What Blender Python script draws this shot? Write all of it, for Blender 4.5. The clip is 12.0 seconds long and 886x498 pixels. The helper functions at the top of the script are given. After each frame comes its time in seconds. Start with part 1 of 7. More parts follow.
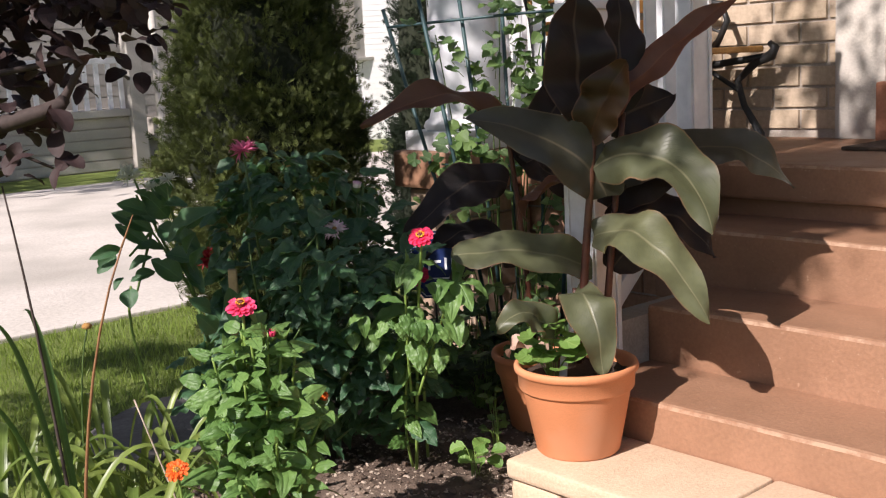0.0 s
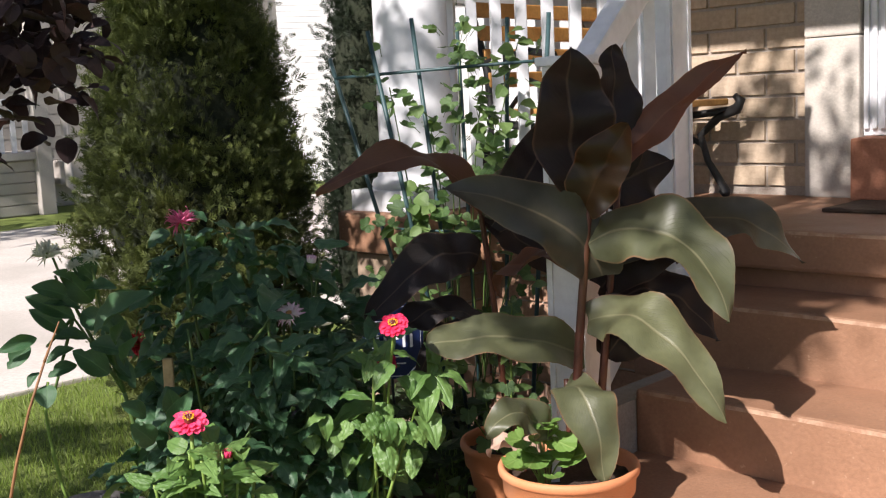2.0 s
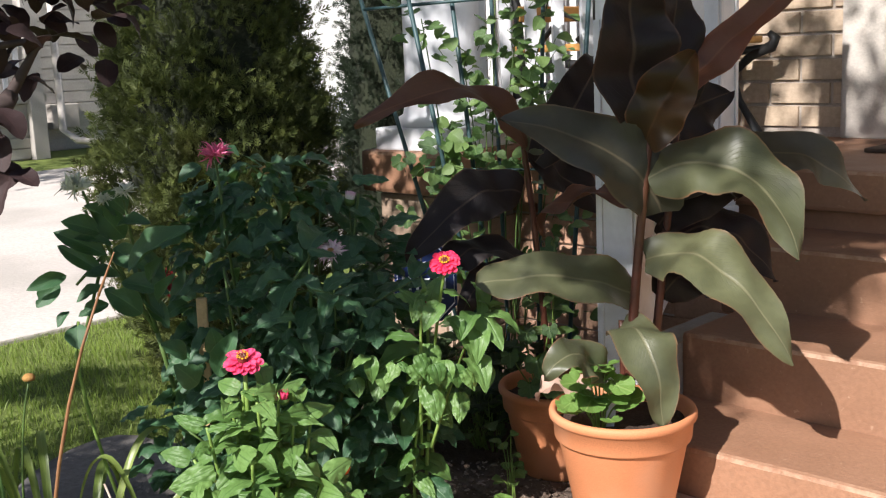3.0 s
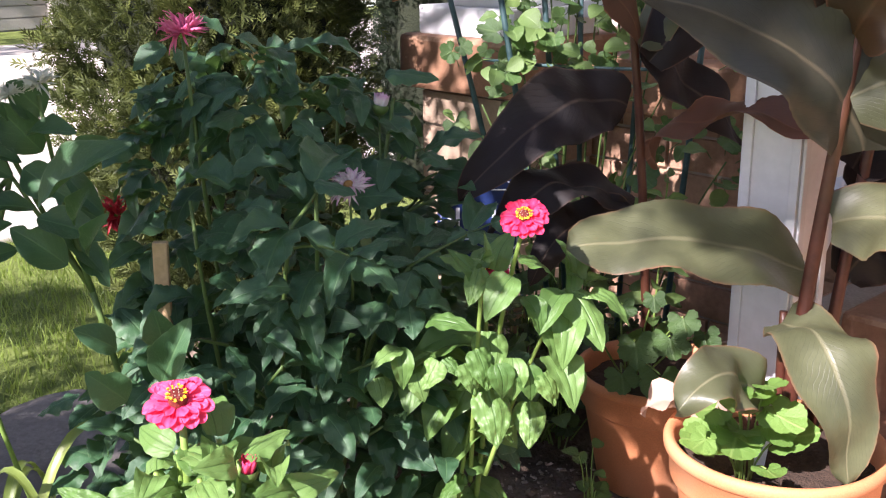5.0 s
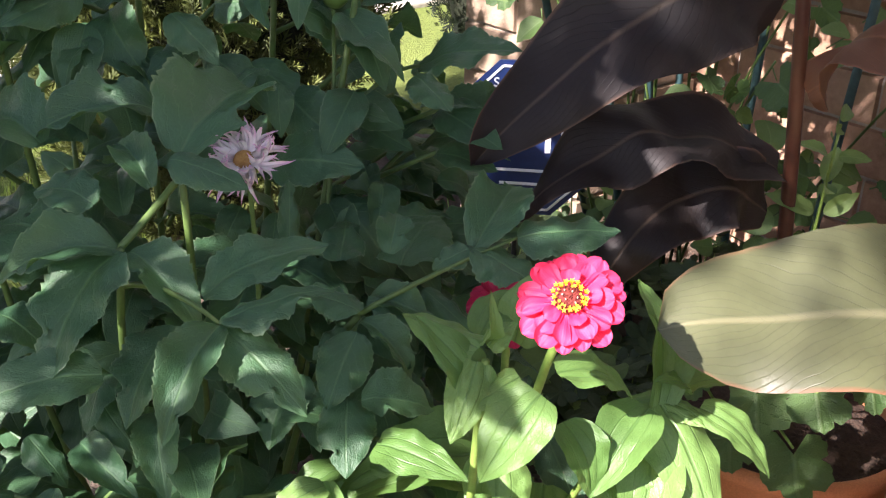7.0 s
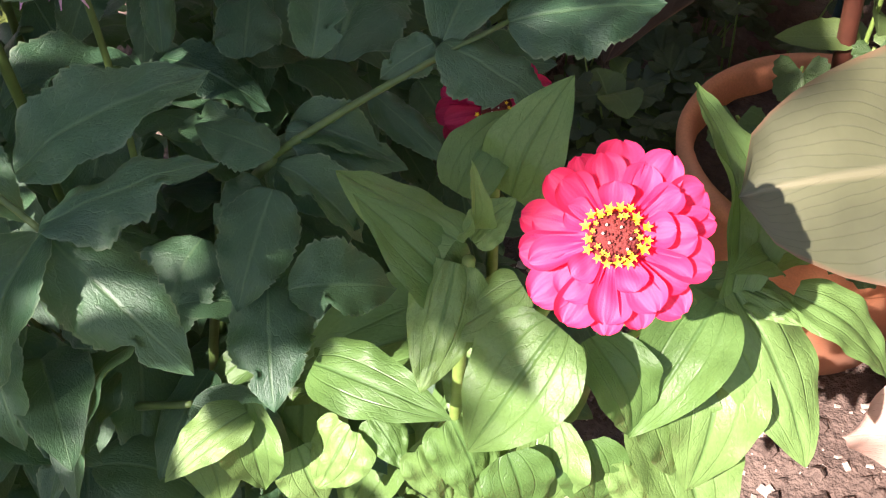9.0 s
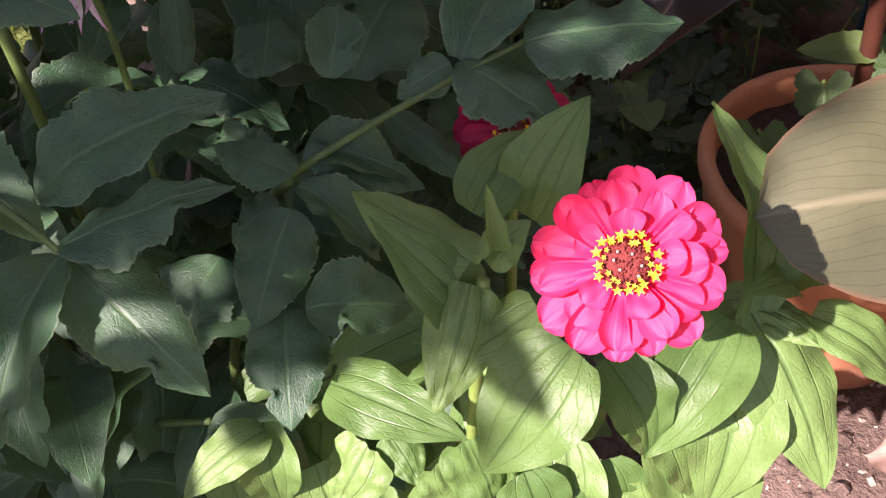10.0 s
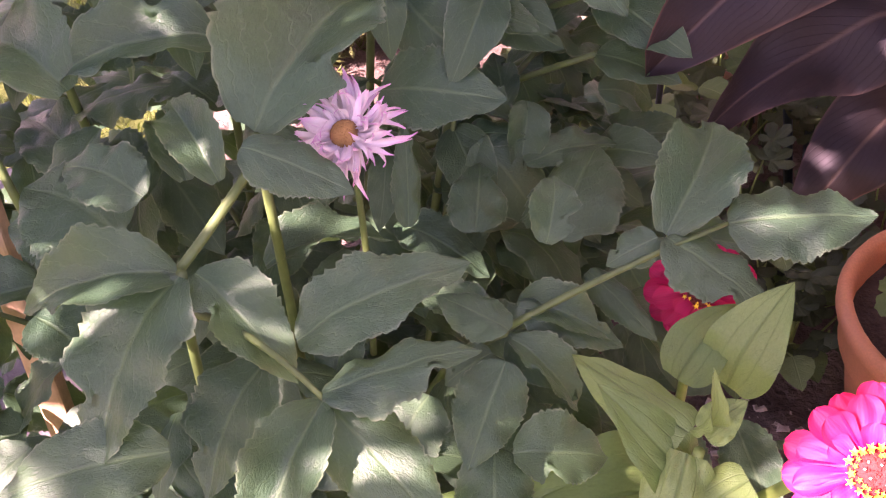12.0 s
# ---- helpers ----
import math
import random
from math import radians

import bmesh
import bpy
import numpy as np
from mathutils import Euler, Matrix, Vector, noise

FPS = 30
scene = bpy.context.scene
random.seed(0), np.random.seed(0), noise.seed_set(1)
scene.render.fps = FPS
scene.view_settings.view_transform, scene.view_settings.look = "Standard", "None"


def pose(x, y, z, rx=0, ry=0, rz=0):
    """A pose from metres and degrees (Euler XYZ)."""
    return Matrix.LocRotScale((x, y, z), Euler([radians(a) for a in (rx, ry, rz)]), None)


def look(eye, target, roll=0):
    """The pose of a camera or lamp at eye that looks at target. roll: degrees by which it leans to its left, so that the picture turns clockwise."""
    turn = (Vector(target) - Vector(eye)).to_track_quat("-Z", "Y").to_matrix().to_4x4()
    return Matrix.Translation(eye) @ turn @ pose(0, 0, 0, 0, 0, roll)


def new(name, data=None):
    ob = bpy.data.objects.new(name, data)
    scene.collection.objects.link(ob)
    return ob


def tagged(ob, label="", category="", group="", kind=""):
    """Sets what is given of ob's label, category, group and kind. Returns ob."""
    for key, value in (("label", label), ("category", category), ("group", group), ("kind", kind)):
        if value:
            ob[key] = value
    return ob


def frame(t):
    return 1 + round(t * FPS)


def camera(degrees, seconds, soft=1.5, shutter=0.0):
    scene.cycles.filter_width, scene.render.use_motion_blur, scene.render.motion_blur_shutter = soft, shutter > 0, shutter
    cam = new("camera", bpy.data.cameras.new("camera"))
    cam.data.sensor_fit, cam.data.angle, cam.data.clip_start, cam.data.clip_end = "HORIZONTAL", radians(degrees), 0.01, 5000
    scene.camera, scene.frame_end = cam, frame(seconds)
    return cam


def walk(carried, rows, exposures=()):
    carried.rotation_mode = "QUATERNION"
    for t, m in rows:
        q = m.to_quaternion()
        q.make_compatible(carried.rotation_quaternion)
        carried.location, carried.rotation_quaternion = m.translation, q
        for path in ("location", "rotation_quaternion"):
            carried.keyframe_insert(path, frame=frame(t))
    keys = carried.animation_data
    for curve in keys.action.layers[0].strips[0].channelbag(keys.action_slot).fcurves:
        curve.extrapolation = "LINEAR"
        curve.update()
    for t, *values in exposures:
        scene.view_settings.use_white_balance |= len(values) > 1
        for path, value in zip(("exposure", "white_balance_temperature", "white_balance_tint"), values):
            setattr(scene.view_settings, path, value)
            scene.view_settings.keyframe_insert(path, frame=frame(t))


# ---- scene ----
cam = camera(44.4, 12.0, soft=1.2)
METRES, EYE, TILT, LEAN, TURN = 2.7, 1.14, -9.5, 3.0, 0.0
ROWS = [
    (0.0, 0.0, 0.0, 0.0, 0.0, 0.0, -0.0),
    (0.5, -0.0307, 0.0484, 0.0045, -2.36, -2.54, -0.14),
    (1.0, -0.0599, 0.0814, 0.0077, -3.75, -2.86, 1.84),
    (1.5, -0.0516, 0.1132, 0.0295, -3.1, -0.54, 0.8),
    (2.0, -0.0508, 0.1313, 0.0405, -4.66, 2.02, 0.51),
    (2.5, -0.0768, 0.1457, 0.0349, -5.83, 2.96, 0.98),
    (3.0, -0.0967, 0.1769, 0.0303, -5.28, -0.63, 0.27),
    (3.5, -0.0963, 0.2382, 0.0335, -5.23, -3.05, 0.03),
    (5.5, -0.0874, 0.5635, 0.0653, -3.2, -7.9, -2.6),
    (6.0, -0.0802, 0.6508, 0.0765, -5.12, -9.98, -3.61),
    (6.5, -0.0759, 0.7199, 0.0813, -7.7, -13.91, -2.42),
    (7.0, -0.0495, 0.7675, 0.0879, 1.11, -16.79, -4.34),
    (9.0, -0.0457, 0.8833, 0.0867, -1.14, -35.98, -1.76),
    (9.5, -0.0447, 0.8843, 0.0884, -0.12, -36.3, -1.37),
    (10.0, -0.044, 0.8842, 0.089, -0.06, -35.64, -0.94),
    (10.5, -0.0459, 0.8819, 0.0914, 1.04, -35.35, -0.65),
    (11.0, -0.0483, 0.8771, 0.0945, 1.62, -34.44, -0.95),
    (11.5, -0.0579, 0.87, 0.1053, 4.75, -30.99, -1.28),
    (12.0, -0.0722, 0.8736, 0.1127, 5.28, -31.41, -1.96),
]
EXPOSURES = [(0.0, 0.70, 6500, 19), (0.5, 0.87, 6500, 23), (1.0, 0.88, 6450, 25), (1.5, 0.87, 6450, 22), (2.5, 0.84, 6400, 14), (3.5, 1.06, 6250, 15), (5.5, 1.92, 6250, 28), (6.0, 2.06, 6300, 25), (7.0, 2.19, 6500, 23), (9.0, 2.08, 6600, 31), (9.5, 1.87, 6650, 39), (10.5, 1.76, 6650, 52), (11.2, 2.32, 6700, 70), (11.6, 2.98, 6900, 80), (12.0, 3.27, 7150, 82)]
walk(cam, [(t, pose(0, 0, EYE, TILT, LEAN, TURN) @ pose(METRES * x, METRES * y, METRES * z, 90 + pitch, roll, yaw)) for t, x, y, z, yaw, pitch, roll in ROWS], EXPOSURES)

# ---- light ----
SUN_DIR = Vector((0.51, 0.57, -0.64)).normalized()      # the way in which sunlight travels
world = bpy.data.worlds.new("world")
scene.world = world
world.use_nodes = True
wn = world.node_tree.nodes
sky = wn.new("ShaderNodeTexSky")
sky.sky_type = "NISHITA"
sky.sun_disc = False
sky.sun_elevation = math.asin(-SUN_DIR.z)
sky.sun_rotation = math.atan2(-SUN_DIR.x, -SUN_DIR.y)
wn["Background"].inputs["Strength"].default_value = 0.058
world.node_tree.links.new(sky.outputs[0], wn["Background"].inputs["Color"])
sun = new("sun", bpy.data.lights.new("sun", "SUN"))
sun.data.energy = 5.0
sun.data.angle = radians(0.55)
sun.data.color = (1.0, 0.95, 0.88)
sun.matrix_basis = look((-3, -6, 6), Vector((-3, -6, 6)) + SUN_DIR)

# ---- helpers of this scene ----
rng = random.Random(7)
WORLD = {}


def thing(name, at, label, category, group="", kind="", m=None):
    """An empty at the base of a thing."""
    ob = new(name)
    ob.empty_display_size = 0.05
    ob.matrix_basis = m if m is not None else Matrix.Translation(at)
    WORLD[ob] = ob.matrix_basis.copy()
    return tagged(ob, label, category, group, kind)


def mesh_of(bm, name, material, smooth=True):
    me = bpy.data.meshes.new(name)
    bm.to_mesh(me)
    bm.free()
    me.materials.append(material)
    if smooth:
        for p in me.polygons:
            p.use_smooth = True
    return me


def part(name, bm, material, parent=None, label="", smooth=True, kind=""):
    """Links a bmesh in world coordinates as one mesh object under a thing or a part."""
    if parent is not None:
        bm.transform(WORLD[parent].inverted())
    ob = new(name, mesh_of(bm, name, material, smooth))
    if parent is not None:
        ob.parent = parent
        WORLD[ob] = WORLD[parent].copy()
    return tagged(ob, label, kind=kind)


def piece(name, me, m, parent, label=""):
    """An object on shared mesh data at the world pose m, under its thing."""
    ob = new(name, me)
    ob.parent = parent
    ob.matrix_basis = WORLD[parent].inverted() @ m
    WORLD[ob] = m.copy()
    return tagged(ob, label)


def box(bm, x0, x1, y0, y1, z0, z1, bevel=0.0, m=None):
    r = bmesh.ops.create_cube(bm, size=1.0)
    mm = Matrix.Translation(((x0 + x1) / 2, (y0 + y1) / 2, (z0 + z1) / 2)) @ Matrix.Diagonal((x1 - x0, y1 - y0, z1 - z0, 1))
    vs = r["verts"]
    bmesh.ops.transform(bm, matrix=mm, verts=vs)
    if bevel:
        es = list({e for v in vs for e in v.link_edges})
        rb = bmesh.ops.bevel(bm, geom=es, offset=bevel, segments=2, affect="EDGES", profile=0.6)
        vs = list({v for f in rb["faces"] for v in f.verts} | {v for v in vs if v.is_valid})
        vs = [v for v in vs if v.is_valid]
    if m is not None:
        bmesh.ops.transform(bm, matrix=m, verts=vs)
    return vs


def lathe(bm, rings, seg=32, m=None):
    """rings: (radius, z) from bottom to top, turned round the z axis."""
    loops = []
    for r, z in rings:
        if r < 1e-5:
            loops.append([bm.verts.new((0, 0, z))])
        else:
            loops.append([bm.verts.new((r * math.cos(2 * math.pi * k / seg), r * math.sin(2 * math.pi * k / seg), z)) for k in range(seg)])
    for a, b in zip(loops, loops[1:]):
        for k in range(seg):
            k2 = (k + 1) % seg
            if len(a) == 1 and len(b) == 1:
                continue
            if len(a) == 1:
                bm.faces.new((a[0], b[k2], b[k]))
            elif len(b) == 1:
                bm.faces.new((a[k], a[k2], b[0]))
            else:
                bm.faces.new((a[k], a[k2], b[k2], b[k]))
    if m is not None:
        bmesh.ops.transform(bm, matrix=m, verts=[v for l in loops for v in l])


def tube(bm, pts, radii, seg=8):
    """A round stem through pts, with a radius at each."""
    pts = [Vector(p) for p in pts]
    loops = []
    side = Vector((1, 0, 0))
    for i, p in enumerate(pts):
        t = (pts[min(i + 1, len(pts) - 1)] - pts[max(i - 1, 0)]).normalized()
        if abs(t.dot(side)) > 0.9:
            side = Vector((0, 1, 0))
        a = (side - t * side.dot(t)).normalized()
        b = t.cross(a)
        r = radii[i] if hasattr(radii, "__len__") else radii
        loops.append([bm.verts.new(p + (a * math.cos(2 * math.pi * k / seg) + b * math.sin(2 * math.pi * k / seg)) * r) for k in range(seg)])
    for l0, l1 in zip(loops, loops[1:]):
        for k in range(seg):
            bm.faces.new((l0[k], l0[(k + 1) % seg], l1[(k + 1) % seg], l1[k]))
    bm.faces.new(loops[0][::-1])
    bm.faces.new(loops[-1])


def curve_pts(a, b, mid=None, n=8, sag=0.0):
    a, b = Vector(a), Vector(b)
    c = Vector(mid) * 2 - (a + b) / 2 if mid is not None else (a + b) / 2 + Vector((0, 0, sag))
    return [a * (1 - s) ** 2 + c * 2 * s * (1 - s) + b * s * s for s in [k / (n - 1) for k in range(n)]]


# ---- materials ----
class Nodes:
    """A small wrapper that builds a node material."""

    def __init__(self, name):
        self.mat = bpy.data.materials.new(name)
        self.mat.use_nodes = True
        self.nt = self.mat.node_tree
        self.bsdf = self.nt.nodes["Principled BSDF"]
        self.out = self.nt.nodes["Material Output"]

    def node(self, kind, **values):
        n = self.nt.nodes.new(kind)
        for k, v in values.items():
            if k == "op":
                n.operation = v
            elif k == "blend":
                n.data_type = "RGBA"
                n.blend_type = v
            elif k == "clamp":
                n.use_clamp = v
        return n

    def link(self, a, b):
        self.nt.links.new(a, b)

    def math(self, op, a, b=None, c=None):
        n = self.node("ShaderNodeMath", op=op)
        for s, v in zip(n.inputs, (a, b, c)):
            if v is None:
                continue
            if isinstance(v, (int, float)):
                s.default_value = v
            else:
                self.link(v, s)
        return n.outputs[0]

    def coords(self, kind="Object"):
        return self.node("ShaderNodeTexCoord").outputs[kind]

    def noise(self, scale, detail=4.0, rough=0.55, vec=None, stretch=None):
        n = self.node("ShaderNodeTexNoise")
        n.inputs["Scale"].default_value = scale
        n.inputs["Detail"].default_value = detail
        n.inputs["Roughness"].default_value = rough
        v = vec if vec is not None else self.coords()
        if stretch:
            mp = self.node("ShaderNodeMapping")
            mp.inputs["Scale"].default_value = stretch
            self.link(v, mp.inputs["Vector"])
            v = mp.outputs[0]
        self.link(v, n.inputs["Vector"])
        return n.outputs["Fac"]

    def ramp(self, fac, stops):
        n = self.node("ShaderNodeValToRGB")
        e = n.color_ramp.elements
        while len(e) < len(stops):
            e.new(0.5)
        for el, (p, c) in zip(e, stops):
            el.position = p
            el.color = (*c, 1) if len(c) == 3 else c
        self.link(fac, n.inputs[0])
        return n.outputs[0]

    def mix(self, fac, a, b, blend="MIX"):
        n = self.node("ShaderNodeMix", blend=blend)
        for s, v in ((n.inputs[0], fac), (n.inputs[6], a), (n.inputs[7], b)):
            if isinstance(v, (int, float)):
                s.default_value = v
            elif isinstance(v, tuple):
                s.default_value = (*v, 1)
            else:
                self.link(v, s)
        return n.outputs[2]

    def bump(self, height, strength=0.3, distance=0.01):
        n = self.node("ShaderNodeBump")
        n.inputs["Strength"].default_value = strength
        n.inputs["Distance"].default_value = distance
        self.link(height, n.inputs["Height"])
        self.link(n.outputs[0], self.bsdf.inputs["Normal"])
        return n.outputs[0]

    def color(self, c):
        if isinstance(c, tuple):
            self.bsdf.inputs["Base Color"].default_value = (*c, 1)
        else:
            self.link(c, self.bsdf.inputs["Base Color"])

    def set(self, rough=None, metal=None, spec=None):
        if rough is not None:
            if isinstance(rough, (int, float)):
                self.bsdf.inputs["Roughness"].default_value = rough
            else:
                self.link(rough, self.bsdf.inputs["Roughness"])
        if metal is not None:
            self.bsdf.inputs["Metallic"].default_value = metal
        if spec is not None:
            self.bsdf.inputs["Specular IOR Level"].default_value = spec


def rough_mat(name, c0, c1, scale, rough=0.8, fine=60.0, bump=0.3, dist=0.004, c2=None, big=None, spec=0.4):
    """Two scales of colour change and a fine relief: stone, concrete, soil, paint."""
    n = Nodes(name)
    a = n.ramp(n.noise(scale, 5, 0.6), [(0.3, c0), (0.7, c1)])
    f = n.noise(fine, 4, 0.6)
    col = n.mix(0.35, a, n.ramp(f, [(0.25, tuple(v * 0.55 for v in c0)), (0.75, tuple(min(1, v * 1.3) for v in c1))]))
    if c2:
        col = n.mix(n.ramp(n.noise(big or scale * 0.3, 3, 0.6), [(0.48, (0, 0, 0)), (0.68, (1, 1, 1))]), col, c2)
    n.color(col)
    n.bump(f, bump, dist)
    n.set(rough, spec=spec)
    return n.mat


def leaf_mat(name, c0, c1, rib, veins=7.0, vein=0.35, rough=0.45, trans=0.3, warm=(0.30, 0.42, 0.05), bump=0.25, edge=None, spec=0.5, slant=0.28, blotch=0.35, pale=0.5, groove=0.45, long=0.0, grain=0.6, vcol=None):
    """A leaf blade with midrib, side veins and blotches; u runs across the blade, v along it."""
    n = Nodes(name)
    uv = n.node("ShaderNodeUVMap").outputs[0]
    sep = n.node("ShaderNodeSeparateXYZ")
    n.link(uv, sep.inputs[0])
    au = n.math("ABSOLUTE", n.math("MULTIPLY_ADD", sep.outputs[0], 2.0, -1.0))
    v = sep.outputs[1]
    rnd = n.node("ShaderNodeObjectInfo").outputs["Random"]
    isl = n.node("ShaderNodeNewGeometry").outputs["Random Per Island"]
    pick = n.math("FRACT", n.math("ADD", rnd, isl))
    obj = n.coords()
    base = n.mix(pick, c0, c1)
    spot = n.noise(38.0, 4, 0.6)
    base = n.mix(n.math("MULTIPLY", n.ramp(spot, [(0.35, (0, 0, 0)), (0.7, (1, 1, 1))]), blotch), base, tuple(x * 0.55 for x in c0))
    wob = n.math("MULTIPLY", n.noise(14.0, 2, 0.5), 0.16)
    ph = n.math("MULTIPLY", n.math("ADD", n.math("SUBTRACT", v, n.math("MULTIPLY", au, slant)), wob), veins)
    tri = n.math("ABSOLUTE", n.math("SUBTRACT", n.math("FRACT", ph), 0.5))
    line = n.ramp(tri, [(0.0, (1, 1, 1)), (0.075, (0, 0, 0))])
    if long:
        bow = n.math("MULTIPLY", n.math("SUBTRACT", 1.0, v), 0.10)
        side = n.math("ABSOLUTE", n.math("SUBTRACT", n.math("ADD", au, bow), 0.50))
        side2 = n.math("ABSOLUTE", n.math("SUBTRACT", n.math("ADD", au, bow), 0.78))
        lm = n.math("MAXIMUM", n.ramp(side, [(0.0, (1, 1, 1)), (0.035, (0, 0, 0))]), n.math("MULTIPLY", n.ramp(side2, [(0.0, (1, 1, 1)), (0.03, (0, 0, 0))]), 0.2))
        line = n.math("MAXIMUM", n.math("MULTIPLY", line, 0.14), n.math("MULTIPLY", lm, long))
    ribm = n.ramp(au, [(0.02, (1, 1, 1)), (0.065, (0, 0, 0))])
    base = n.mix(n.math("MULTIPLY", line, vein), base, vcol or rib)
    base = n.mix(n.math("MULTIPLY", ribm, min(1.0, vein * 1.2 + 0.2)), base, rib)
    if edge:
        base = n.mix(n.math("MULTIPLY", n.ramp(au, [(0.93, (0, 0, 0)), (0.985, (1, 1, 1))]), n.ramp(n.noise(9.0, 3, 0.6), [(0.35, (0, 0, 0)), (0.6, (1, 1, 1))])), base, edge)
    n.color(base)
    h = n.math("ADD", n.math("MULTIPLY", n.math("SUBTRACT", 1.0, line), groove), n.math("MULTIPLY", spot, grain))
    h = n.math("SUBTRACT", h, n.math("MULTIPLY", ribm, 0.5))
    nb = n.bump(h, bump, 0.006)
    n.set(rough, spec=spec)
    tr = n.node("ShaderNodeBsdfTranslucent")
    tc = n.mix(pale, base, warm)
    n.link(tc, tr.inputs["Color"])
    n.link(nb, tr.inputs["Normal"])
    mx = n.node("ShaderNodeMixShader")
    mx.inputs[0].default_value = trans
    n.link(n.bsdf.outputs[0], mx.inputs[1])
    n.link(tr.outputs[0], mx.inputs[2])
    n.link(mx.outputs[0], n.out.inputs[0])
    return n.mat




def worn_paint(name, c0, c1, bare):
    """Painted concrete, worn pale along its edges and in scuffs."""
    n = Nodes(name)
    a = n.ramp(n.noise(5.0, 5, 0.6), [(0.3, c0), (0.7, c1)])
    f = n.noise(95.0, 4, 0.6)
    col = n.mix(0.3, a, n.ramp(f, [(0.25, tuple(v * 0.6 for v in c0)), (0.75, tuple(min(1, v * 1.3) for v in c1))]))
    col = n.mix(n.ramp(n.noise(1.7, 4, 0.6), [(0.5, (0, 0, 0)), (0.7, (0.7, 0.7, 0.7))]), col, tuple(v * 0.78 for v in c0))
    nz = n.node("ShaderNodeSeparateXYZ")
    n.link(n.node("ShaderNodeNewGeometry").outputs["True Normal"], nz.inputs[0])
    edge = n.ramp(nz.outputs[2], [(0.12, (0, 0, 0)), (0.25, (1, 1, 1)), (0.93, (1, 1, 1)), (0.985, (0, 0, 0))])
    chip = n.ramp(n.noise(16.0, 5, 0.7), [(0.42, (0, 0, 0)), (0.58, (1, 1, 1))])
    col = n.mix(n.math("MULTIPLY", n.math("MULTIPLY", edge, chip), 0.6), col, bare)
    spot = n.ramp(n.noise(70.0, 2, 0.5), [(0.70, (0, 0, 0)), (0.76, (1, 1, 1))])
    col = n.mix(n.math("MULTIPLY", spot, 0.35), col, bare)
    n.color(col)
    n.bump(n.math("ADD", f, n.math("MULTIPLY", n.noise(14.0, 3), 1.5)), 0.3, 0.004)
    n.set(n.math("MULTIPLY_ADD", n.noise(9.0, 3), 0.3, 0.45), spec=0.4)
    return n.mat


M_STEP = worn_paint("painted_step", (0.245, 0.130, 0.076), (0.315, 0.170, 0.102), (0.45, 0.31, 0.21))
M_CAP = rough_mat("buff_stone", (0.50, 0.365, 0.245), (0.60, 0.445, 0.31), 9.0, 0.85, 130, 0.45, 0.004)
M_SOIL = rough_mat("soil", (0.066, 0.045, 0.033), (0.150, 0.106, 0.078), 12.0, 0.95, 90, 0.9, 0.012, (0.22, 0.165, 0.125), 5.0)
M_POTSOIL = rough_mat("potting_soil", (0.03, 0.018, 0.012), (0.075, 0.045, 0.03), 40.0, 0.95, 160, 0.9, 0.01)
M_TERRA = rough_mat("terracotta", (0.56, 0.21, 0.09), (0.64, 0.255, 0.115), 5.0, 0.66, 420, 0.10, 0.002, (0.60, 0.29, 0.165), 3.0)
M_TERRAB = rough_mat("terracotta_block", (0.36, 0.15, 0.085), (0.45, 0.2, 0.12), 7.0, 0.8, 90, 0.3, 0.003)
M_WHITE = rough_mat("white_paint", (0.69, 0.70, 0.73), (0.75, 0.755, 0.775), 3.0, 0.42, 14, 0.03, 0.002, (0.64, 0.645, 0.66), 2.0)
M_CONC = rough_mat("driveway_concrete", (0.47, 0.43, 0.38), (0.58, 0.53, 0.48), 2.2, 0.9, 38, 0.6, 0.006, (0.37, 0.34, 0.30), 0.5)
M_STONE = rough_mat("pilaster_stone", (0.45, 0.41, 0.36), (0.55, 0.505, 0.445), 6.0, 0.9, 120, 0.4, 0.004, (0.36, 0.33, 0.30), 2.0)
M_MORTAR = rough_mat("mortar", (0.30, 0.26, 0.22), (0.40, 0.35, 0.30), 30.0, 0.95, 160, 0.5, 0.003)
M_WOOD = rough_mat("stake_wood", (0.50, 0.33, 0.17), (0.62, 0.43, 0.24), 20.0, 0.75, 90, 0.3, 0.002)
M_SLAT = rough_mat("bench_wood", (0.42, 0.21, 0.06), (0.55, 0.29, 0.09), 12.0, 0.5, 70, 0.2, 0.002)
M_IRON = rough_mat("black_iron", (0.012, 0.012, 0.012), (0.03, 0.03, 0.03), 15.0, 0.5, 90, 0.3, 0.002)
M_STAKE = rough_mat("green_stake", (0.022, 0.050, 0.055), (0.038, 0.082, 0.085), 20.0, 0.45, 80, 0.15, 0.001)
M_BARK = rough_mat("bark", (0.06, 0.042, 0.034), (0.12, 0.09, 0.075), 25.0, 0.9, 90, 0.8, 0.006)
M_SIGN = rough_mat("blue_sign", (0.008, 0.018, 0.075), (0.012, 0.027, 0.105), 8.0, 0.35, 60, 0.05, 0.001)
M_SIGNW = rough_mat("sign_white", (0.75, 0.77, 0.8), (0.82, 0.84, 0.86), 8.0, 0.4, 60, 0.05, 0.001)
M_CHIP = rough_mat("wood_chip", (0.24, 0.17, 0.12), (0.50, 0.42, 0.34), 60.0, 0.9, 160, 0.4, 0.002)
M_GREYSIDE = rough_mat("grey_siding", (0.40, 0.375, 0.34), (0.49, 0.46, 0.42), 3.0, 0.75, 60, 0.15, 0.002, (0.33, 0.305, 0.275), 0.7)
M_WHITEBR = rough_mat("white_painted_brick", (0.70, 0.70, 0.69), (0.78, 0.78, 0.77), 4.0, 0.7, 80, 0.3, 0.003)
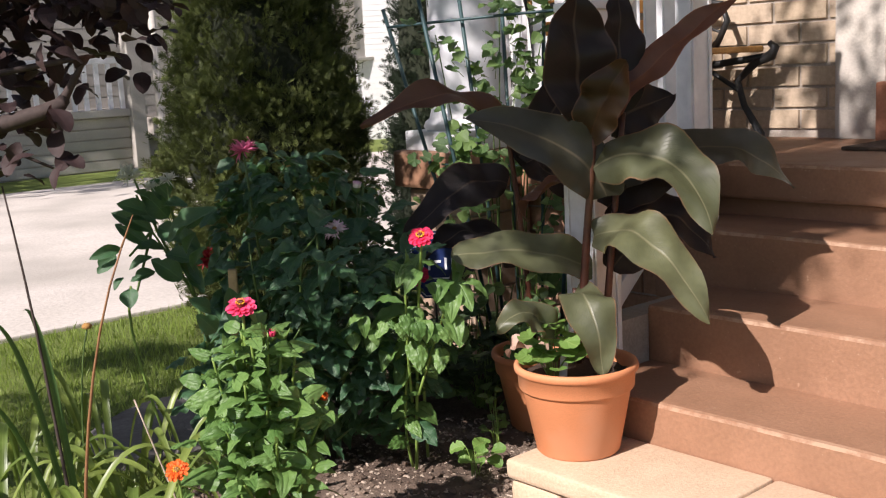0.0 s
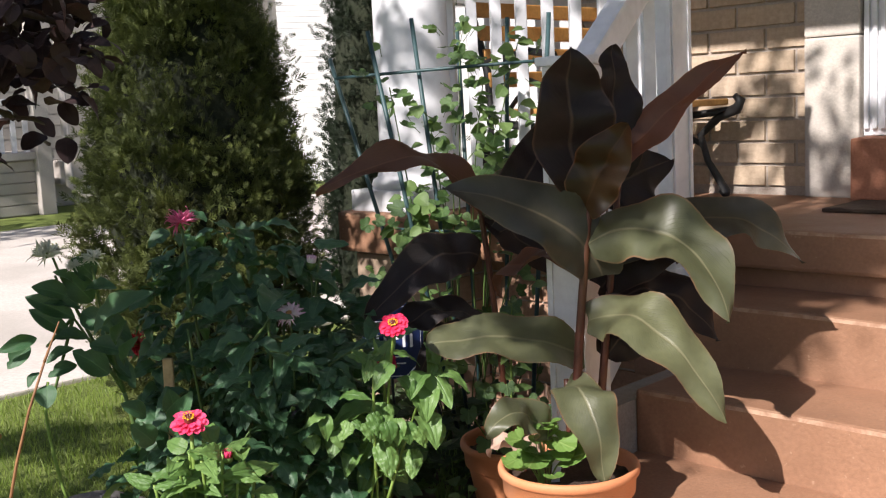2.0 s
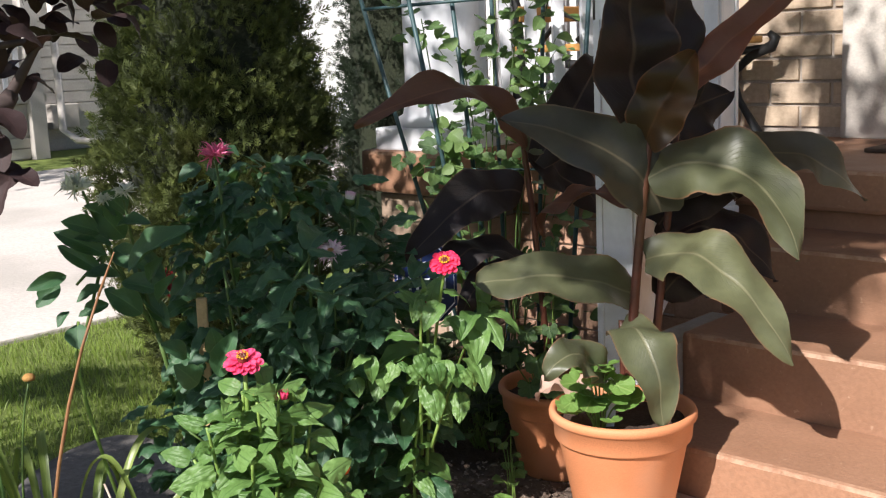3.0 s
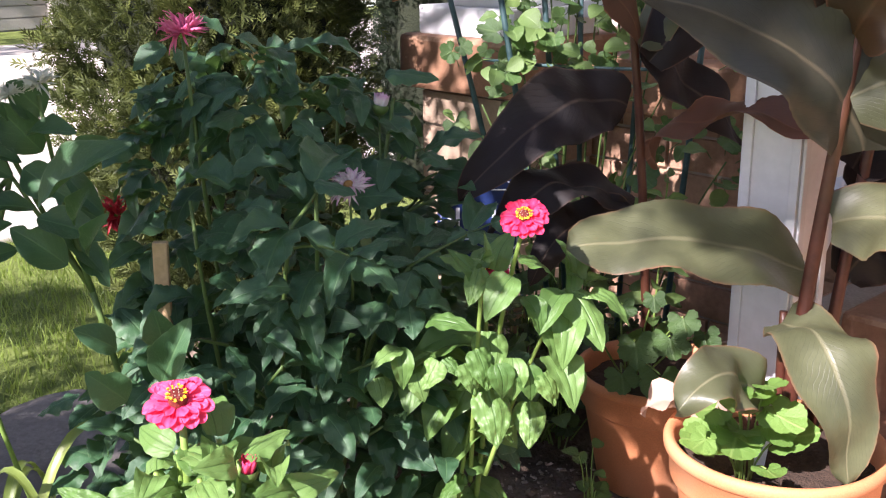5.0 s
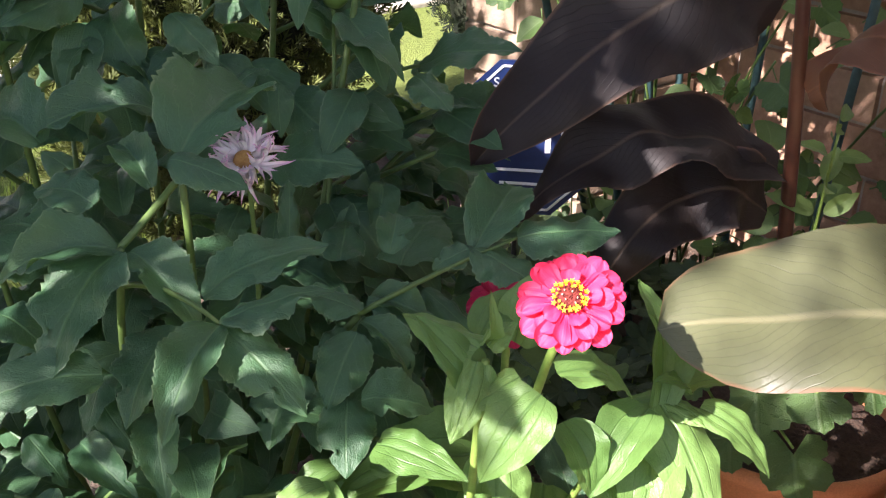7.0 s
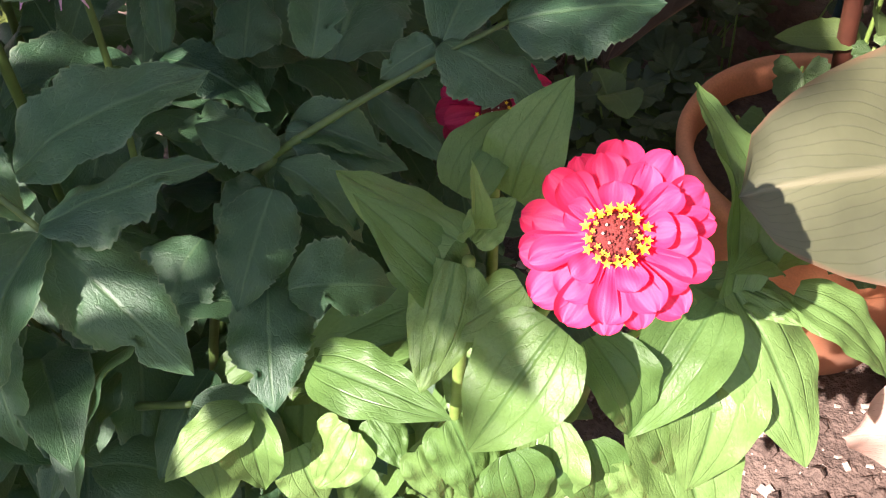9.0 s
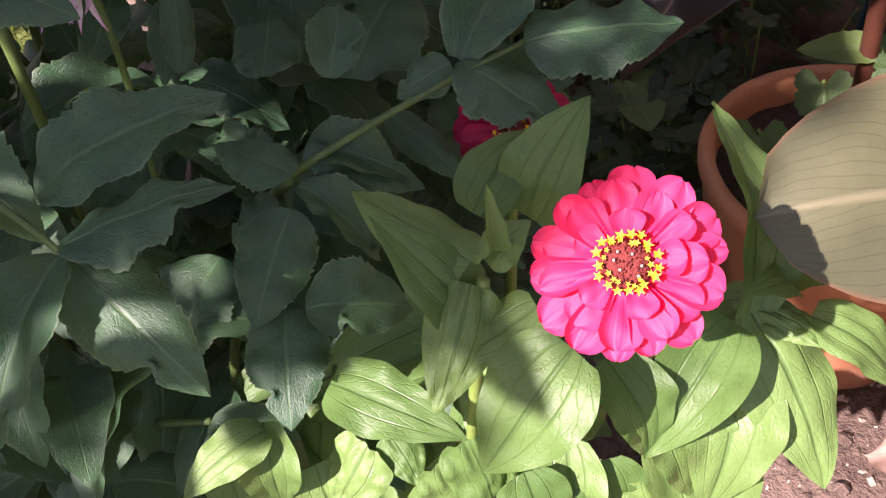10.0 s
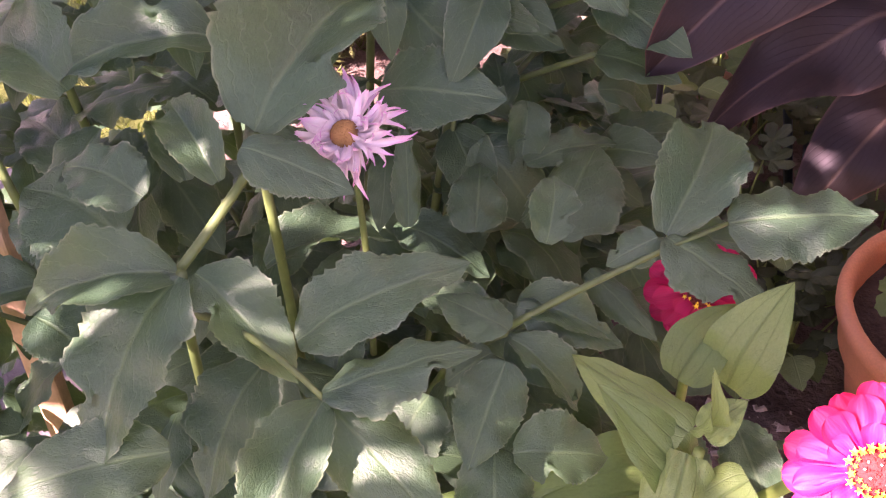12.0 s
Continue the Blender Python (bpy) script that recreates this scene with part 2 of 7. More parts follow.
M_ROOF = rough_mat("roof_shingle", (0.10, 0.095, 0.09), (0.16, 0.15, 0.14), 8.0, 0.9, 60, 0.5, 0.004)
M_SOFFIT = rough_mat("porch_ceiling", (0.42, 0.41, 0.39), (0.5, 0.49, 0.47), 4.0, 0.7, 60, 0.1, 0.002)
M_MAT = rough_mat("door_mat", (0.05, 0.035, 0.025), (0.10, 0.07, 0.05), 60.0, 0.95, 200, 0.8, 0.004)
M_GREEN_STEM = rough_mat("green_stem", (0.13, 0.22, 0.04), (0.20, 0.30, 0.07), 25.0, 0.5, 120, 0.15, 0.001)
M_DSTEM = rough_mat("dahlia_stem", (0.055, 0.105, 0.028), (0.09, 0.145, 0.036), 25.0, 0.5, 120, 0.15, 0.001)
M_CSTEM = rough_mat("canna_stem", (0.042, 0.012, 0.009), (0.085, 0.026, 0.015), 14.0, 0.42, 90, 0.15, 0.002, (0.12, 0.055, 0.026), 5.0)
M_PAVE = rough_mat("grey_stone", (0.12, 0.11, 0.10), (0.20, 0.185, 0.17), 9.0, 0.9, 70, 0.6, 0.005, (0.09, 0.08, 0.07), 4.0)
M_REED = rough_mat("dry_stalk", (0.17, 0.075, 0.035), (0.28, 0.14, 0.06), 18.0, 0.6, 90, 0.2, 0.001)
M_TWIG = rough_mat("plum_twig", (0.032, 0.021, 0.019), (0.06, 0.041, 0.035), 30.0, 0.8, 90, 0.4, 0.002)

M_DAHLIA = leaf_mat("dahlia_leaf", (0.031, 0.090, 0.041), (0.053, 0.128, 0.055), (0.105, 0.20, 0.085), 6.0, 0.28, 0.46, 0.24, (0.20, 0.36, 0.05), 0.30, edge=(0.14, 0.21, 0.11), slant=0.45, groove=0.3, blotch=0.22)
M_ZINNIA = leaf_mat("zinnia_leaf", (0.078, 0.168, 0.040), (0.165, 0.285, 0.080), (0.048, 0.118, 0.029), 5.0, 0.26, 0.42, 0.24, (0.36, 0.48, 0.12), 0.44, slant=0.6, groove=0.5, long=0.42, spec=0.42, blotch=0.30, grain=0.16)
M_CANNA = leaf_mat("canna_leaf", (0.086, 0.095, 0.049), (0.130, 0.139, 0.070), (0.22, 0.21, 0.12), 26.0, 0.38, 0.42, 0.22, (0.26, 0.22, 0.05), 0.26, (0.22, 0.11, 0.06), slant=0.34, vcol=(0.05, 0.058, 0.032))
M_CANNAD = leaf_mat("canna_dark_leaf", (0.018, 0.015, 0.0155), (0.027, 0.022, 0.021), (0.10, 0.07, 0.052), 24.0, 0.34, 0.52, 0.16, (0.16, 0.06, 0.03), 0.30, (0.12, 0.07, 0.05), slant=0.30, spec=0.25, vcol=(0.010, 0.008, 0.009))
# dark leaf lightened to olive, a sun sheen put into the colour
M_CANNA_SHEEN = leaf_mat("canna_sheen_leaf", (0.042, 0.042, 0.030), (0.058, 0.055, 0.038), (0.15, 0.12, 0.075), 24.0, 0.24, 0.42, 0.18, (0.18, 0.11, 0.04), 0.16, (0.14, 0.10, 0.06), slant=0.30, spec=0.45, vcol=(0.02, 0.019, 0.015))
M_CANNAR = leaf_mat("canna_red_leaf", (0.085, 0.040, 0.023), (0.12, 0.054, 0.029), (0.25, 0.12, 0.06), 22.0, 0.12, 0.50, 0.30, (0.40, 0.14, 0.04), 0.16, (0.3, 0.13, 0.07), slant=0.30)
M_CANNAB = leaf_mat("canna_bronze_leaf", (0.034, 0.026, 0.014), (0.046, 0.034, 0.016), (0.14, 0.08, 0.04), 22.0, 0.10, 0.45, 0.3, (0.40, 0.15, 0.04), 0.16, (0.2, 0.1, 0.06), slant=0.30, spec=0.35)
M_PLUM = leaf_mat("plum_leaf", (0.028, 0.016, 0.0165), (0.048, 0.028, 0.026), (0.06, 0.03, 0.028), 7.0, 0.2, 0.6, 0.10, (0.10, 0.025, 0.025), 0.2, spec=0.3)
M_LIME = leaf_mat("geranium_leaf", (0.12, 0.235, 0.05), (0.18, 0.31, 0.07), (0.30, 0.42, 0.13), 5.0, 0.2, 0.5, 0.3, (0.36, 0.52, 0.08), 0.3)
M_VINE = leaf_mat("vine_leaf", (0.085, 0.155, 0.045), (0.17, 0.265, 0.08), (0.2, 0.3, 0.1), 5.0, 0.25, 0.45, 0.3, (0.32, 0.5, 0.08), 0.3)
M_GERAN = leaf_mat("lobed_leaf", (0.045, 0.100, 0.028), (0.085, 0.165, 0.045), (0.14, 0.22, 0.08), 5.0, 0.25, 0.45, 0.28, (0.28, 0.44, 0.08), 0.4)
M_MUM = leaf_mat("mum_leaf", (0.034, 0.060, 0.024), (0.06, 0.095, 0.036), (0.09, 0.13, 0.06), 5.0, 0.2, 0.55, 0.25, (0.2, 0.3, 0.06), 0.3)
M_DRY = leaf_mat("dry_canna_leaf", (0.50, 0.33, 0.25), (0.58, 0.40, 0.31), (0.45, 0.28, 0.2), 20.0, 0.15, 0.6, 0.3, (0.7, 0.45, 0.32), 0.3, slant=0.3)
M_STRAP = leaf_mat("strap_leaf", (0.105, 0.165, 0.032), (0.25, 0.315, 0.075), (0.3, 0.38, 0.12), 2.0, 0.1, 0.4, 0.3, (0.4, 0.5, 0.08), 0.1)
M_GRASS = leaf_mat("grass_blade", (0.16, 0.24, 0.045), (0.26, 0.34, 0.07), (0.2, 0.28, 0.07), 2.0, 0.05, 0.5, 0.35, (0.4, 0.5, 0.08), 0.05)
M_TREE = leaf_mat("tree_leaf", (0.04, 0.09, 0.02), (0.08, 0.14, 0.03), (0.1, 0.16, 0.05), 5.0, 0.1, 0.5, 0.3, (0.3, 0.4, 0.06), 0.1)


def petal_mat(name, c0, c1, tip, warm, trans=0.3, rough=0.5, lo=0.05):
    n = Nodes(name)
    uv = n.node("ShaderNodeUVMap").outputs[0]
    sep = n.node("ShaderNodeSeparateXYZ")
    n.link(uv, sep.inputs[0])
    rnd = n.node("ShaderNodeObjectInfo").outputs["Random"]
    isl = n.node("ShaderNodeNewGeometry").outputs["Random Per Island"]
    base = n.mix(n.math("FRACT", n.math("ADD", rnd, isl)), c0, c1)
    base = n.mix(n.ramp(sep.outputs[1], [(lo, (0, 0, 0)), (min(1.0, lo + 0.75), (1, 1, 1))]), base, tip)
    w = n.math("SINE", n.math("MULTIPLY", sep.outputs[0], 60.0))
    base = n.mix(n.math("MULTIPLY", n.math("MULTIPLY_ADD", w, 0.5, 0.5), 0.16), base, tuple(v * 0.6 for v in c0))
    n.color(base)
    nb = n.bump(n.math("ADD", n.math("MULTIPLY", w, 0.3), n.noise(160, 3)), 0.18, 0.002)
    n.set(rough, spec=0.35)
    tr = n.node("ShaderNodeBsdfTranslucent")
    n.link(n.mix(0.5, base, warm), tr.inputs["Color"])
    n.link(nb, tr.inputs["Normal"])
    mx = n.node("ShaderNodeMixShader")
    mx.inputs[0].default_value = trans
    n.link(n.bsdf.outputs[0], mx.inputs[1])
    n.link(tr.outputs[0], mx.inputs[2])
    n.link(mx.outputs[0], n.out.inputs[0])
    return n.mat


M_PINK = petal_mat("hot_pink_petal", (0.81, 0.012, 0.080), (0.865, 0.026, 0.118), (0.885, 0.052, 0.150), (0.95, 0.05, 0.13))
M_CORAL = petal_mat("coral_petal", (0.80, 0.03, 0.12), (0.84, 0.05, 0.16), (0.86, 0.09, 0.22), (0.95, 0.06, 0.15))
M_ORANGE = petal_mat("orange_petal", (0.80, 0.10, 0.015), (0.85, 0.14, 0.02), (0.85, 0.18, 0.03), (0.95, 0.2, 0.03))
M_MAGENTA = petal_mat("magenta_petal", (0.46, 0.010, 0.055), (0.54, 0.015, 0.080), (0.58, 0.03, 0.11), (0.8, 0.03, 0.1))
M_LILAC = petal_mat("lilac_petal", (0.88, 0.84, 0.80), (0.86, 0.76, 0.80), (0.74, 0.34, 0.62), (0.8, 0.6, 0.70), lo=0.60)
M_ROSE = petal_mat("rose_petal", (0.62, 0.10, 0.24), (0.66, 0.14, 0.30), (0.70, 0.20, 0.36), (0.8, 0.15, 0.3))
M_RED = petal_mat("dark_red_petal", (0.28, 0.008, 0.02), (0.34, 0.012, 0.03), (0.36, 0.02, 0.03), (0.5, 0.02, 0.03))
M_CREAM = petal_mat("cream_petal", (0.66, 0.70, 0.58), (0.72, 0.74, 0.62), (0.74, 0.74, 0.66), (0.6, 0.6, 0.5))
M_YELLOW = petal_mat("yellow_floret", (0.80, 0.42, 0.012), (0.86, 0.52, 0.02), (0.88, 0.58, 0.03), (0.9, 0.6, 0.05))
M_DISC = rough_mat("maroon_disc", (0.11, 0.012, 0.012), (0.20, 0.03, 0.02), 300.0, 0.7, 700, 0.8, 0.002)
M_BROWNDISC = rough_mat("brown_disc", (0.30, 0.15, 0.04), (0.42, 0.23, 0.07), 300.0, 0.8, 700, 0.8, 0.002)


def random_tint(name, c0, c1, c2):
    """Brick faces that differ piece by piece."""
    n = Nodes(name)
    rnd = n.node("ShaderNodeObjectInfo").outputs["Random"]
    col = n.ramp(rnd, [(0.0, c0), (0.5, c1), (1.0, c2)])
    f = n.noise(45.0, 5, 0.65)
    col = n.mix(0.4, col, n.ramp(f, [(0.3, tuple(v * 0.5 for v in c0)), (0.7, tuple(min(1, v * 1.25) for v in c2))]))
    n.color(col)
    n.bump(n.noise(140, 4, 0.6), 0.5, 0.004)
    n.set(0.9, spec=0.3)
    return n.mat


M_BRICK = random_tint("buff_brick", (0.41, 0.318, 0.22), (0.485, 0.378, 0.27), (0.445, 0.353, 0.263))
M_BRICKR = random_tint("peach_brick", (0.32, 0.18, 0.115), (0.38, 0.225, 0.15), (0.42, 0.265, 0.18))
M_TAN = random_tint("tan_block", (0.35, 0.255, 0.185), (0.40, 0.30, 0.22), (0.375, 0.27, 0.19))

# ---- the setting ----
# The house stands turned to the path: u runs along the steps, v into the house.
HOUSE = Matrix.Translation((0.429, 2.73, 0)) @ Matrix.Rotation(radians(-49), 4, "Z")
PORCH_Z = 0.78
SLAB_Z = 0.15


def house(u, v, z):
    return HOUSE @ Vector((u, v, z))


def structure(name, bm, material, label, category, smooth=False, m=HOUSE):
    ob = new(name, mesh_of(bm, name, material, smooth))
    ob.matrix_basis = m
    WORLD[ob] = m.copy()
    return tagged(ob, label, category, kind="structure")


def ground_height(x, y):
    """The soil of the bed, in soft clods."""
    return 0.045 + 0.018 * noise.noise(Vector((x * 3, y * 3, 0))) + 0.012 * noise.noise(Vector((x * 11, y * 11, 3))) + 0.007 * noise.noise(Vector((x * 31, y * 31, 7)))


def lawn_mat():
    n = Nodes("lawn_ground")
    a = n.ramp(n.noise(1.2, 5, 0.6), [(0.3, (0.13, 0.18, 0.035)), (0.7, (0.24, 0.29, 0.075))])
    b = n.ramp(n.noise(60, 4, 0.65), [(0.3, (0.03, 0.05, 0.012)), (0.7, (0.18, 0.23, 0.06))])
    n.color(n.mix(0.5, a, b))
    n.bump(n.noise(80, 4, 0.7), 0.8, 0.02)
    n.set(0.9, spec=0.2)
    return n.mat


bm = bmesh.new()
bmesh.ops.create_grid(bm, x_segments=40, y_segments=40, size=1500)
structure("ground", bm, lawn_mat(), "mown green lawn running out to the distance", "lawn", m=Matrix.Identity(4))

# soil of the bed
bm = bmesh.new()
bmesh.ops.create_grid(bm, x_segments=150, y_segments=320, size=0.5)
for vtx in bm.verts:
    x, y = -0.40 + vtx.co.x * 2.3, 4.2 + vtx.co.y * 6.9
    edge = min(1.0, max(0.0, min(x + 1.53, 0.73 - x, y - 0.77, 4.95 - y) / 0.15))
    left = min(1.0, max(0.0, (x + 0.78 + 0.10 * min(1.0, max(0.0, y - 3.2)) + 0.08 * noise.noise(Vector((0, y * 2, 0)))) / 0.10))
    vtx.co = (x, y, -0.03 + (ground_height(x, y) + 0.03) * edge * left)
soil = structure("garden_bed", bm, M_SOIL, "dark crumbly garden soil with pale chips", "soil", smooth=True, m=Matrix.Identity(4))

# wood chips and perlite on the soil
verts, faces = [], []
for k in range(4200):
    x, y = rng.uniform(-0.75, 0.45), rng.uniform(2.0, 3.3)
    s = rng.choice((0.0015, 0.0018, 0.0022, 0.003, 0.0045, 0.0065)) * rng.uniform(0.7, 1.3)
    z = ground_height(x, y) + s * 0.25
    q = Euler((rng.uniform(-0.4, 0.4), rng.uniform(-0.4, 0.4), rng.uniform(0, 6.3))).to_matrix()
    i = len(verts)
    for a, b, c in ((-1, -0.5, -0.25), (1, -0.6, -0.2), (0.9, 0.5, -0.2), (-0.8, 0.6, -0.25), (-0.8, -0.4, 0.25), (0.8, -0.4, 0.3), (0.7, 0.4, 0.28), (-0.7, 0.4, 0.2)):
        verts.append(Vector((x, y, z)) + q @ Vector((a, b, c)) * s)
    faces += [tuple(i + j for j in f) for f in ((0, 3, 2, 1), (4, 5, 6, 7), (0, 1, 5, 4), (1, 2, 6, 5), (2, 3, 7, 6), (3, 0, 4, 7))]
me = bpy.data.meshes.new("wood_chips")
me.from_pydata(verts, [], faces)
me.materials.append(M_CHIP)
tagged(new("wood_chips", me), "pale wood chips and perlite scattered on the soil", "wood chips", kind="stuff")

# clods of soil
verts, faces = [], []
for k in range(900):
    x, y = rng.uniform(-0.7, 0.30), rng.uniform(2.1, 3.2)
    s = rng.choice((0.005, 0.007, 0.011)) * rng.uniform(0.7, 1.3)
    z = ground_height(x, y) + s * 0.3
    i = len(verts)
    for a, b, c in ((1, 0, 0), (-1, 0, 0), (0, 1, 0), (0, -1, 0), (0, 0, 0.8), (0, 0, -0.8), (0.6, 0.6, 0.5), (-0.6, 0.6, 0.4), (-0.6, -0.6, 0.5), (0.6, -0.6, 0.4)):
        verts.append(Vector((x + a * s * rng.uniform(0.7, 1.2), y + b * s * rng.uniform(0.7, 1.2), z + c * s * rng.uniform(0.7, 1.1))))
    faces += [tuple(i + j for j in f) for f in ((4, 6, 7), (4, 7, 8), (4, 8, 9), (4, 9, 6), (6, 0, 2), (6, 2, 7), (7, 2, 1), (7, 1, 8), (8, 1, 3), (8, 3, 9), (9, 3, 0), (9, 0, 6), (5, 2, 0), (5, 1, 2), (5, 3, 1), (5, 0, 3))]
me = bpy.data.meshes.new("soil_clods")
me.from_pydata(verts, [], faces)
me.materials.append(M_SOIL)
tagged(new("soil_clods", me), "loose dark clods of soil", "soil", kind="stuff")

# driveway, beyond the lawn strip
bm = bmesh.new()
box(bm, -10.4, -3.23, -14, 30, -0.05, 0.022, 0.01)
structure("driveway", bm, M_CONC, "pale worn concrete driveway in full sun", "driveway")

# steps
tread_v = [0.03, 0.335, 0.66, 0.955]
tread_z = [0.263, 0.43, 0.603, PORCH_Z]
for k in range(3):
    bm = bmesh.new()
    box(bm, -0.42 if k == 2 else -0.19, 2.6, tread_v[k], tread_v[k + 1] + 0.06, 0.0 if k == 0 else tread_z[k] - 0.24, tread_z[k], 0.012)
    cuts = [e for e in bm.edges if abs((e.verts[0].co - e.verts[1].co).x) > 1.0]
    bmesh.ops.subdivide_edges(bm, edges=cuts, cuts=70)
    for vtx in bm.verts:
        w = HOUSE @ vtx.co
        vtx.co.z += 0.003 * noise.noise(w * 4)
        vtx.co.y += 0.004 * noise.noise(w * 3 + Vector((5, 0, 0)))
    structure("step_%d" % (k + 1), bm, M_STEP, "brown painted concrete step with worn nosing", "step")
bm = bmesh.new()
box(bm, -1.65, 3.2, 0.955, 2.3, 0.66, PORCH_Z, 0.012)
structure("floor", bm, M_STEP, "brown painted concrete porch floor", "porch floor")
bm = bmesh.new()
box(bm, -0.42, 2.6, 0.985, 1.10, 0.0, 0.67)
structure("wall_riser", bm, M_STEP, "brown painted riser below the porch floor", "wall")

# brick front below the porch: a backing wall with single bricks proud of it
bm = bmesh.new()
box(bm, -1.7, -0.42, 0.90, 1.00, 0.0, 0.66)
front = structure("wall_porch_front", bm, M_MORTAR, "red and buff brick wall below the porch floor", "wall")
bm = bmesh.new()
box(bm, -0.29, -0.19, 0.12, 0.95, 0.0, 0.40)
side = structure("wall_stair_side", bm, M_MORTAR, "brick cheek wall beside the steps", "wall")
# porch slab edge
bm = bmesh.new()
box(bm, -1.7, -0.42, 0.80, 0.955, 0.64, PORCH_Z - 0.003, 0.01)
structure("trim_porch_edge", bm, M_STEP, "brown painted edge of the porch slab", "trim")

# house wall behind the porch
bm = bmesh.new()
box(bm, -1.56, -0.47, 1.92, 2.15, 0.6, 3.3)
wall = structure("wall_house", bm, M_MORTAR, "buff brick house wall with dapples of sun", "wall")
bm = bmesh.new()
box(bm, 0.75, 3.2, 1.92, 2.15, 0.6, 3.3)
structure("wall_house_side", bm, M_BRICK, "buff brick house wall beyond the door", "wall")
bm = bmesh.new()
box(bm, -0.27, 0.75, 1.92, 2.15, 2.85, 3.3)
structure("wall_over_door", bm, M_BRICK, "buff brick wall above the door", "wall")
bm = bmesh.new()
box(bm, -1.56, -1.36, 2.15, 9.0, 0.0, 3.3)
structure("wall_house_west", bm, M_BRICK, "buff brick side wall of the house", "wall")
# stone pilaster of stacked blocks
for k, (z0, z1) in enumerate(((PORCH_Z, 1.365), (1.368, 1.95), (1.953, 2.6), (2.603, 3.3))):
    bm = bmesh.new()
    box(bm, -0.47, -0.262, 1.87, 2.15, z0, z1, 0.008)
    piece_ob = structure("trim_pilaster_%d" % (k + 1), bm, M_STONE, "grey stone pilaster block beside the door", "pilaster")
# door recess and white door frame
bm = bmesh.new()
box(bm, -0.262, 0.80, 2.06, 2.14, PORCH_Z, 2.85)
structure("door_1", bm, M_WHITE, "white painted front door", "door")
casing = thing("door_casing", (0, 0, 0), "white fluted door casing", "door frame", m=HOUSE @ Matrix.Translation((-0.2, 1.95, 1.0)))
bm = bmesh.new()
box(bm, -0.258, -0.13, 1.90, 2.06, 1.005, 2.80, 0.004)
bm.transform(HOUSE)
part("jamb", bm, M_WHITE, casing, smooth=False)
for k in range(4):
    bm = bmesh.new()
    box(bm, -0.252 + k * 0.030, -0.234 + k * 0.030, 1.885, 1.902, 1.03, 2.78, 0.004)
    bm.transform(HOUSE)
    part("flute", bm, M_WHITE, casing, smooth=False)
bm = bmesh.new()
box(bm, -0.256, 0.80, 1.78, 2.06, PORCH_Z, 1.003, 0.012)
structure("trim_sill", bm, M_TERRAB, "terracotta coloured sill block under the door frame", "sill")
mat_ob = thing("door_mat", (0, 0, 0), "dark flat door mat on the porch floor", "door mat", m=HOUSE @ Matrix.Translation((0.3, 1.6, PORCH_Z)))
bm = bmesh.new()
box(bm, -0.19, 0.70, 1.42, 1.72, PORCH_Z + 0.001, PORCH_Z + 0.014, 0.004)
bm.transform(HOUSE)
part("mat_body", bm, M_MAT, mat_ob)
# porch ceiling and roof edge
bm = bmesh.new()
box(bm, -1.9, 3.2, 0.75, 2.2, 3.3, 3.42)
structure("ceiling", bm, M_SOFFIT, "pale painted porch ceiling", "ceiling")
bm = bmesh.new()
box(bm, -1.9, 3.2, 0.20, 0.747, 2.80, 3.42, 0.01)
structure("trim_eave", bm, M_WHITE, "white painted eave and beam of the porch roof", "eave")
bm = bmesh.new()
box(bm, -1.9, 3.2, 2.15, 9.0, 3.3, 6.0)
structure("wall_upper", bm, M_BRICK, "buff brick upper storey of the house", "wall")

# brick pier, cap and column at the corner of the porch
pier = thing("brick_pier", (0, 0, 0), "buff brick pier with a brown painted cap", "pier", m=HOUSE @ Matrix.Translation((-1.36, 0.72, 0)))
bm = bmesh.new()
box(bm, -1.52, -1.20, 0.56, 0.88, 0.0, 0.685)
bm.transform(HOUSE)
part("core", bm, M_MORTAR, pier, smooth=False)
bm = bmesh.new()
box(bm, -1.57, -1.15, 0.51, 0.935, 0.687, 0.83, 0.015)
bm.transform(HOUSE)
part("cap", bm, M_STEP, pier, "brown painted concrete cap", smooth=False)
col = thing("porch_column", (0, 0, 0), "round white painted porch column", "column", m=HOUSE @ Matrix.Translation((-1.35, 0.71, 0.83)))
bm = bmesh.new()
lathe(bm, [(0.0, 0.075), (0.158, 0.075), (0.165, 0.09), (0.158, 0.108), (0.142, 0.118), (0.138, 0.135), (0.131, 0.16), (0.129, 1.2), (0.118, 2.5)], 40, col.matrix_basis)
part("shaft", bm, M_WHITE, col)
bm = bmesh.new()
box(bm, -0.17, 0.17, -0.17, 0.17, 0.0, 0.075, 0.006, col.matrix_basis)
part("plinth", bm, M_WHITE, col, smooth=False)


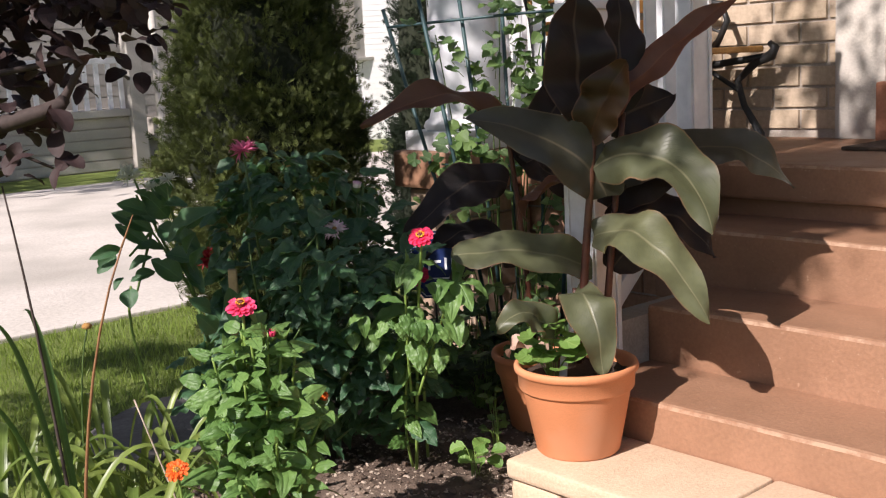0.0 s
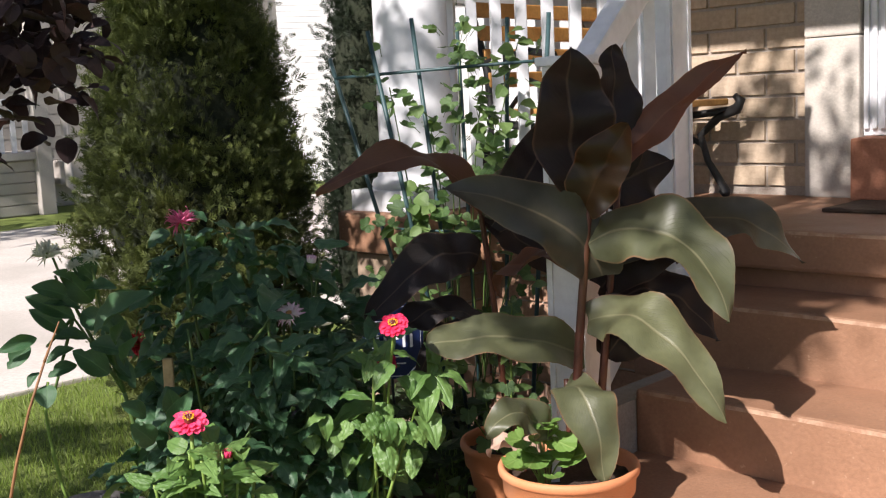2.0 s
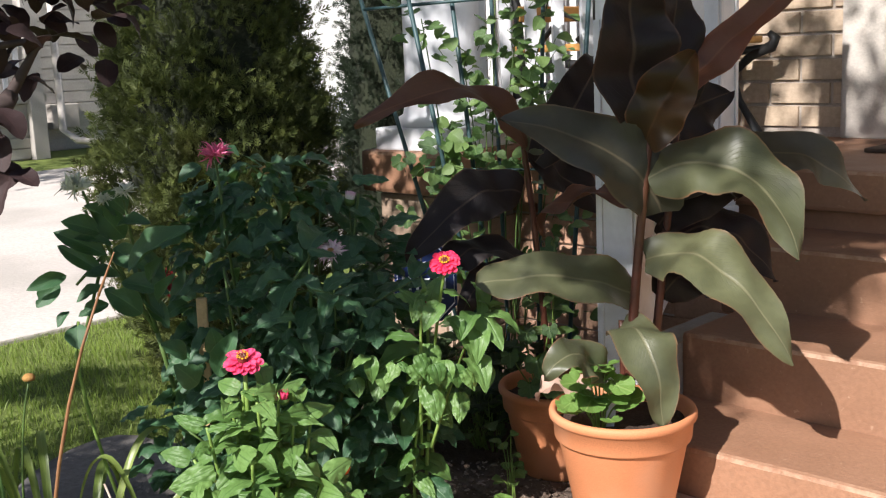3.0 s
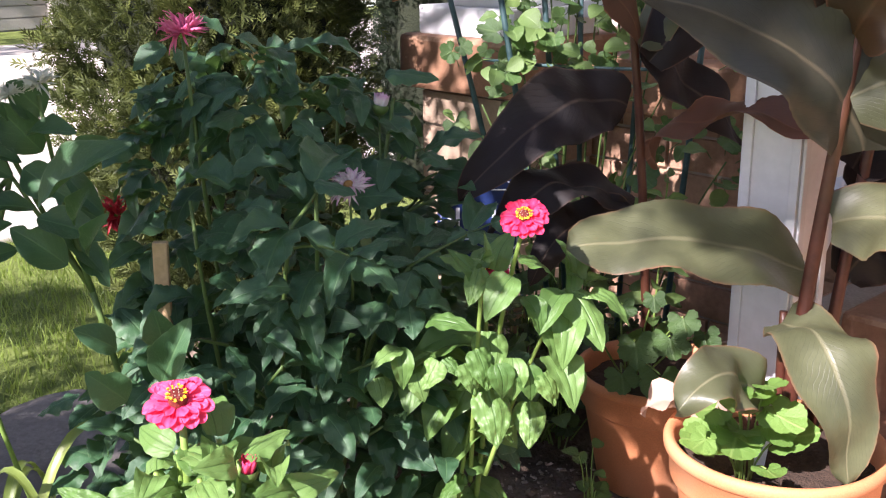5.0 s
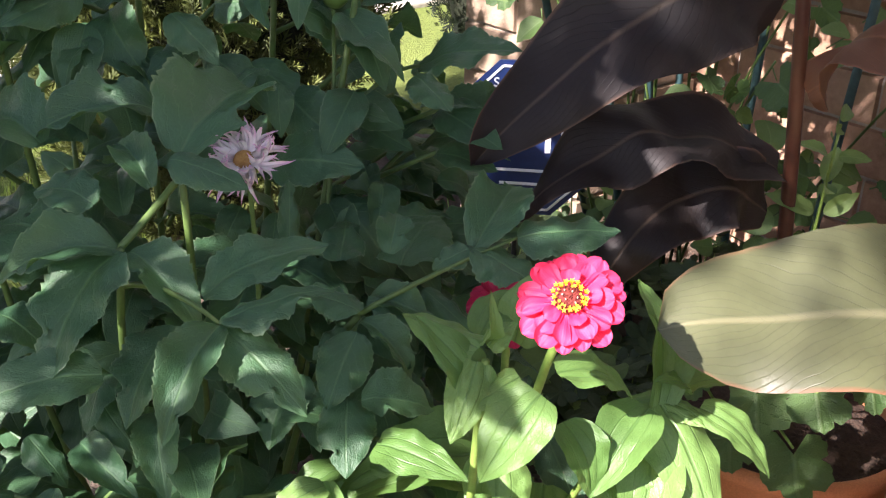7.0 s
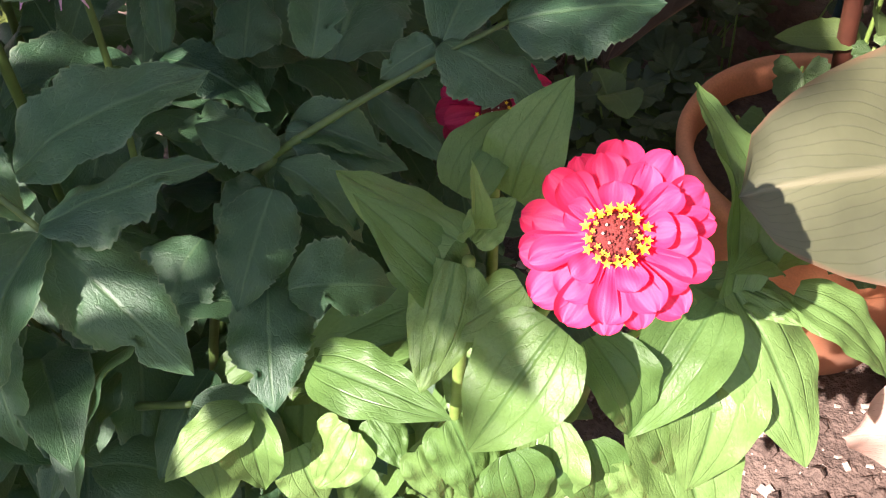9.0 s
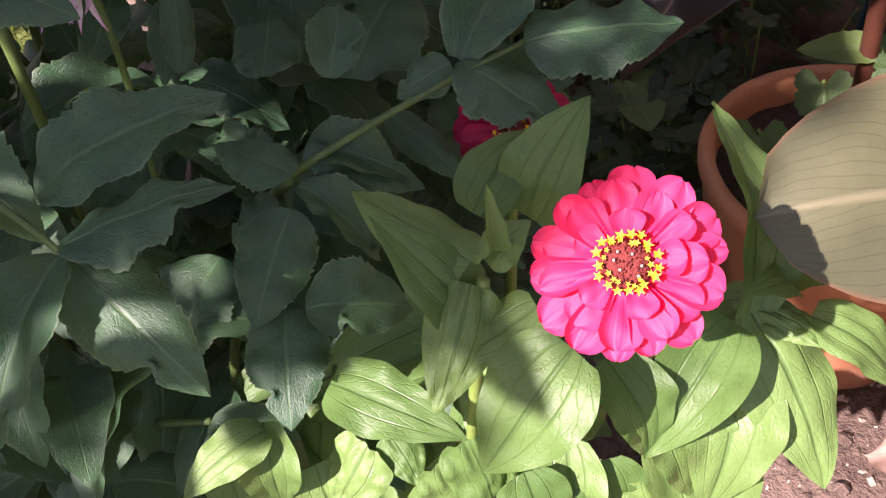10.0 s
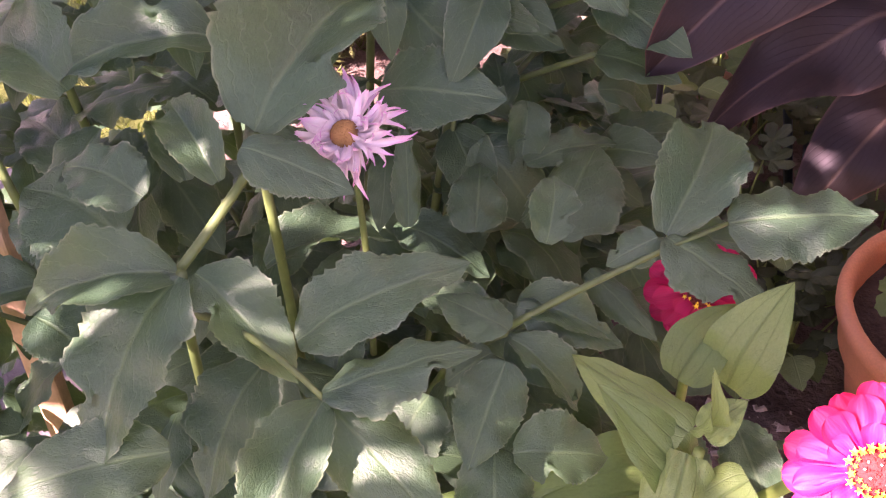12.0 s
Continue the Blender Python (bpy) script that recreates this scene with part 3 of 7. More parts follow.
def post(name, u, v, z0, z1, w, label, foot=True, cap=True):
    ob = thing(name, (0, 0, 0), label, "post", m=HOUSE @ Matrix.Translation((u, v, z0)))
    bm = bmesh.new()
    box(bm, -w / 2, w / 2, -w / 2, w / 2, 0, z1 - z0, 0.004, ob.matrix_basis)
    part("shaft", bm, M_WHITE, ob, smooth=False)
    for a in range(4):
        bm = bmesh.new()
        mm = ob.matrix_basis @ Matrix.Rotation(radians(90 * a), 4, "Z")
        box(bm, -w * 0.5, -w * 0.34, -w / 2 - 0.006, -w / 2 - 0.0005, 0.10, z1 - z0 - 0.06, 0.002, mm)
        box(bm, w * 0.34, w * 0.5, -w / 2 - 0.006, -w / 2 - 0.0005, 0.10, z1 - z0 - 0.06, 0.002, mm)
        part("edge_strip", bm, M_WHITE, ob, smooth=False)
    if foot:
        bm = bmesh.new()
        box(bm, -w * 0.66, w * 0.66, -w * 0.66, w * 0.66, 0, 0.018, 0.004, ob.matrix_basis)
        box(bm, -w * 0.58, w * 0.58, -w * 0.58, w * 0.58, 0.018, 0.075, 0.008, ob.matrix_basis)
        part("foot", bm, M_WHITE, ob, smooth=False)
    if cap:
        bm = bmesh.new()
        box(bm, -w * 0.62, w * 0.62, -w * 0.62, w * 0.62, z1 - z0, z1 - z0 + 0.022, 0.005, ob.matrix_basis)
        part("cap", bm, M_WHITE, ob, smooth=False)
    return ob


post("newel_post", -0.372, 0.80, tread_z[2], 1.95, 0.098, "white painted newel post standing on the top step")
post("newel_post", -0.205, 0.125, 0.0, 1.27, 0.10, "white painted lower newel post beside the steps", foot=False)

# sloping hand rail between the two newels
rail = thing("stair_railing", (0, 0, 0), "white painted sloping stair railing with square balusters", "railing", m=HOUSE @ Matrix.Translation((-0.30, 0.45, 0.5)))


def bar(bm, a, b, w, h, bevel=0.003):
    """A straight bar of w by h from a to b, kept upright."""
    a, b = Vector(a), Vector(b)
    t = (b - a).normalized()
    s = t.cross(Vector((0, 0, 1)))
    s = s.normalized() if s.length > 1e-4 else Vector((1, 0, 0))
    n = s.cross(t)
    m = Matrix.Translation((a + b) / 2) @ Matrix((s, t, n)).transposed().to_4x4()
    box(bm, -w / 2, w / 2, -(b - a).length / 2, (b - a).length / 2, -h / 2, h / 2, bevel, m)


bm = bmesh.new()
bar(bm, house(-0.235, 0.16, 1.20), house(-0.365, 0.78, 1.615), 0.062, 0.085, 0.012)
part("hand_rail", bm, M_WHITE, rail, smooth=False)
bm = bmesh.new()
bar(bm, house(-0.235, 0.17, 0.40), house(-0.365, 0.76, 0.735), 0.045, 0.06, 0.006)
part("bottom_rail", bm, M_WHITE, rail, smooth=False)
for k in range(4):
    s = (k + 1) / 5
    bm = bmesh.new()
    u, v = -0.235 - 0.13 * s, 0.16 + 0.62 * s
    bar(bm, house(u, v, 0.40 + 0.33 * s), house(u, v, 1.19 + 0.41 * s), 0.034, 0.034, 0.003)
    part("baluster", bm, M_WHITE, rail, smooth=False)

# porch railing from the column to the newel
rail = thing("porch_railing", (0, 0, 0), "white painted porch railing with square balusters", "railing", m=HOUSE @ Matrix.Translation((-0.9, 0.8, 0.80)))
for z, w, h, nm in ((1.575, 0.07, 0.045, "top_rail"), (0.90, 0.05, 0.05, "bottom_rail")):
    bm = bmesh.new()
    bar(bm, house(-1.30, 0.80, z), house(-0.42, 0.80, z), w, h, 0.006)
    part(nm, bm, M_WHITE, rail, smooth=False)
for k in range(8):
    u = -1.255 + 0.1105 * k
    bm = bmesh.new()
    bar(bm, house(u, 0.80, 0.92), house(u, 0.80, 1.56), 0.036, 0.036, 0.003)
    part("baluster", bm, M_WHITE, rail, smooth=False)
post("half_post", -1.295, 0.80, 0.80, 1.75, 0.07, "white painted half post beside the column", foot=False, cap=False)

# the railing at the far end of the porch
rail = thing("far_porch_railing", (0, 0, 0), "white railing at the far end of the porch", "railing", m=HOUSE @ Matrix.Translation((-1.6, 1.4, 0.80)))
for z, w, h, nm in ((1.60, 0.07, 0.05, "top_rail"), (0.90, 0.05, 0.05, "bottom_rail")):
    bm = bmesh.new()
    bar(bm, house(-1.62, 0.90, z), house(-1.62, 1.92, z), w, h, 0.006)
    part(nm, bm, M_WHITE, rail, smooth=False)
for k in range(9):
    bm = bmesh.new()
    bar(bm, house(-1.62, 0.98 + 0.11 * k, 0.92), house(-1.62, 0.98 + 0.11 * k, 1.58), 0.034, 0.034, 0.003)
    part("baluster", bm, M_WHITE, rail, smooth=False)

# garden bench on the porch, its back to the far railing: iron ends and wooden slats
bench = thing("garden_bench", (0, 0, 0), "bench with black cast-iron ends and honey-coloured slats", "bench", m=HOUSE @ Matrix.Translation((-0.9, 1.4, PORCH_Z)))
BU, BF = -1.25, -0.735
for k in range(4):
    bm = bmesh.new()
    z = 1.24 + 0.085 * k
    box(bm, BU - 0.02 * k, BU + 0.022 - 0.02 * k, 0.98, 1.80, z, z + 0.055, 0.006, HOUSE)
    part("back_slat", bm, M_SLAT, bench, smooth=False)
for k in range(5):
    bm = bmesh.new()
    u = BF - 0.005 - 0.11 * k
    box(bm, u - 0.085, u, 0.98, 1.80, 1.135, 1.160, 0.006, HOUSE)
    part("seat_slat", bm, M_SLAT, bench, smooth=False)
for v in (0.99, 1.80):
    bm = bmesh.new()
    tube(bm, [house(BF - 0.03, v, PORCH_Z + 0.01), house(BF - 0.02, v, 0.80), house(BF - 0.10, v, 0.92), house(BF - 0.13, v, 1.02), house(BF - 0.05, v, 1.09), house(BF + 0.03, v, 1.12), house(BF + 0.045, v, 1.15), house(BF + 0.02, v, 1.17)], [0.026, 0.018, 0.014, 0.015, 0.018, 0.022, 0.020, 0.012])
    tube(bm, [house(BU - 0.10, v, PORCH_Z + 0.01), house(BU - 0.05, v, 0.95), house(BU + 0.02, v, 1.10), house(BU, v, 1.30), house(BU - 0.09, v, 1.60)], [0.024, 0.017, 0.016, 0.015, 0.013])
    tube(bm, [house(BF, v, 1.115), house((BF + BU) / 2, v, 1.09), house(BU, v, 1.115)], 0.015)
    tube(bm, [house(BF - 0.12, v, 0.98), house((BF + BU) / 2, v, 1.06), house(BU - 0.03, v, 0.98)], 0.011)
    tube(bm, [house(BU, v, 1.33), house((BF + BU) / 2 - 0.06, v, 1.36), house((BF + BU) / 2 + 0.05, v, 1.34), house((BF + BU) / 2 + 0.08, v, 1.27), house((BF + BU) / 2 + 0.02, v, 1.16)], 0.014)
    tube(bm, [house(BU + 0.10, v, 1.16), house(BU + 0.20, v, 1.26), house(BU + 0.32, v, 1.22), house(BU + 0.26, v, 1.17)], 0.009)
    part("end_frame", bm, M_IRON, bench, "black cast-iron scrolled end")

# block edging beside the steps
blocks = [("cap_stone", -0.145, 0.425, -0.30, 0.028, 0.098, SLAB_Z), ("cap_stone", 0.431, 1.00, -0.30, 0.028, 0.098, SLAB_Z - 0.002), ("cap_stone", 1.006, 1.6, -0.30, 0.028, 0.098, SLAB_Z), ("stone_block", -0.14, 0.03, -0.295, 0.02, -0.02, 0.095), ("stone_block", 0.034, 0.40, -0.295, 0.02, -0.02, 0.095), ("stone_block", 0.404, 0.77, -0.295, 0.02, -0.02, 0.095), ("stone_block", 0.774, 1.5, -0.295, 0.02, -0.02, 0.095)]
for nm, u0, u1, v0, v1, z0, z1 in blocks:
    bm = bmesh.new()
    vs = box(bm, u0, u1, v0, v1, z0, z1, 0.012 if nm == "cap_stone" else 0.020)
    bmesh.ops.subdivide_edges(bm, edges=list(bm.edges), cuts=2, use_grid_fill=True)
    for vtx in bm.verts:
        vtx.co += noise.noise_vector(vtx.co * 9 + Vector((u0 * 7, 0, 0))) * 0.003
    ob = new(nm, mesh_of(bm, nm, M_CAP))
    ob.matrix_basis = HOUSE
    tagged(ob, "buff cast-stone cap slab in front of the steps" if nm == "cap_stone" else "buff cast-stone edging block under the cap", "paving stone", "edging stones")

# neighbouring house across the driveway
FACADE = HOUSE @ Matrix.Translation((-13, 8.85, 0)) @ Matrix.Rotation(radians(-28), 4, "Z") @ Matrix.Translation((13, -8.85, 0))
nb = thing("neighbour_house", (0, 0, 0), "neighbouring house with white painted brick side and a grey porch", "house", m=HOUSE @ Matrix.Translation((-14, 8, 0)))
bm = bmesh.new()
box(bm, -20, -13.0, 8.85, 15, 0, 6.5)
bm.transform(FACADE)
part("white_wall", bm, M_WHITEBR, nb, "sunlit white painted brick wall", smooth=False)
bm = bmesh.new()
for k in range(70):
    box(bm, -12.999, -12.994, 8.85, 15, 0.02 + k * 0.092, 0.102 + k * 0.092)
bm.transform(FACADE)
part("brick_course", bm, M_WHITEBR, nb, smooth=False, kind="stuff")
bm = bmesh.new()
box(bm, -20, -13.2, 1.5, 8.85, 0, 6.5)
bm.transform(HOUSE)
part("grey_wall", bm, M_GREYSIDE, nb, "grey horizontal siding", smooth=False)
for k in range(40):
    bm = bmesh.new()
    box(bm, -13.199, -13.175, 1.5, 8.85, 0.02 + k * 0.16, 0.165 + k * 0.16, 0.0)
    bm.transform(HOUSE)
    part("siding_board", bm, M_GREYSIDE, nb, smooth=False)
bm = bmesh.new()
box(bm, -13.0, -12.93, 8.30, 9.05, 1.35, 4.2, 0.02)
bm.transform(HOUSE)
win = part("window_frame", bm, M_GREYSIDE, nb, "beige window surround", smooth=False)
bm = bmesh.new()
box(bm, -12.96, -12.92, 8.42, 8.80, 1.55, 4.0)
bm.transform(HOUSE)
part("pane", bm, M_STONE, win, smooth=False)
bm = bmesh.new()
box(bm, -13.0, -12.86, 8.6, 9.45, 1.32, 1.38, 0.01)
bm.transform(HOUSE)
part("sill", bm, M_GREYSIDE, nb, smooth=False)
bm = bmesh.new()
box(bm, -20.5, -12.6, -1.5, 24.5, 6.5, 6.8)
bm.transform(HOUSE)
part("roof", bm, M_ROOF, nb, smooth=False)
# its porch
bm = bmesh.new()
box(bm, -15.5, -12.2, -1.5, 4.5, 0.0, 0.72)
bm.transform(HOUSE)
part("porch_base", bm, M_GREYSIDE, nb, "grey boarded porch base", smooth=False)
for k in range(5):
    bm = bmesh.new()
    box(bm, -12.199, -12.17, -1.5, 4.5, 0.02 + k * 0.14, 0.145 + k * 0.14)
    bm.transform(HOUSE)
    part("base_board", bm, M_GREYSIDE, nb, smooth=False)
bm = bmesh.new()
box(bm, -15.5, -12.1, -1.6, 4.6, 0.72, 0.82, 0.01)
bm.transform(HOUSE)
part("porch_floor", bm, M_GREYSIDE, nb, smooth=False)
bm = bmesh.new()
box(bm, -12.20, -12.14, -1.5, 4.5, 1.42, 1.50, 0.01)
bm.transform(HOUSE)
part("porch_top_rail", bm, M_WHITE, nb, smooth=False)
for k in range(34):
    bm = bmesh.new()
    box(bm, -12.19, -12.15, -1.2 + 0.165 * k, -1.14 + 0.165 * k, 0.82, 1.43)
    bm.transform(HOUSE)
    part("porch_baluster", bm, M_WHITE, nb, smooth=False)
bm = bmesh.new()
box(bm, -12.25, -12.05, 4.35, 4.55, 0.0, 3.2, 0.01)
bm.transform(HOUSE)
part("porch_post", bm, M_GREYSIDE, nb, smooth=False)
bm = bmesh.new()
tube(bm, [house(-12.05, 4.75, 3.2), house(-12.05, 4.75, 0.35), house(-11.9, 4.85, 0.22), house(-11.6, 5.0, 0.18)], 0.05)
part("downspout", bm, M_GREYSIDE, nb)

bm = bmesh.new()
box(bm, -13.2, -13.0, 5.09, 5.50, 0.31, 0.65, 0.02)
bm.transform(HOUSE)
part("meter_box", bm, M_STONE, nb, "grey utility box on the wall", smooth=False)

# ---- leaves ----
def profile(kind, v):
    if kind == "dahlia":
        return min(1.0, 2.62 * (v + 0.012) ** 0.55 * max(0.0, 1 - v) ** 0.93)
    if kind == "zinnia":
        return (v + 0.035) ** 0.42 * max(0.0, 1 - v) ** 0.95 * 2.2
    if kind == "canna":
        return max(0.0, math.sin(math.pi * (0.04 + 0.96 * v) ** 0.80)) ** 0.62
    if kind == "round":
        return max(0.0, 1 - (2 * v - 1) ** 2) ** 0.5
    if kind == "strap":
        return min(1.0, 0.55 + v) * max(0.0, 1 - v) ** 0.5
    if kind == "plum":
        return max(0.0, math.sin(math.pi * v ** 0.95)) ** 0.62
    return max(0.0, math.sin(math.pi * v ** 0.9)) ** 0.8


def unit_leaf(name, material, kind, seed, nl=22, nw=6, teeth=0.0, n_teeth=9, arch=0.06, cup=0.10, fold=0.0, ripple=0.015, pucker=0.0, droop=0.0, crease=0.0):
    """A leaf of length 1 along +y and width 1, with its upper face to +z, on shared mesh data."""
    r = random.Random(seed)
    off = Vector((r.uniform(0, 50), r.uniform(0, 50), 0))
    bm = bmesh.new()
    uvl = bm.loops.layers.uv.new("UVMap")
    rows, uvs = [], {}
    skew = r.uniform(-0.06, 0.06)
    bite = r.random() < 0.3 if teeth else 0
    bite_v, bite_s = r.uniform(0.3, 0.8), r.choice((-1, 1))
    tooth = [r.uniform(0.25, 1.25) for _ in range(4 * n_teeth + 8)]
    for i in range(nl + 1):
        v = i / nl
        w = profile(kind, v)
        row = []
        for j in range(nw + 1):
            s = j / nw * 2 - 1
            ww = w
            if teeth and abs(s) > 0.99:
                ph = v * n_teeth * (0.85 + 0.3 * v) + (0.37 if s > 0 else 0)
                ww *= 1 - teeth * tooth[int(ph) + (n_teeth * 2 if s > 0 else 0)] * (ph % 1.0 - 0.3)
            if bite and s * bite_s > 0.5:
                ww *= 1 - 0.45 * math.exp(-((v - bite_v) / 0.06) ** 2)
            x = s * ww * 0.5
            nz = noise.noise(Vector((x * 3.2, v * 3.2, 0)) + off)
            z = arch * 4 * v * (1 - v) * (1 - 0.35 * v) + cup * abs(x * 2) ** 1.7 * w + fold * abs(x) + ripple * nz * (0.4 + abs(s)) - droop * v * v * 0.5
            z += crease * w * abs(math.sin(2 * math.pi * s)) ** 0.8 * (1 - 0.4 * v)
            z += pucker * noise.noise(Vector((x * 9, v * 6, 4)) + off)
            z += ripple * 0.8 * math.sin(v * 19 + (2 if s > 0 else 0) + off.x) * abs(s) ** 2 * w
            vt = bm.verts.new((x + skew * math.sin(math.pi * v), v, z))
            uvs[vt] = (j / nw, v)
            row.append(vt)
        rows.append(row)
    for a, b in zip(rows, rows[1:]):
        for j in range(nw):
            f = bm.faces.new((a[j], a[j + 1], b[j + 1], b[j]))
            for lp in f.loops:
                lp[uvl].uv = uvs[lp.vert]
    return mesh_of(bm, name, material)


def leaf_pose(base, tip, width, face=(0, 0, 1), roll=0.0):
    b, t = Vector(base), Vector(tip)
    y = t - b
    length = y.length
    y.normalize()
    f = Vector(face)
    x = y.cross(f).normalized()
    z = x.cross(y)
    m = Matrix((x * width, y * length, z * length)).transposed().to_4x4()
    return Matrix.Translation(b) @ m @ Matrix.Rotation(roll, 4, "Y")


DAHLIAB = [unit_leaf("dahlia_leaf", M_DAHLIA, "dahlia", 30 + k, 24, 6, 0.06, 8, 0.10 + 0.06 * (k % 3), -0.10 + 0.12 * (k % 2), 0.05 + 0.06 * (k % 3), 0.04, crease=0.012, droop=0.12 * (k % 3)) for k in range(8)]
DAHLIA = [unit_leaf("dahlia_leaf", M_DAHLIA, "dahlia", 10 + k, 72, 10, 0.11, 15, 0.07 + 0.045 * (k % 3), -0.12 + 0.12 * (k % 3), 0.05 + 0.05 * (k % 3), 0.040 + 0.012 * (k % 2), droop=0.09 * (k % 3), crease=0.018, pucker=0.022) for k in range(8)]
ZINNIA = [unit_leaf("zinnia_leaf", M_ZINNIA, "zinnia", 40 + k, 34, 18, 0.0, 9, 0.08 + 0.07 * (k % 3), -0.16 + 0.15 * (k % 3), 0.05, 0.034, pucker=0.055 if k == 3 else 0.014, crease=0.007 + 0.007 * (k % 2), droop=0.10 * (k % 2)) for k in range(6)]
ROUND = [unit_leaf("round_leaf", M_LIME, "round", 60 + k, 14, 8, 0.10, 6, 0.05, 0.16, 0.05, 0.03) for k in range(3)]


def lobed_leaf(name, material, seed, lobes=5, depth=0.30, teeth=0.06, cup=0.12):
    """A rounded leaf cut into lobes, of length 1 along +y, fanned out from the stalk."""
    r = random.Random(seed)
    bm = bmesh.new()
    uvl = bm.loops.layers.uv.new("UVMap")
    seg, rings = 45, (0.34, 0.68, 1.0)
    c = bm.verts.new((0.0, 0.12, 0.0))
    uvs = {c: (0.5, 0.12)}
    sizes = [r.uniform(0.85, 1.1) for _ in range(lobes)]
    loops = []
    for q in rings:
        row = []
        for k in range(seg + 1):
            a = -2.45 + 4.9 * k / seg
            at = (a + 2.45) / 4.9 * lobes
            lobe = abs(math.sin(math.pi * at)) ** 0.6
            rad = (0.52 + 0.34 * math.cos(a * 0.55)) * (1 - depth * (1 - lobe) * q) * sizes[min(lobes - 1, int(at))]
            rad += teeth * math.sin(a * 22 + seed) * (q > 0.9)
            x, y = rad * q * math.sin(a), 0.12 + rad * q * math.cos(a)
            z = cup * (x * x + (y - 0.3) ** 2) * 0.9 + 0.05 * noise.noise(Vector((x * 3, y * 3, seed))) * q - 0.05 * (1 - lobe) * q
            vt = bm.verts.new((x, y, z))
            uvs[vt] = (0.5 + 0.5 * x, y)
            row.append(vt)
        loops.append(row)
    for k in range(seg):
        fs = [bm.faces.new((c, loops[0][k + 1], loops[0][k]))]
        fs += [bm.faces.new((p[k], p[k + 1], q[k + 1], q[k])) for p, q in zip(loops, loops[1:])]
        for f in fs:
            for lp in f.loops:
                lp[uvl].uv = uvs[lp.vert]
    bmesh.ops.recalc_face_normals(bm, faces=list(bm.faces))
    return mesh_of(bm, name, material)


LOBED = [lobed_leaf("lobed_leaf", M_GERAN, 3 + k, 5, 0.22, 0.03) for k in range(4)]
MUM = [lobed_leaf("mum_leaf", M_MUM, 13 + k, 5, 0.45, 0.03) for k in range(4)]
SEED = [lobed_leaf("seedling_leaf", M_LIME, 23 + k, 5, 0.08, 0.02, 0.2) for k in range(3)]
VINE = [unit_leaf("vine_leaf", M_VINE, "dahlia", 70 + k, 14, 4, 0.12, 6, 0.05, 0.10, 0.05, 0.02) for k in range(4)]
PLUM = [unit_leaf("plum_leaf", M_PLUM, "plum", 80 + k, 14, 4, 0.04, 9, 0.08, 0.08, 0.03, 0.02) for k in range(4)]
DARKL = [unit_leaf("broad_leaf", M_DAHLIA, "oval", 90 + k, 24, 6, 0.05, 8, 0.08, 0.12, 0.08, 0.02) for k in range(3)]


def stem(thing_ob, a, b, r0=0.004, r1=0.003, mid=None, sag=0.0, material=None, name="stem", label="", n=9):
    bm = bmesh.new()
    pts = curve_pts(a, b, mid, n, sag)
    tube(bm, pts, [r0 + (r1 - r0) * k / (n - 1) for k in range(n)], 8)
    return part(name, bm, material or M_GREEN_STEM, thing_ob, label)


# ---- flowers ----
def petal_mesh(name, material, kind, seed, curl=0.1, cup=0.15, notch=0.025, nl=18, nw=10):
    bm = bmesh.new()
    uvl = bm.loops.layers.uv.new("UVMap")
    r = random.Random(seed)
    rows, uvs = [], {}
    for i in range(nl + 1):
        v = i / nl
        if kind == "broad":
            w = 0.32 + 0.68 * min(1.0, v * 1.5) ** 0.8 if v < 0.72 else math.sqrt(max(0.0, 1 - ((v - 0.72) / 0.285) ** 2)) * 1.0
        else:
            w = (0.6 + 0.4 * math.sin(math.pi * v)) * (1.0 if v < 0.75 else max(0.08, 1 - (v - 0.75) * 3.4))
        w = max(w, 0.02)
        row = []
        for j in range(nw + 1):
            s = j / nw * 2 - 1
            y = v - notch * (1 - abs(s)) * max(0, v - 0.85) * 5 * (0.5 + 0.5 * math.cos(s * 9 + r.uniform(0, 1)))
            z = curl * v * v + cup * (s * w) ** 2 + 0.02 * math.sin(v * 9 + s * 3 + seed) + (0.022 * math.cos(s * 6.3) * min(1.0, v * 3) if kind == "broad" else 0.12 * math.sin(v * 5 + seed) * v)
            sway = 0.0 if kind == "broad" else (1.1, -1.3, 0.5, -0.4)[seed % 4] * v * v
            vt = bm.verts.new((s * w * 0.5 + sway, y, z))
            uvs[vt] = (j / nw, v)
            row.append(vt)
        rows.append(row)
    for a, b in zip(rows, rows[1:]):
        for j in range(nw):
            f = bm.faces.new((a[j], a[j + 1], b[j + 1], b[j]))
            for lp in f.loops:
                lp[uvl].uv = uvs[lp.vert]
    return mesh_of(bm, name, material)


def axis_pose(center, normal, spin=0.0):
    q = Vector(normal).to_track_quat("Z", "Y").to_matrix().to_4x4()
    return Matrix.Translation(center) @ q @ Matrix.Rotation(spin, 4, "Z")


FLORET = None


def floret_mesh():
    """A small five-pointed yellow star."""
    bm = bmesh.new()
    uvl = bm.loops.layers.uv.new("UVMap")
    c = bm.verts.new((0, 0, 0.0))
    ring = []
    for k in range(10):
        r = 1.0 if k % 2 == 0 else 0.42
        a = 2 * math.pi * k / 10
        ring.append(bm.verts.new((r * math.cos(a), r * math.sin(a), 0.35 if k % 2 == 0 else 0.15)))
    for k in range(10):
        f = bm.faces.new((c, ring[k], ring[(k + 1) % 10]))
        for lp in f.loops:
            lp[uvl].uv = (0.5, 0.8)
    b = bm.verts.new((0, 0, -1.6))
    for k in range(10):
        bm.faces.new((b, ring[(k + 1) % 10], ring[k]))
    return mesh_of(bm, "floret", M_YELLOW, False)


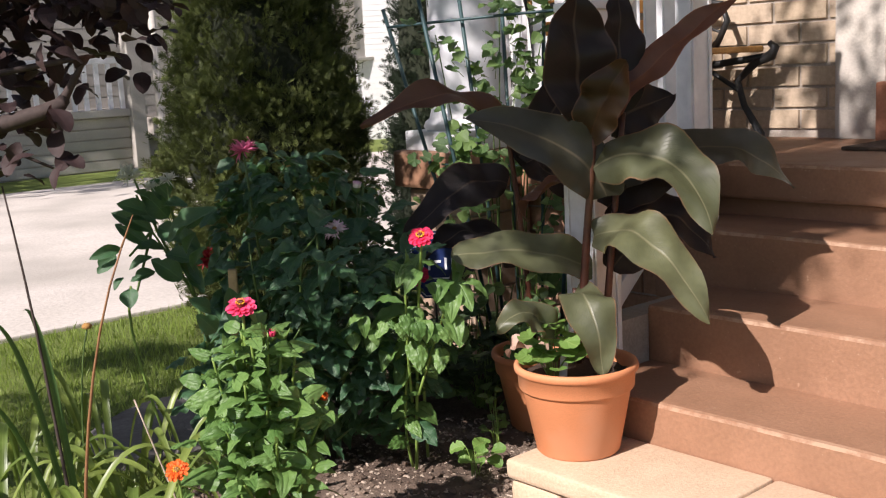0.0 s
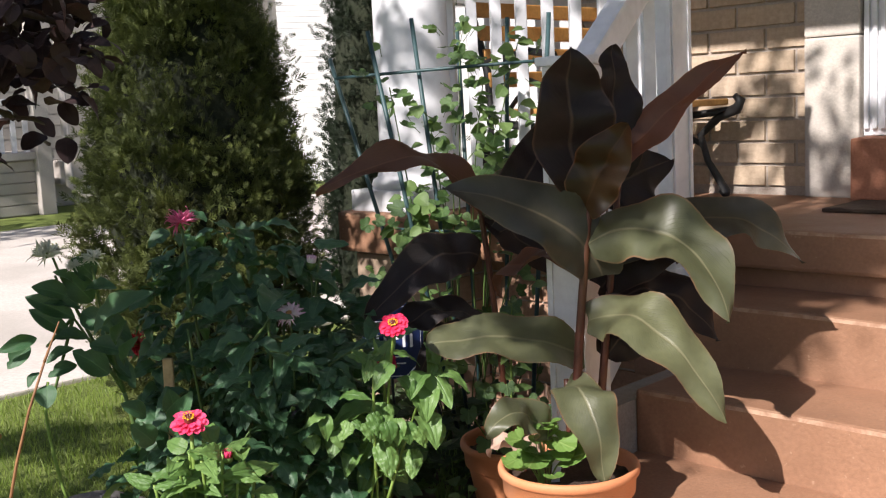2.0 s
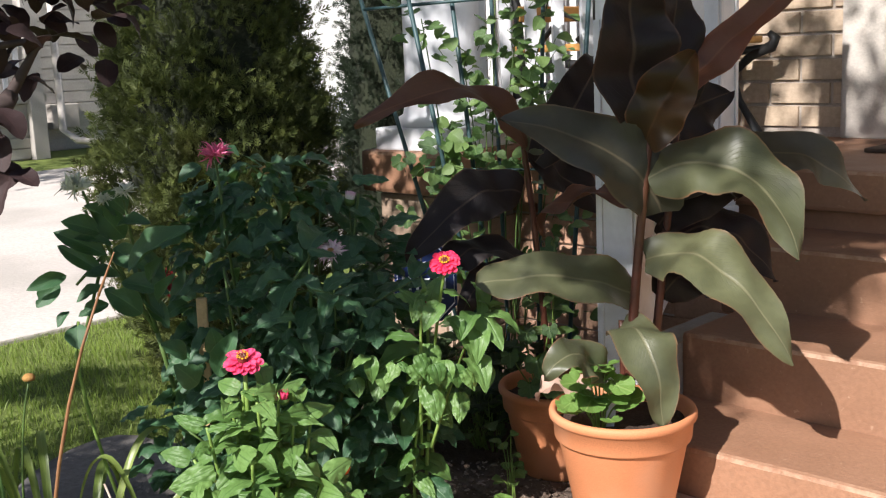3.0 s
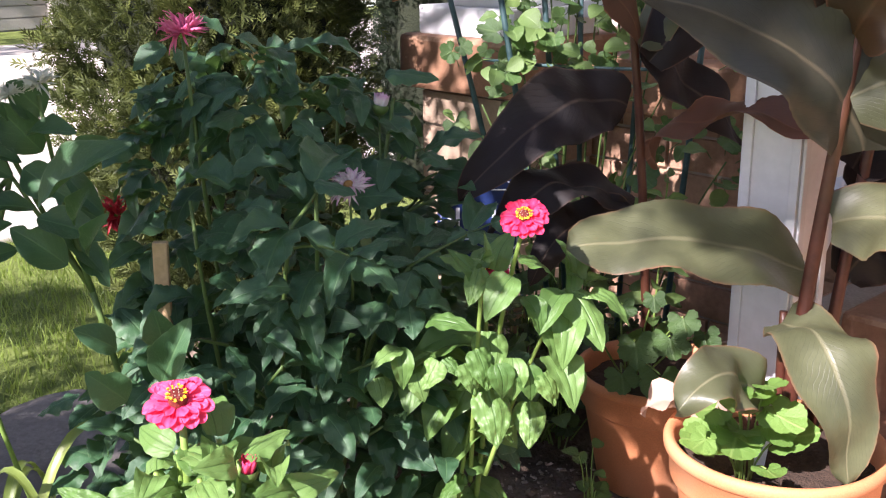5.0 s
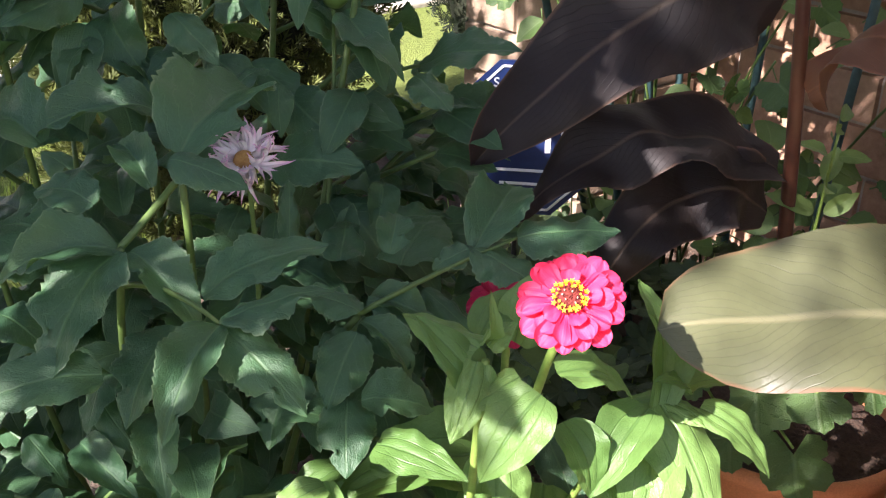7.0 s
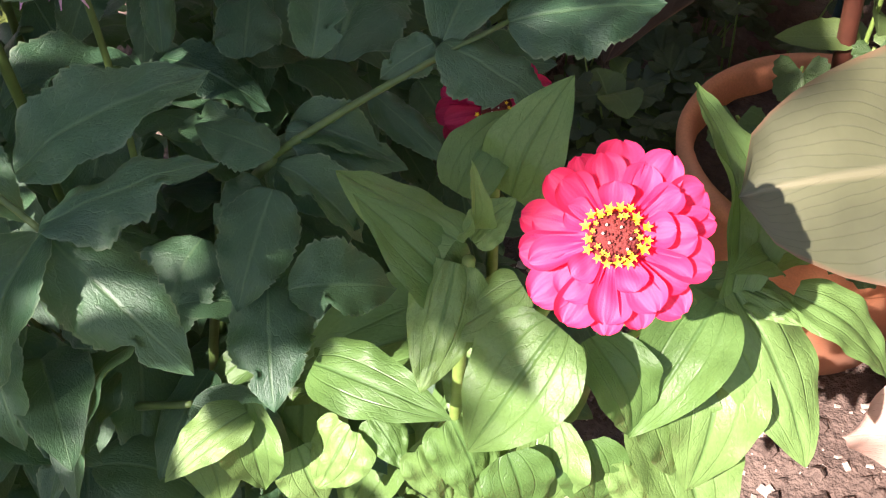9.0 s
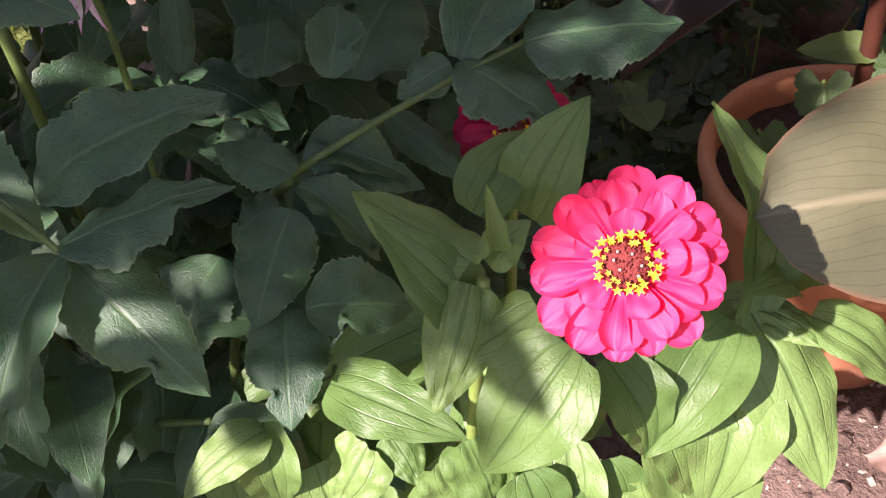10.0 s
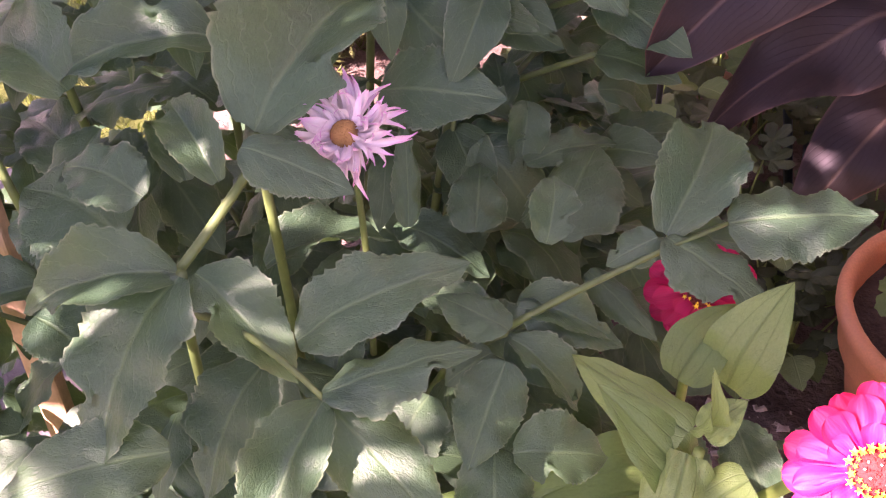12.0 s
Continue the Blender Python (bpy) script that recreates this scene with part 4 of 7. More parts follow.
FLORET = floret_mesh()


def zinnia_head(plant, center, normal, radius, material, seed, tiers=((14, 1.0, -0.06), (11, 0.84, 0.10), (5, 0.58, 0.28)), florets=17, disc=M_DISC, dome=1.0):
    """Tiers of broad petals round a maroon disc with a ring of yellow stars."""
    r = random.Random(seed)
    pet = [petal_mesh("petal", material, "broad", seed + k, -0.05 + 0.07 * (k % 3), 0.16 - 0.12 * (k % 2)) for k in range(4)]
    head = axis_pose(center, normal)
    bm = bmesh.new()
    lathe(bm, [(0.0, -0.30), (0.14, -0.28), (0.22, -0.12), (0.24, -0.02), (0.20, 0.03)], 16, head @ Matrix.Scale(radius, 4))
    plant = part("flower_head", bm, M_GREEN_STEM, plant, "flower head on a green scaly base")
    for ti, (count, reach, lift) in enumerate(tiers):
        for k in range(count):
            a = 2 * math.pi * (k + 0.5 * (ti % 2) + r.uniform(-0.16, 0.16)) / count
            tilt = lift + r.uniform(-0.14, 0.14) - 0.06
            length = radius * (reach - 0.20) * r.uniform(0.86, 1.07)
            width = radius * (0.43, 0.40, 0.34)[ti] * r.uniform(0.84, 1.14)
            m = head @ Matrix.Rotation(a, 4, "Z") @ Matrix.Translation((0, radius * 0.20, radius * 0.045 * ti)) @ Matrix.Rotation(tilt, 4, "X") @ Matrix.Rotation(r.uniform(-0.24, 0.24), 4, "Y") @ Matrix.Diagonal((width, length, length, 1))
            piece("petal", pet[(k + ti) % 4], m, plant)
    bm = bmesh.new()
    rise = 0.24 * (dome - 1.0)
    lathe(bm, [(0.27, 0.02), (0.26, 0.13 + rise), (0.22, 0.20 + rise), (0.13, 0.24 + rise), (0.0, 0.24 + rise)], 20, head @ Matrix.Scale(radius, 4))
    part("disc", bm, disc, plant, "maroon flower centre")
    bm = bmesh.new()
    for k in range(70):
        a, q = r.uniform(0, 6.3), math.sqrt(r.random()) * 0.21
        mm = head @ Matrix.Scale(radius, 4) @ Matrix.Translation((q * math.cos(a), q * math.sin(a), 0.22 + rise + 0.02 * (1 - q * 4)))
        lathe(bm, [(0.018, -0.02), (0.014, 0.03), (0.0, 0.05)], 5, mm)
    part("disc_scale", bm, disc, plant, kind="stuff")
    for k in range(florets):
        a = 2 * math.pi * (k + r.uniform(-0.3, 0.3)) / florets
        q = r.uniform(0.19, 0.25)
        m = head @ Matrix.Scale(radius, 4) @ Matrix.Translation((q * math.cos(a), q * math.sin(a), 0.26 + rise)) @ Matrix.Rotation(r.uniform(0, 6), 4, "Z") @ Matrix.Scale(0.036 * r.uniform(0.8, 1.2), 4)
        piece("floret", FLORET, m, plant)
    bm = bmesh.new()
    for k in range(6):
        a, q = 2 * math.pi * (k + r.uniform(-0.3, 0.3)) / 6, r.uniform(0.06, 0.17)
        lathe(bm, [(0.0, -0.02), (0.016, 0.0), (0.012, 0.03), (0.0, 0.04)], 6, head @ Matrix.Scale(radius, 4) @ Matrix.Translation((q * math.cos(a), q * math.sin(a), 0.265 + rise)))
    part("stigma", bm, M_CREAM, plant, kind="stuff")
    for k in range(florets):
        a = 2 * math.pi * (k + r.uniform(-0.25, 0.25)) / florets
        q = r.uniform(0.25, 0.31)
        m = head @ Matrix.Scale(radius, 4) @ Matrix.Translation((q * math.cos(a), q * math.sin(a), 0.27 + rise + r.uniform(-0.02, 0.03))) @ Matrix.Rotation(0.35, 4, Vector((-math.sin(a), math.cos(a), 0))) @ Matrix.Rotation(r.uniform(0, 6), 4, "Z") @ Matrix.Scale(0.060 * r.uniform(0.85, 1.15), 4)
        piece("floret", FLORET, m, plant)


def curl_petal(name, material, seed, bend, sway, nl=14):
    """A thin wilting petal of length 1 that rolls in along its edges and hooks at the tip."""
    r = random.Random(seed)
    bm = bmesh.new()
    uvl = bm.loops.layers.uv.new("UVMap")
    y = z = x = 0.0
    a = r.uniform(-0.15, 0.15)
    rows = []
    for i in range(nl + 1):
        v = i / nl
        w = (0.55 + 0.9 * v - 0.95 * v * v) * (1.0 if v < 0.7 else max(0.10, 1 - (v - 0.7) * 3.0))
        row = [bm.verts.new((x + s * w * 0.5, y + 0.03 * abs(s) * (v > 0.8), z + 0.10 * abs(s) * w)) for s in (-1.0, -0.5, 0.0, 0.5, 1.0)]
        rows.append((row, v))
        a += bend * (0.25 + 1.9 * v * v) / nl
        y += math.cos(a) / nl
        z += math.sin(a) / nl
        x += sway * v * 1.6 / nl
    for (p, v0), (q, v1) in zip(rows, rows[1:]):
        for j in range(4):
            f = bm.faces.new((p[j], p[j + 1], q[j + 1], q[j]))
            for lp, uv in zip(f.loops, ((j / 4, v0), ((j + 1) / 4, v0), ((j + 1) / 4, v1), (j / 4, v1))):
                lp[uvl].uv = uv
    return mesh_of(bm, name, material)


def spidery_head(plant, center, normal, radius, material, seed, count=46, disc=M_BROWNDISC, lift=0.25, width=0.15, disc_r=0.24):
    """A loose, fading head of thin curling petals."""
    r = random.Random(seed)
    pet = [curl_petal("petal", material, seed + k, b, w) for k, (b, w) in enumerate(((1.5, 2.4), (-1.1, -3.0), (2.3, 1.0), (0.4, -1.6), (-0.5, 2.0), (2.9, -2.6)))]
    head = axis_pose(center, normal)
    bm = bmesh.new()
    lathe(bm, [(0.0, -0.28), (0.12, -0.25), (0.2, -0.1), (0.19, 0.0)], 12, head @ Matrix.Scale(radius, 4))
    plant = part("flower_head", bm, M_GREEN_STEM, plant, "loose flower head on a green base")
    for k in range(count):
        a = k * 2.399 + r.uniform(-0.2, 0.2)
        inner = disc_r and k >= count * 0.66
        reach = r.uniform(0.40, 0.62) if inner else r.uniform(0.62, 0.98)
        m = head @ Matrix.Rotation(a, 4, "Z") @ Matrix.Translation((0, radius * 0.18, 0)) @ Matrix.Rotation(r.uniform(-0.25, lift) + (0.3 if inner else 0.0), 4, "X") @ Matrix.Rotation(r.uniform(-1.1, 1.1), 4, "Y") @ Matrix.Rotation(r.uniform(-0.3, 0.3), 4, "Z") @ Matrix.Diagonal((radius * width * r.uniform(0.7, 1.3), radius * reach, radius * reach, 1))
        piece("petal", pet[r.randrange(6)], m, plant)
    if disc_r:
        bm = bmesh.new()
        lathe(bm, [(disc_r, -0.05), (disc_r * 1.02, 0.08), (disc_r * 0.8, 0.17), (disc_r * 0.4, 0.22), (0.0, 0.23)], 16, head @ Matrix.Scale(radius, 4))
        part("disc", bm, disc, plant, "brown flower centre")


def bud(plant, center, normal, radius, material):
    head = axis_pose(center, normal)
    bm = bmesh.new()
    lathe(bm, [(0.0, -0.9), (0.55, -0.75), (0.95, -0.2), (1.0, 0.2), (0.85, 0.5)], 14, head @ Matrix.Scale(radius, 4))
    plant = part("bud", bm, M_DSTEM, plant, "half-open flower bud")
    pet = petal_mesh("petal", material, "thin", 3, 0.2, 0.4, 0.0, 6, 3)
    for k in range(16):
        m = head @ Matrix.Rotation(k * 2.4, 4, "Z") @ Matrix.Translation((0, radius * (0.75 - 0.03 * k), radius * 0.2)) @ Matrix.Rotation(1.25, 4, "X") @ Matrix.Diagonal((radius * 0.7, radius * 1.5, radius, 1))
        piece("petal", pet, m, plant)


# ---- pots ----
def terracotta_pot(center, z0, z1, r_top, label):
    pot = thing("flower_pot", (center[0], center[1], z0), label, "flower pot", "terracotta pots")
    h = z1 - z0
    bm = bmesh.new()
    rb = r_top * 0.70
    lathe(bm, [(0.0, 0.0), (rb - 0.006, 0.0), (rb, 0.006), (r_top * 0.905, h * 0.70), (r_top * 0.915, h * 0.715), (r_top * 0.955, h * 0.725), (r_top * 0.965, h * 0.74), (r_top * 0.985, h * 0.90), (r_top * 1.0, h * 0.905), (r_top * 1.035, h * 0.925), (r_top * 1.04, h * 0.965), (r_top * 1.02, h * 0.995), (r_top * 0.98, h), (r_top * 0.94, h * 0.985), (r_top * 0.92, h * 0.93), (r_top * 0.88, h * 0.70)], 56, Matrix.Translation((center[0], center[1], z0)))
    part("body", bm, M_TERRA, pot)
    bm = bmesh.new()
    bmesh.ops.create_circle(bm, cap_ends=True, segments=48, radius=r_top * 0.915)
    bmesh.ops.subdivide_edges(bm, edges=list(bm.edges), cuts=1)
    bmesh.ops.triangulate(bm, faces=list(bm.faces))
    bmesh.ops.subdivide_edges(bm, edges=list(bm.edges), cuts=4, use_grid_fill=True)
    for vt in bm.verts:
        vt.co.z = z0 + h * 0.86 + 0.009 * noise.noise(Vector((vt.co.x * 30, vt.co.y * 30, center[0] * 9)))
        vt.co.x += center[0]
        vt.co.y += center[1]
    part("soil", bm, M_POTSOIL, pot, "dark potting soil")
    return pot


POT1 = (0.300, 2.690)
POT2 = (0.262, 3.215)
terracotta_pot(POT1, SLAB_Z, 0.385, 0.153, "orange terracotta pot on the buff stone cap")
terracotta_pot(POT2, 0.04, 0.28, 0.154, "terracotta pot standing on the soil")


# ---- canna lilies ----
def canna_leaf(plant, base, mid, tip, width, face, material, seed, cup=0.25, wave=0.015, nl=40, nw=14, blunt=1.0):
    """A large paddle leaf along a bent midrib, faced towards `face`."""
    r = random.Random(seed)
    off = Vector((r.uniform(0, 90), r.uniform(0, 90), 0))
    base, mid, tip = Vector(base), Vector(mid), Vector(tip)
    c = mid * 2 - (base + tip) / 2
    bm = bmesh.new()
    uvl = bm.loops.layers.uv.new("UVMap")
    rows, uvs = [], {}
    f0 = Vector(face).normalized()
    for i in range(nl + 1):
        v = i / nl
        p = base * (1 - v) ** 2 + c * 2 * v * (1 - v) + tip * v * v
        t = ((c - base) * (1 - v) + (tip - c) * v).normalized()
        x = t.cross(f0)
        x.normalize()
        n = x.cross(t)
        w = profile("canna", v) ** blunt * width
        row = []
        for j in range(nw + 1):
            s = j / nw * 2 - 1
            e = s * w * 0.5
            q = x * e + n * (cup * abs(e) - cup * 0.35 * e * e / max(width * 0.5, 1e-4))
            nz = wave * (noise.noise(Vector((e * 12, v * 4.5, 0)) + off) * 1.6 + abs(s) ** 1.5 * math.sin(v * 15 + off.x + (1.7 if s > 0 else 0)) * 0.9)
            nz += 0.0009 * math.sin((v - 0.25 * abs(s)) * 105 + 2 * noise.noise(Vector((v * 5, s, 3)) + off)) * abs(s) ** 0.5
            vt = bm.verts.new(p + q + n * nz)
            uvs[vt] = (j / nw, v)
            row.append(vt)
        rows.append(row)
    for i, (a, b) in enumerate(zip(rows, rows[1:])):
        for j in range(nw):
            f = bm.faces.new((a[j], a[j + 1], b[j + 1], b[j]))
            for lp in f.loops:
                lp[uvl].uv = uvs[lp.vert]
    return part("leaf", bm, material, plant)


G, D, R, B = M_CANNA, M_CANNAD, M_CANNAR, M_CANNAB
canna = thing("canna_lily", (POT1[0] + 0.06, POT1[1] + 0.06, 0.355), "bronze-leaved canna lily with broad paddle leaves in a pot", "canna", "canna lilies")
stem(canna, (0.315, 2.700, 0.386), (0.373, 2.700, 1.006), 0.0125, 0.008, (0.338, 2.700, 0.685), material=M_CSTEM, label="reddish brown canna stem", n=12)
stem(canna, (0.381, 2.760, 0.367), (0.448, 2.760, 1.004), 0.011, 0.007, (0.411, 2.760, 0.668), material=M_CSTEM, label="reddish brown canna stem", n=12)
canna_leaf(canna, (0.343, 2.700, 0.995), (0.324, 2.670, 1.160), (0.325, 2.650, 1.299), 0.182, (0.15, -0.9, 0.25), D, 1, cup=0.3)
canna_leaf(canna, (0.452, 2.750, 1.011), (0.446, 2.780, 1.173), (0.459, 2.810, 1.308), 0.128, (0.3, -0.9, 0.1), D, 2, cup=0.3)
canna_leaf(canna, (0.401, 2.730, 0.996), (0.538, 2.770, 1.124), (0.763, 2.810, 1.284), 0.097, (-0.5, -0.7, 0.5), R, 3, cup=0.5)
canna_leaf(canna, (0.393, 2.710, 0.800), (0.275, 2.670, 0.936), (0.042, 2.650, 1.016), 0.156, (-0.15, -0.85, 0.5), M_CANNA_SHEEN, 5, cup=0.15)
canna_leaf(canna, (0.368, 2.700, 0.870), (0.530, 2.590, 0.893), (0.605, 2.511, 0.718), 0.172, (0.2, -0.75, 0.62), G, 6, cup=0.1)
canna_leaf(canna, (0.444, 2.790, 0.829), (0.713, 2.830, 0.899), (0.897, 2.830, 0.778), 0.129, (0.1, -0.7, 0.7), M_CANNA_SHEEN, 7, cup=0.1)
canna_leaf(canna, (0.365, 2.705, 0.698), (0.475, 2.580, 0.700), (0.593, 2.505, 0.507), 0.158, (0.25, -0.8, 0.55), G, 8, cup=0.1)
canna_leaf(canna, (0.363, 2.790, 0.604), (0.186, 2.760, 0.663), (-0.004, 2.738, 0.658), 0.152, (0.0, -0.56, 0.83), G, 9, cup=0.10, wave=0.010, blunt=0.66)
canna_leaf(canna, (0.298, 2.710, 0.560), (0.330, 2.590, 0.533), (0.355, 2.550, 0.374), 0.132, (0.15, -0.9, 0.4), G, 10, cup=0.12)
canna_leaf(canna, (0.256, 2.620, 0.478), (0.172, 2.550, 0.543), (0.095, 2.490, 0.522), 0.094, (-0.1, -0.75, 0.6), G, 11, cup=0.15)
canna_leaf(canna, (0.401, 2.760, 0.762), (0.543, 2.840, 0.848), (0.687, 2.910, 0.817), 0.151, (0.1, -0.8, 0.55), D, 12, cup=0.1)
# two dark leaves added behind the others to widen the shadow on the steps
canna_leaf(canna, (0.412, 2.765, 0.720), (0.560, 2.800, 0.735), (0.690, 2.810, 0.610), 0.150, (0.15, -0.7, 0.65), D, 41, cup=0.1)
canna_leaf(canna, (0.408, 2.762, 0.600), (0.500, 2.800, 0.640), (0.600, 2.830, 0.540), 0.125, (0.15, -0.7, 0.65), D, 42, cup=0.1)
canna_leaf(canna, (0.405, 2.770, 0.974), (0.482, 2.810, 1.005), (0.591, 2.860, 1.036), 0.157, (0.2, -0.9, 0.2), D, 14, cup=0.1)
canna_leaf(canna, (0.355, 2.690, 0.955), (0.385, 2.640, 1.045), (0.440, 2.620, 1.130), 0.125, (-0.3, -0.9, 0.3), B, 15, cup=0.4)
canna_leaf(canna, (0.235, 2.690, 0.395), (0.185, 2.755, 0.415), (0.128, 2.805, 0.375), 0.075, (0.1, -0.4, 1.0), M_DRY, 31, cup=0.3)
stem(canna, (0.312, 2.715, 0.37), (0.307, 2.72, 0.567), 0.009, 0.006, material=M_CSTEM, name="young_shoot", label="short red-brown young shoot")
canna2 = thing("canna_lily", (POT2[0], POT2[1], 0.26), "dark-leaved canna lily in the rear pot", "canna", "canna lilies")
stem(canna2, (0.239, 3.190, 0.220), (0.171, 3.190, 0.990), 0.0095, 0.007, (0.206, 3.190, 0.677), material=M_CSTEM, label="reddish brown canna stem", n=12)
canna_leaf(canna2, (0.182, 3.170, 0.908), (0.021, 3.120, 1.058), (-0.242, 3.070, 0.989), 0.099, (0.0, -0.55, 0.8), R, 21, cup=0.25)
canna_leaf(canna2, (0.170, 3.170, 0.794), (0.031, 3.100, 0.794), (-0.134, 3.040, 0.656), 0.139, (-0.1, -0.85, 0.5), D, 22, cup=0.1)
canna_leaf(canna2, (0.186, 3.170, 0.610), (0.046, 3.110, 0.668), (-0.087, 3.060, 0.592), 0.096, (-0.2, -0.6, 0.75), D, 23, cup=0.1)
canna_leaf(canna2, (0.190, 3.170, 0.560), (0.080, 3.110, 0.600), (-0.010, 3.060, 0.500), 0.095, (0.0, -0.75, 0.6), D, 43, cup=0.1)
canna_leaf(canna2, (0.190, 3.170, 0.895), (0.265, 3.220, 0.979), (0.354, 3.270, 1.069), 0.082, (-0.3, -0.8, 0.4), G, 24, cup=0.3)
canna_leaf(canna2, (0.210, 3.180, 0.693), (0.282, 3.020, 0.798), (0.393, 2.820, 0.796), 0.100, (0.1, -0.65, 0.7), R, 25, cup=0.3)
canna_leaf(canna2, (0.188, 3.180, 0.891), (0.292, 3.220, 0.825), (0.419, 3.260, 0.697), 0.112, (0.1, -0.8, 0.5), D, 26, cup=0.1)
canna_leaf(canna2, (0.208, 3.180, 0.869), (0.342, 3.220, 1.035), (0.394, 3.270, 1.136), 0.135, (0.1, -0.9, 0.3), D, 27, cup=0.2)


# ---- zinnias ----
def leafy_shoot(plant, pts, n_nodes, size, leaves, seed, width=0.42, start=0.12, droop=0.25, name="leaf", tip_scale=0.55, stem_r=0.0035, material=None, pair=True, spread=1.0, toward=0.35, turn=0.35, lift=1.0):
    """A stem with leaves in crossed pairs."""
    r = random.Random(seed)
    pts = [Vector(p) for p in pts]
    n = 14
    cur = []
    for k in range(n):
        s = k / (n - 1)
        cur.append(pts[0] * (1 - s) ** 2 + (pts[1] * 2 - (pts[0] + pts[2]) / 2) * 2 * s * (1 - s) + pts[2] * s * s)
    bm = bmesh.new()
    tube(bm, cur, [stem_r * (1.25 - 0.5 * k / (n - 1)) for k in range(n)], 8)
    part("stem", bm, material or M_GREEN_STEM, plant)
    a0 = r.uniform(0, 6.3)
    for k in range(n_nodes):
        s = start + (1 - start) * k / max(1, n_nodes - 1)
        i = min(n - 2, int(s * (n - 1)))
        p = cur[i].lerp(cur[i + 1], s * (n - 1) - i)
        for side in ((0, 1) if pair else (k % 2,)):
            a = a0 + k * math.pi / 2 * 0.97 + side * math.pi + r.uniform(-0.3, 0.3)
            grow = math.sin(math.pi * min(1.0, 0.28 + 0.72 * s)) if s > 0.5 else 1.0
            ln = size * (tip_scale + (1 - tip_scale) * grow) * r.uniform(0.8, 1.12)
            up = r.uniform(-0.35, 0.25) + 0.55 * max(0, s - 0.6) - droop
            d = Vector((math.cos(a) * spread, math.sin(a) * spread, up)).normalized()
            m = leaf_pose(p + d * 0.006, p + d * ln, ln * width * r.uniform(0.88, 1.12), (0.15 * d.x + r.uniform(-0.2, 0.2), -toward + 0.1 * d.y, lift), r.uniform(-turn, turn))
            piece(name, leaves[r.randrange(len(leaves))], m, plant)


zinnia_a = thing("zinnia", (-0.13, 2.86, 0.05), "hot pink zinnia in full bloom with bright green leaves", "zinnia", "zinnias")
ZA = (-0.077, 2.640, 0.733)
zinnia_head(zinnia_a, ZA, (-0.10, -0.62, 0.78), 0.0335, M_PINK, 101)
stem(zinnia_a, (-0.13, 2.86, 0.05), (-0.075, 2.650, 0.722), 0.005, 0.003, (-0.105, 2.80, 0.42))
stem(zinnia_a, (-0.13, 2.84, 0.25), (-0.122, 2.722, 0.640), 0.004, 0.003, (-0.13, 2.75, 0.46))
stem(zinnia_a, (-0.11, 2.80, 0.28), (0.002, 2.742, 0.598), 0.004, 0.0025, (-0.05, 2.80, 0.45))


def zl(base, tip, width, k=None, face=(0.0, -0.35, 1.0), roll=0.0):
    piece("leaf", ZINNIA[rng.randrange(6) if k is None else k], leaf_pose(base, tip, width * 1.08, face, roll), zinnia_a)


zl((-0.127, 2.729, 0.645), (-0.184, 2.783, 0.640), 0.031)
zl((-0.128, 2.720, 0.640), (-0.145, 2.679, 0.600), 0.034)
zl((-0.126, 2.728, 0.650), (-0.121, 2.731, 0.690), 0.012, face=(0.6, -0.6, 0.6))
zl((-0.121, 2.724, 0.650), (-0.101, 2.734, 0.665), 0.020)
zl((-0.099, 2.710, 0.635), (-0.135, 2.698, 0.615), 0.028)
zl((-0.126, 2.787, 0.620), (-0.092, 2.829, 0.640), 0.033)
zl((-0.099, 2.789, 0.615), (-0.069, 2.814, 0.670), 0.040)
zl((-0.086, 2.682, 0.640), (-0.126, 2.658, 0.585), 0.047)
zl((-0.199, 2.729, 0.560), (-0.131, 2.697, 0.555), 0.036)
zl((0.004, 2.736, 0.600), (0.042, 2.685, 0.525), 0.051)
zl((0.009, 2.739, 0.600), (0.042, 2.719, 0.590), 0.019)
zl((-0.005, 2.729, 0.600), (-0.047, 2.688, 0.550), 0.041)
zl((0.002, 2.736, 0.570), (-0.013, 2.686, 0.500), 0.045)
zl((0.002, 2.733, 0.595), (-0.004, 2.837, 0.645), 0.034, face=(0.35, -0.4, 0.8))
zl((0.025, 2.755, 0.600), (0.061, 2.751, 0.610), 0.021)
zl((0.023, 2.747, 0.605), (-0.005, 2.720, 0.630), 0.019)
zl((0.021, 2.747, 0.600), (-0.026, 2.753, 0.585), 0.021)
zl((0.032, 2.732, 0.600), (0.088, 2.720, 0.550), 0.028)
zl((-0.077, 2.678, 0.660), (-0.018, 2.715, 0.620), 0.031)
zl((-0.067, 2.709, 0.600), (-0.044, 2.687, 0.550), 0.032)
zl((-0.238, 2.730, 0.520), (-0.281, 2.701, 0.500), 0.027)
zl((-0.240, 2.736, 0.520), (-0.236, 2.722, 0.460), 0.031)
zl((-0.131, 2.722, 0.520), (-0.116, 2.709, 0.460), 0.039, k=3)
zl((-0.078, 2.735, 0.500), (-0.079, 2.720, 0.440), 0.038)
zl((-0.174, 2.740, 0.500), (-0.158, 2.719, 0.480), 0.024, k=3)
zl((-0.036, 2.723, 0.560), (-0.017, 2.696, 0.500), 0.042)
zl((-0.186, 2.733, 0.500), (-0.208, 2.720, 0.460), 0.037)
zl((-0.146, 2.721, 0.500), (-0.133, 2.715, 0.450), 0.035, k=3)
zl((-0.102, 2.714, 0.500), (-0.094, 2.706, 0.450), 0.038)
zl((-0.060, 2.727, 0.490), (-0.052, 2.717, 0.440), 0.039)
zl((-0.034, 2.726, 0.480), (-0.016, 2.717, 0.430), 0.040)
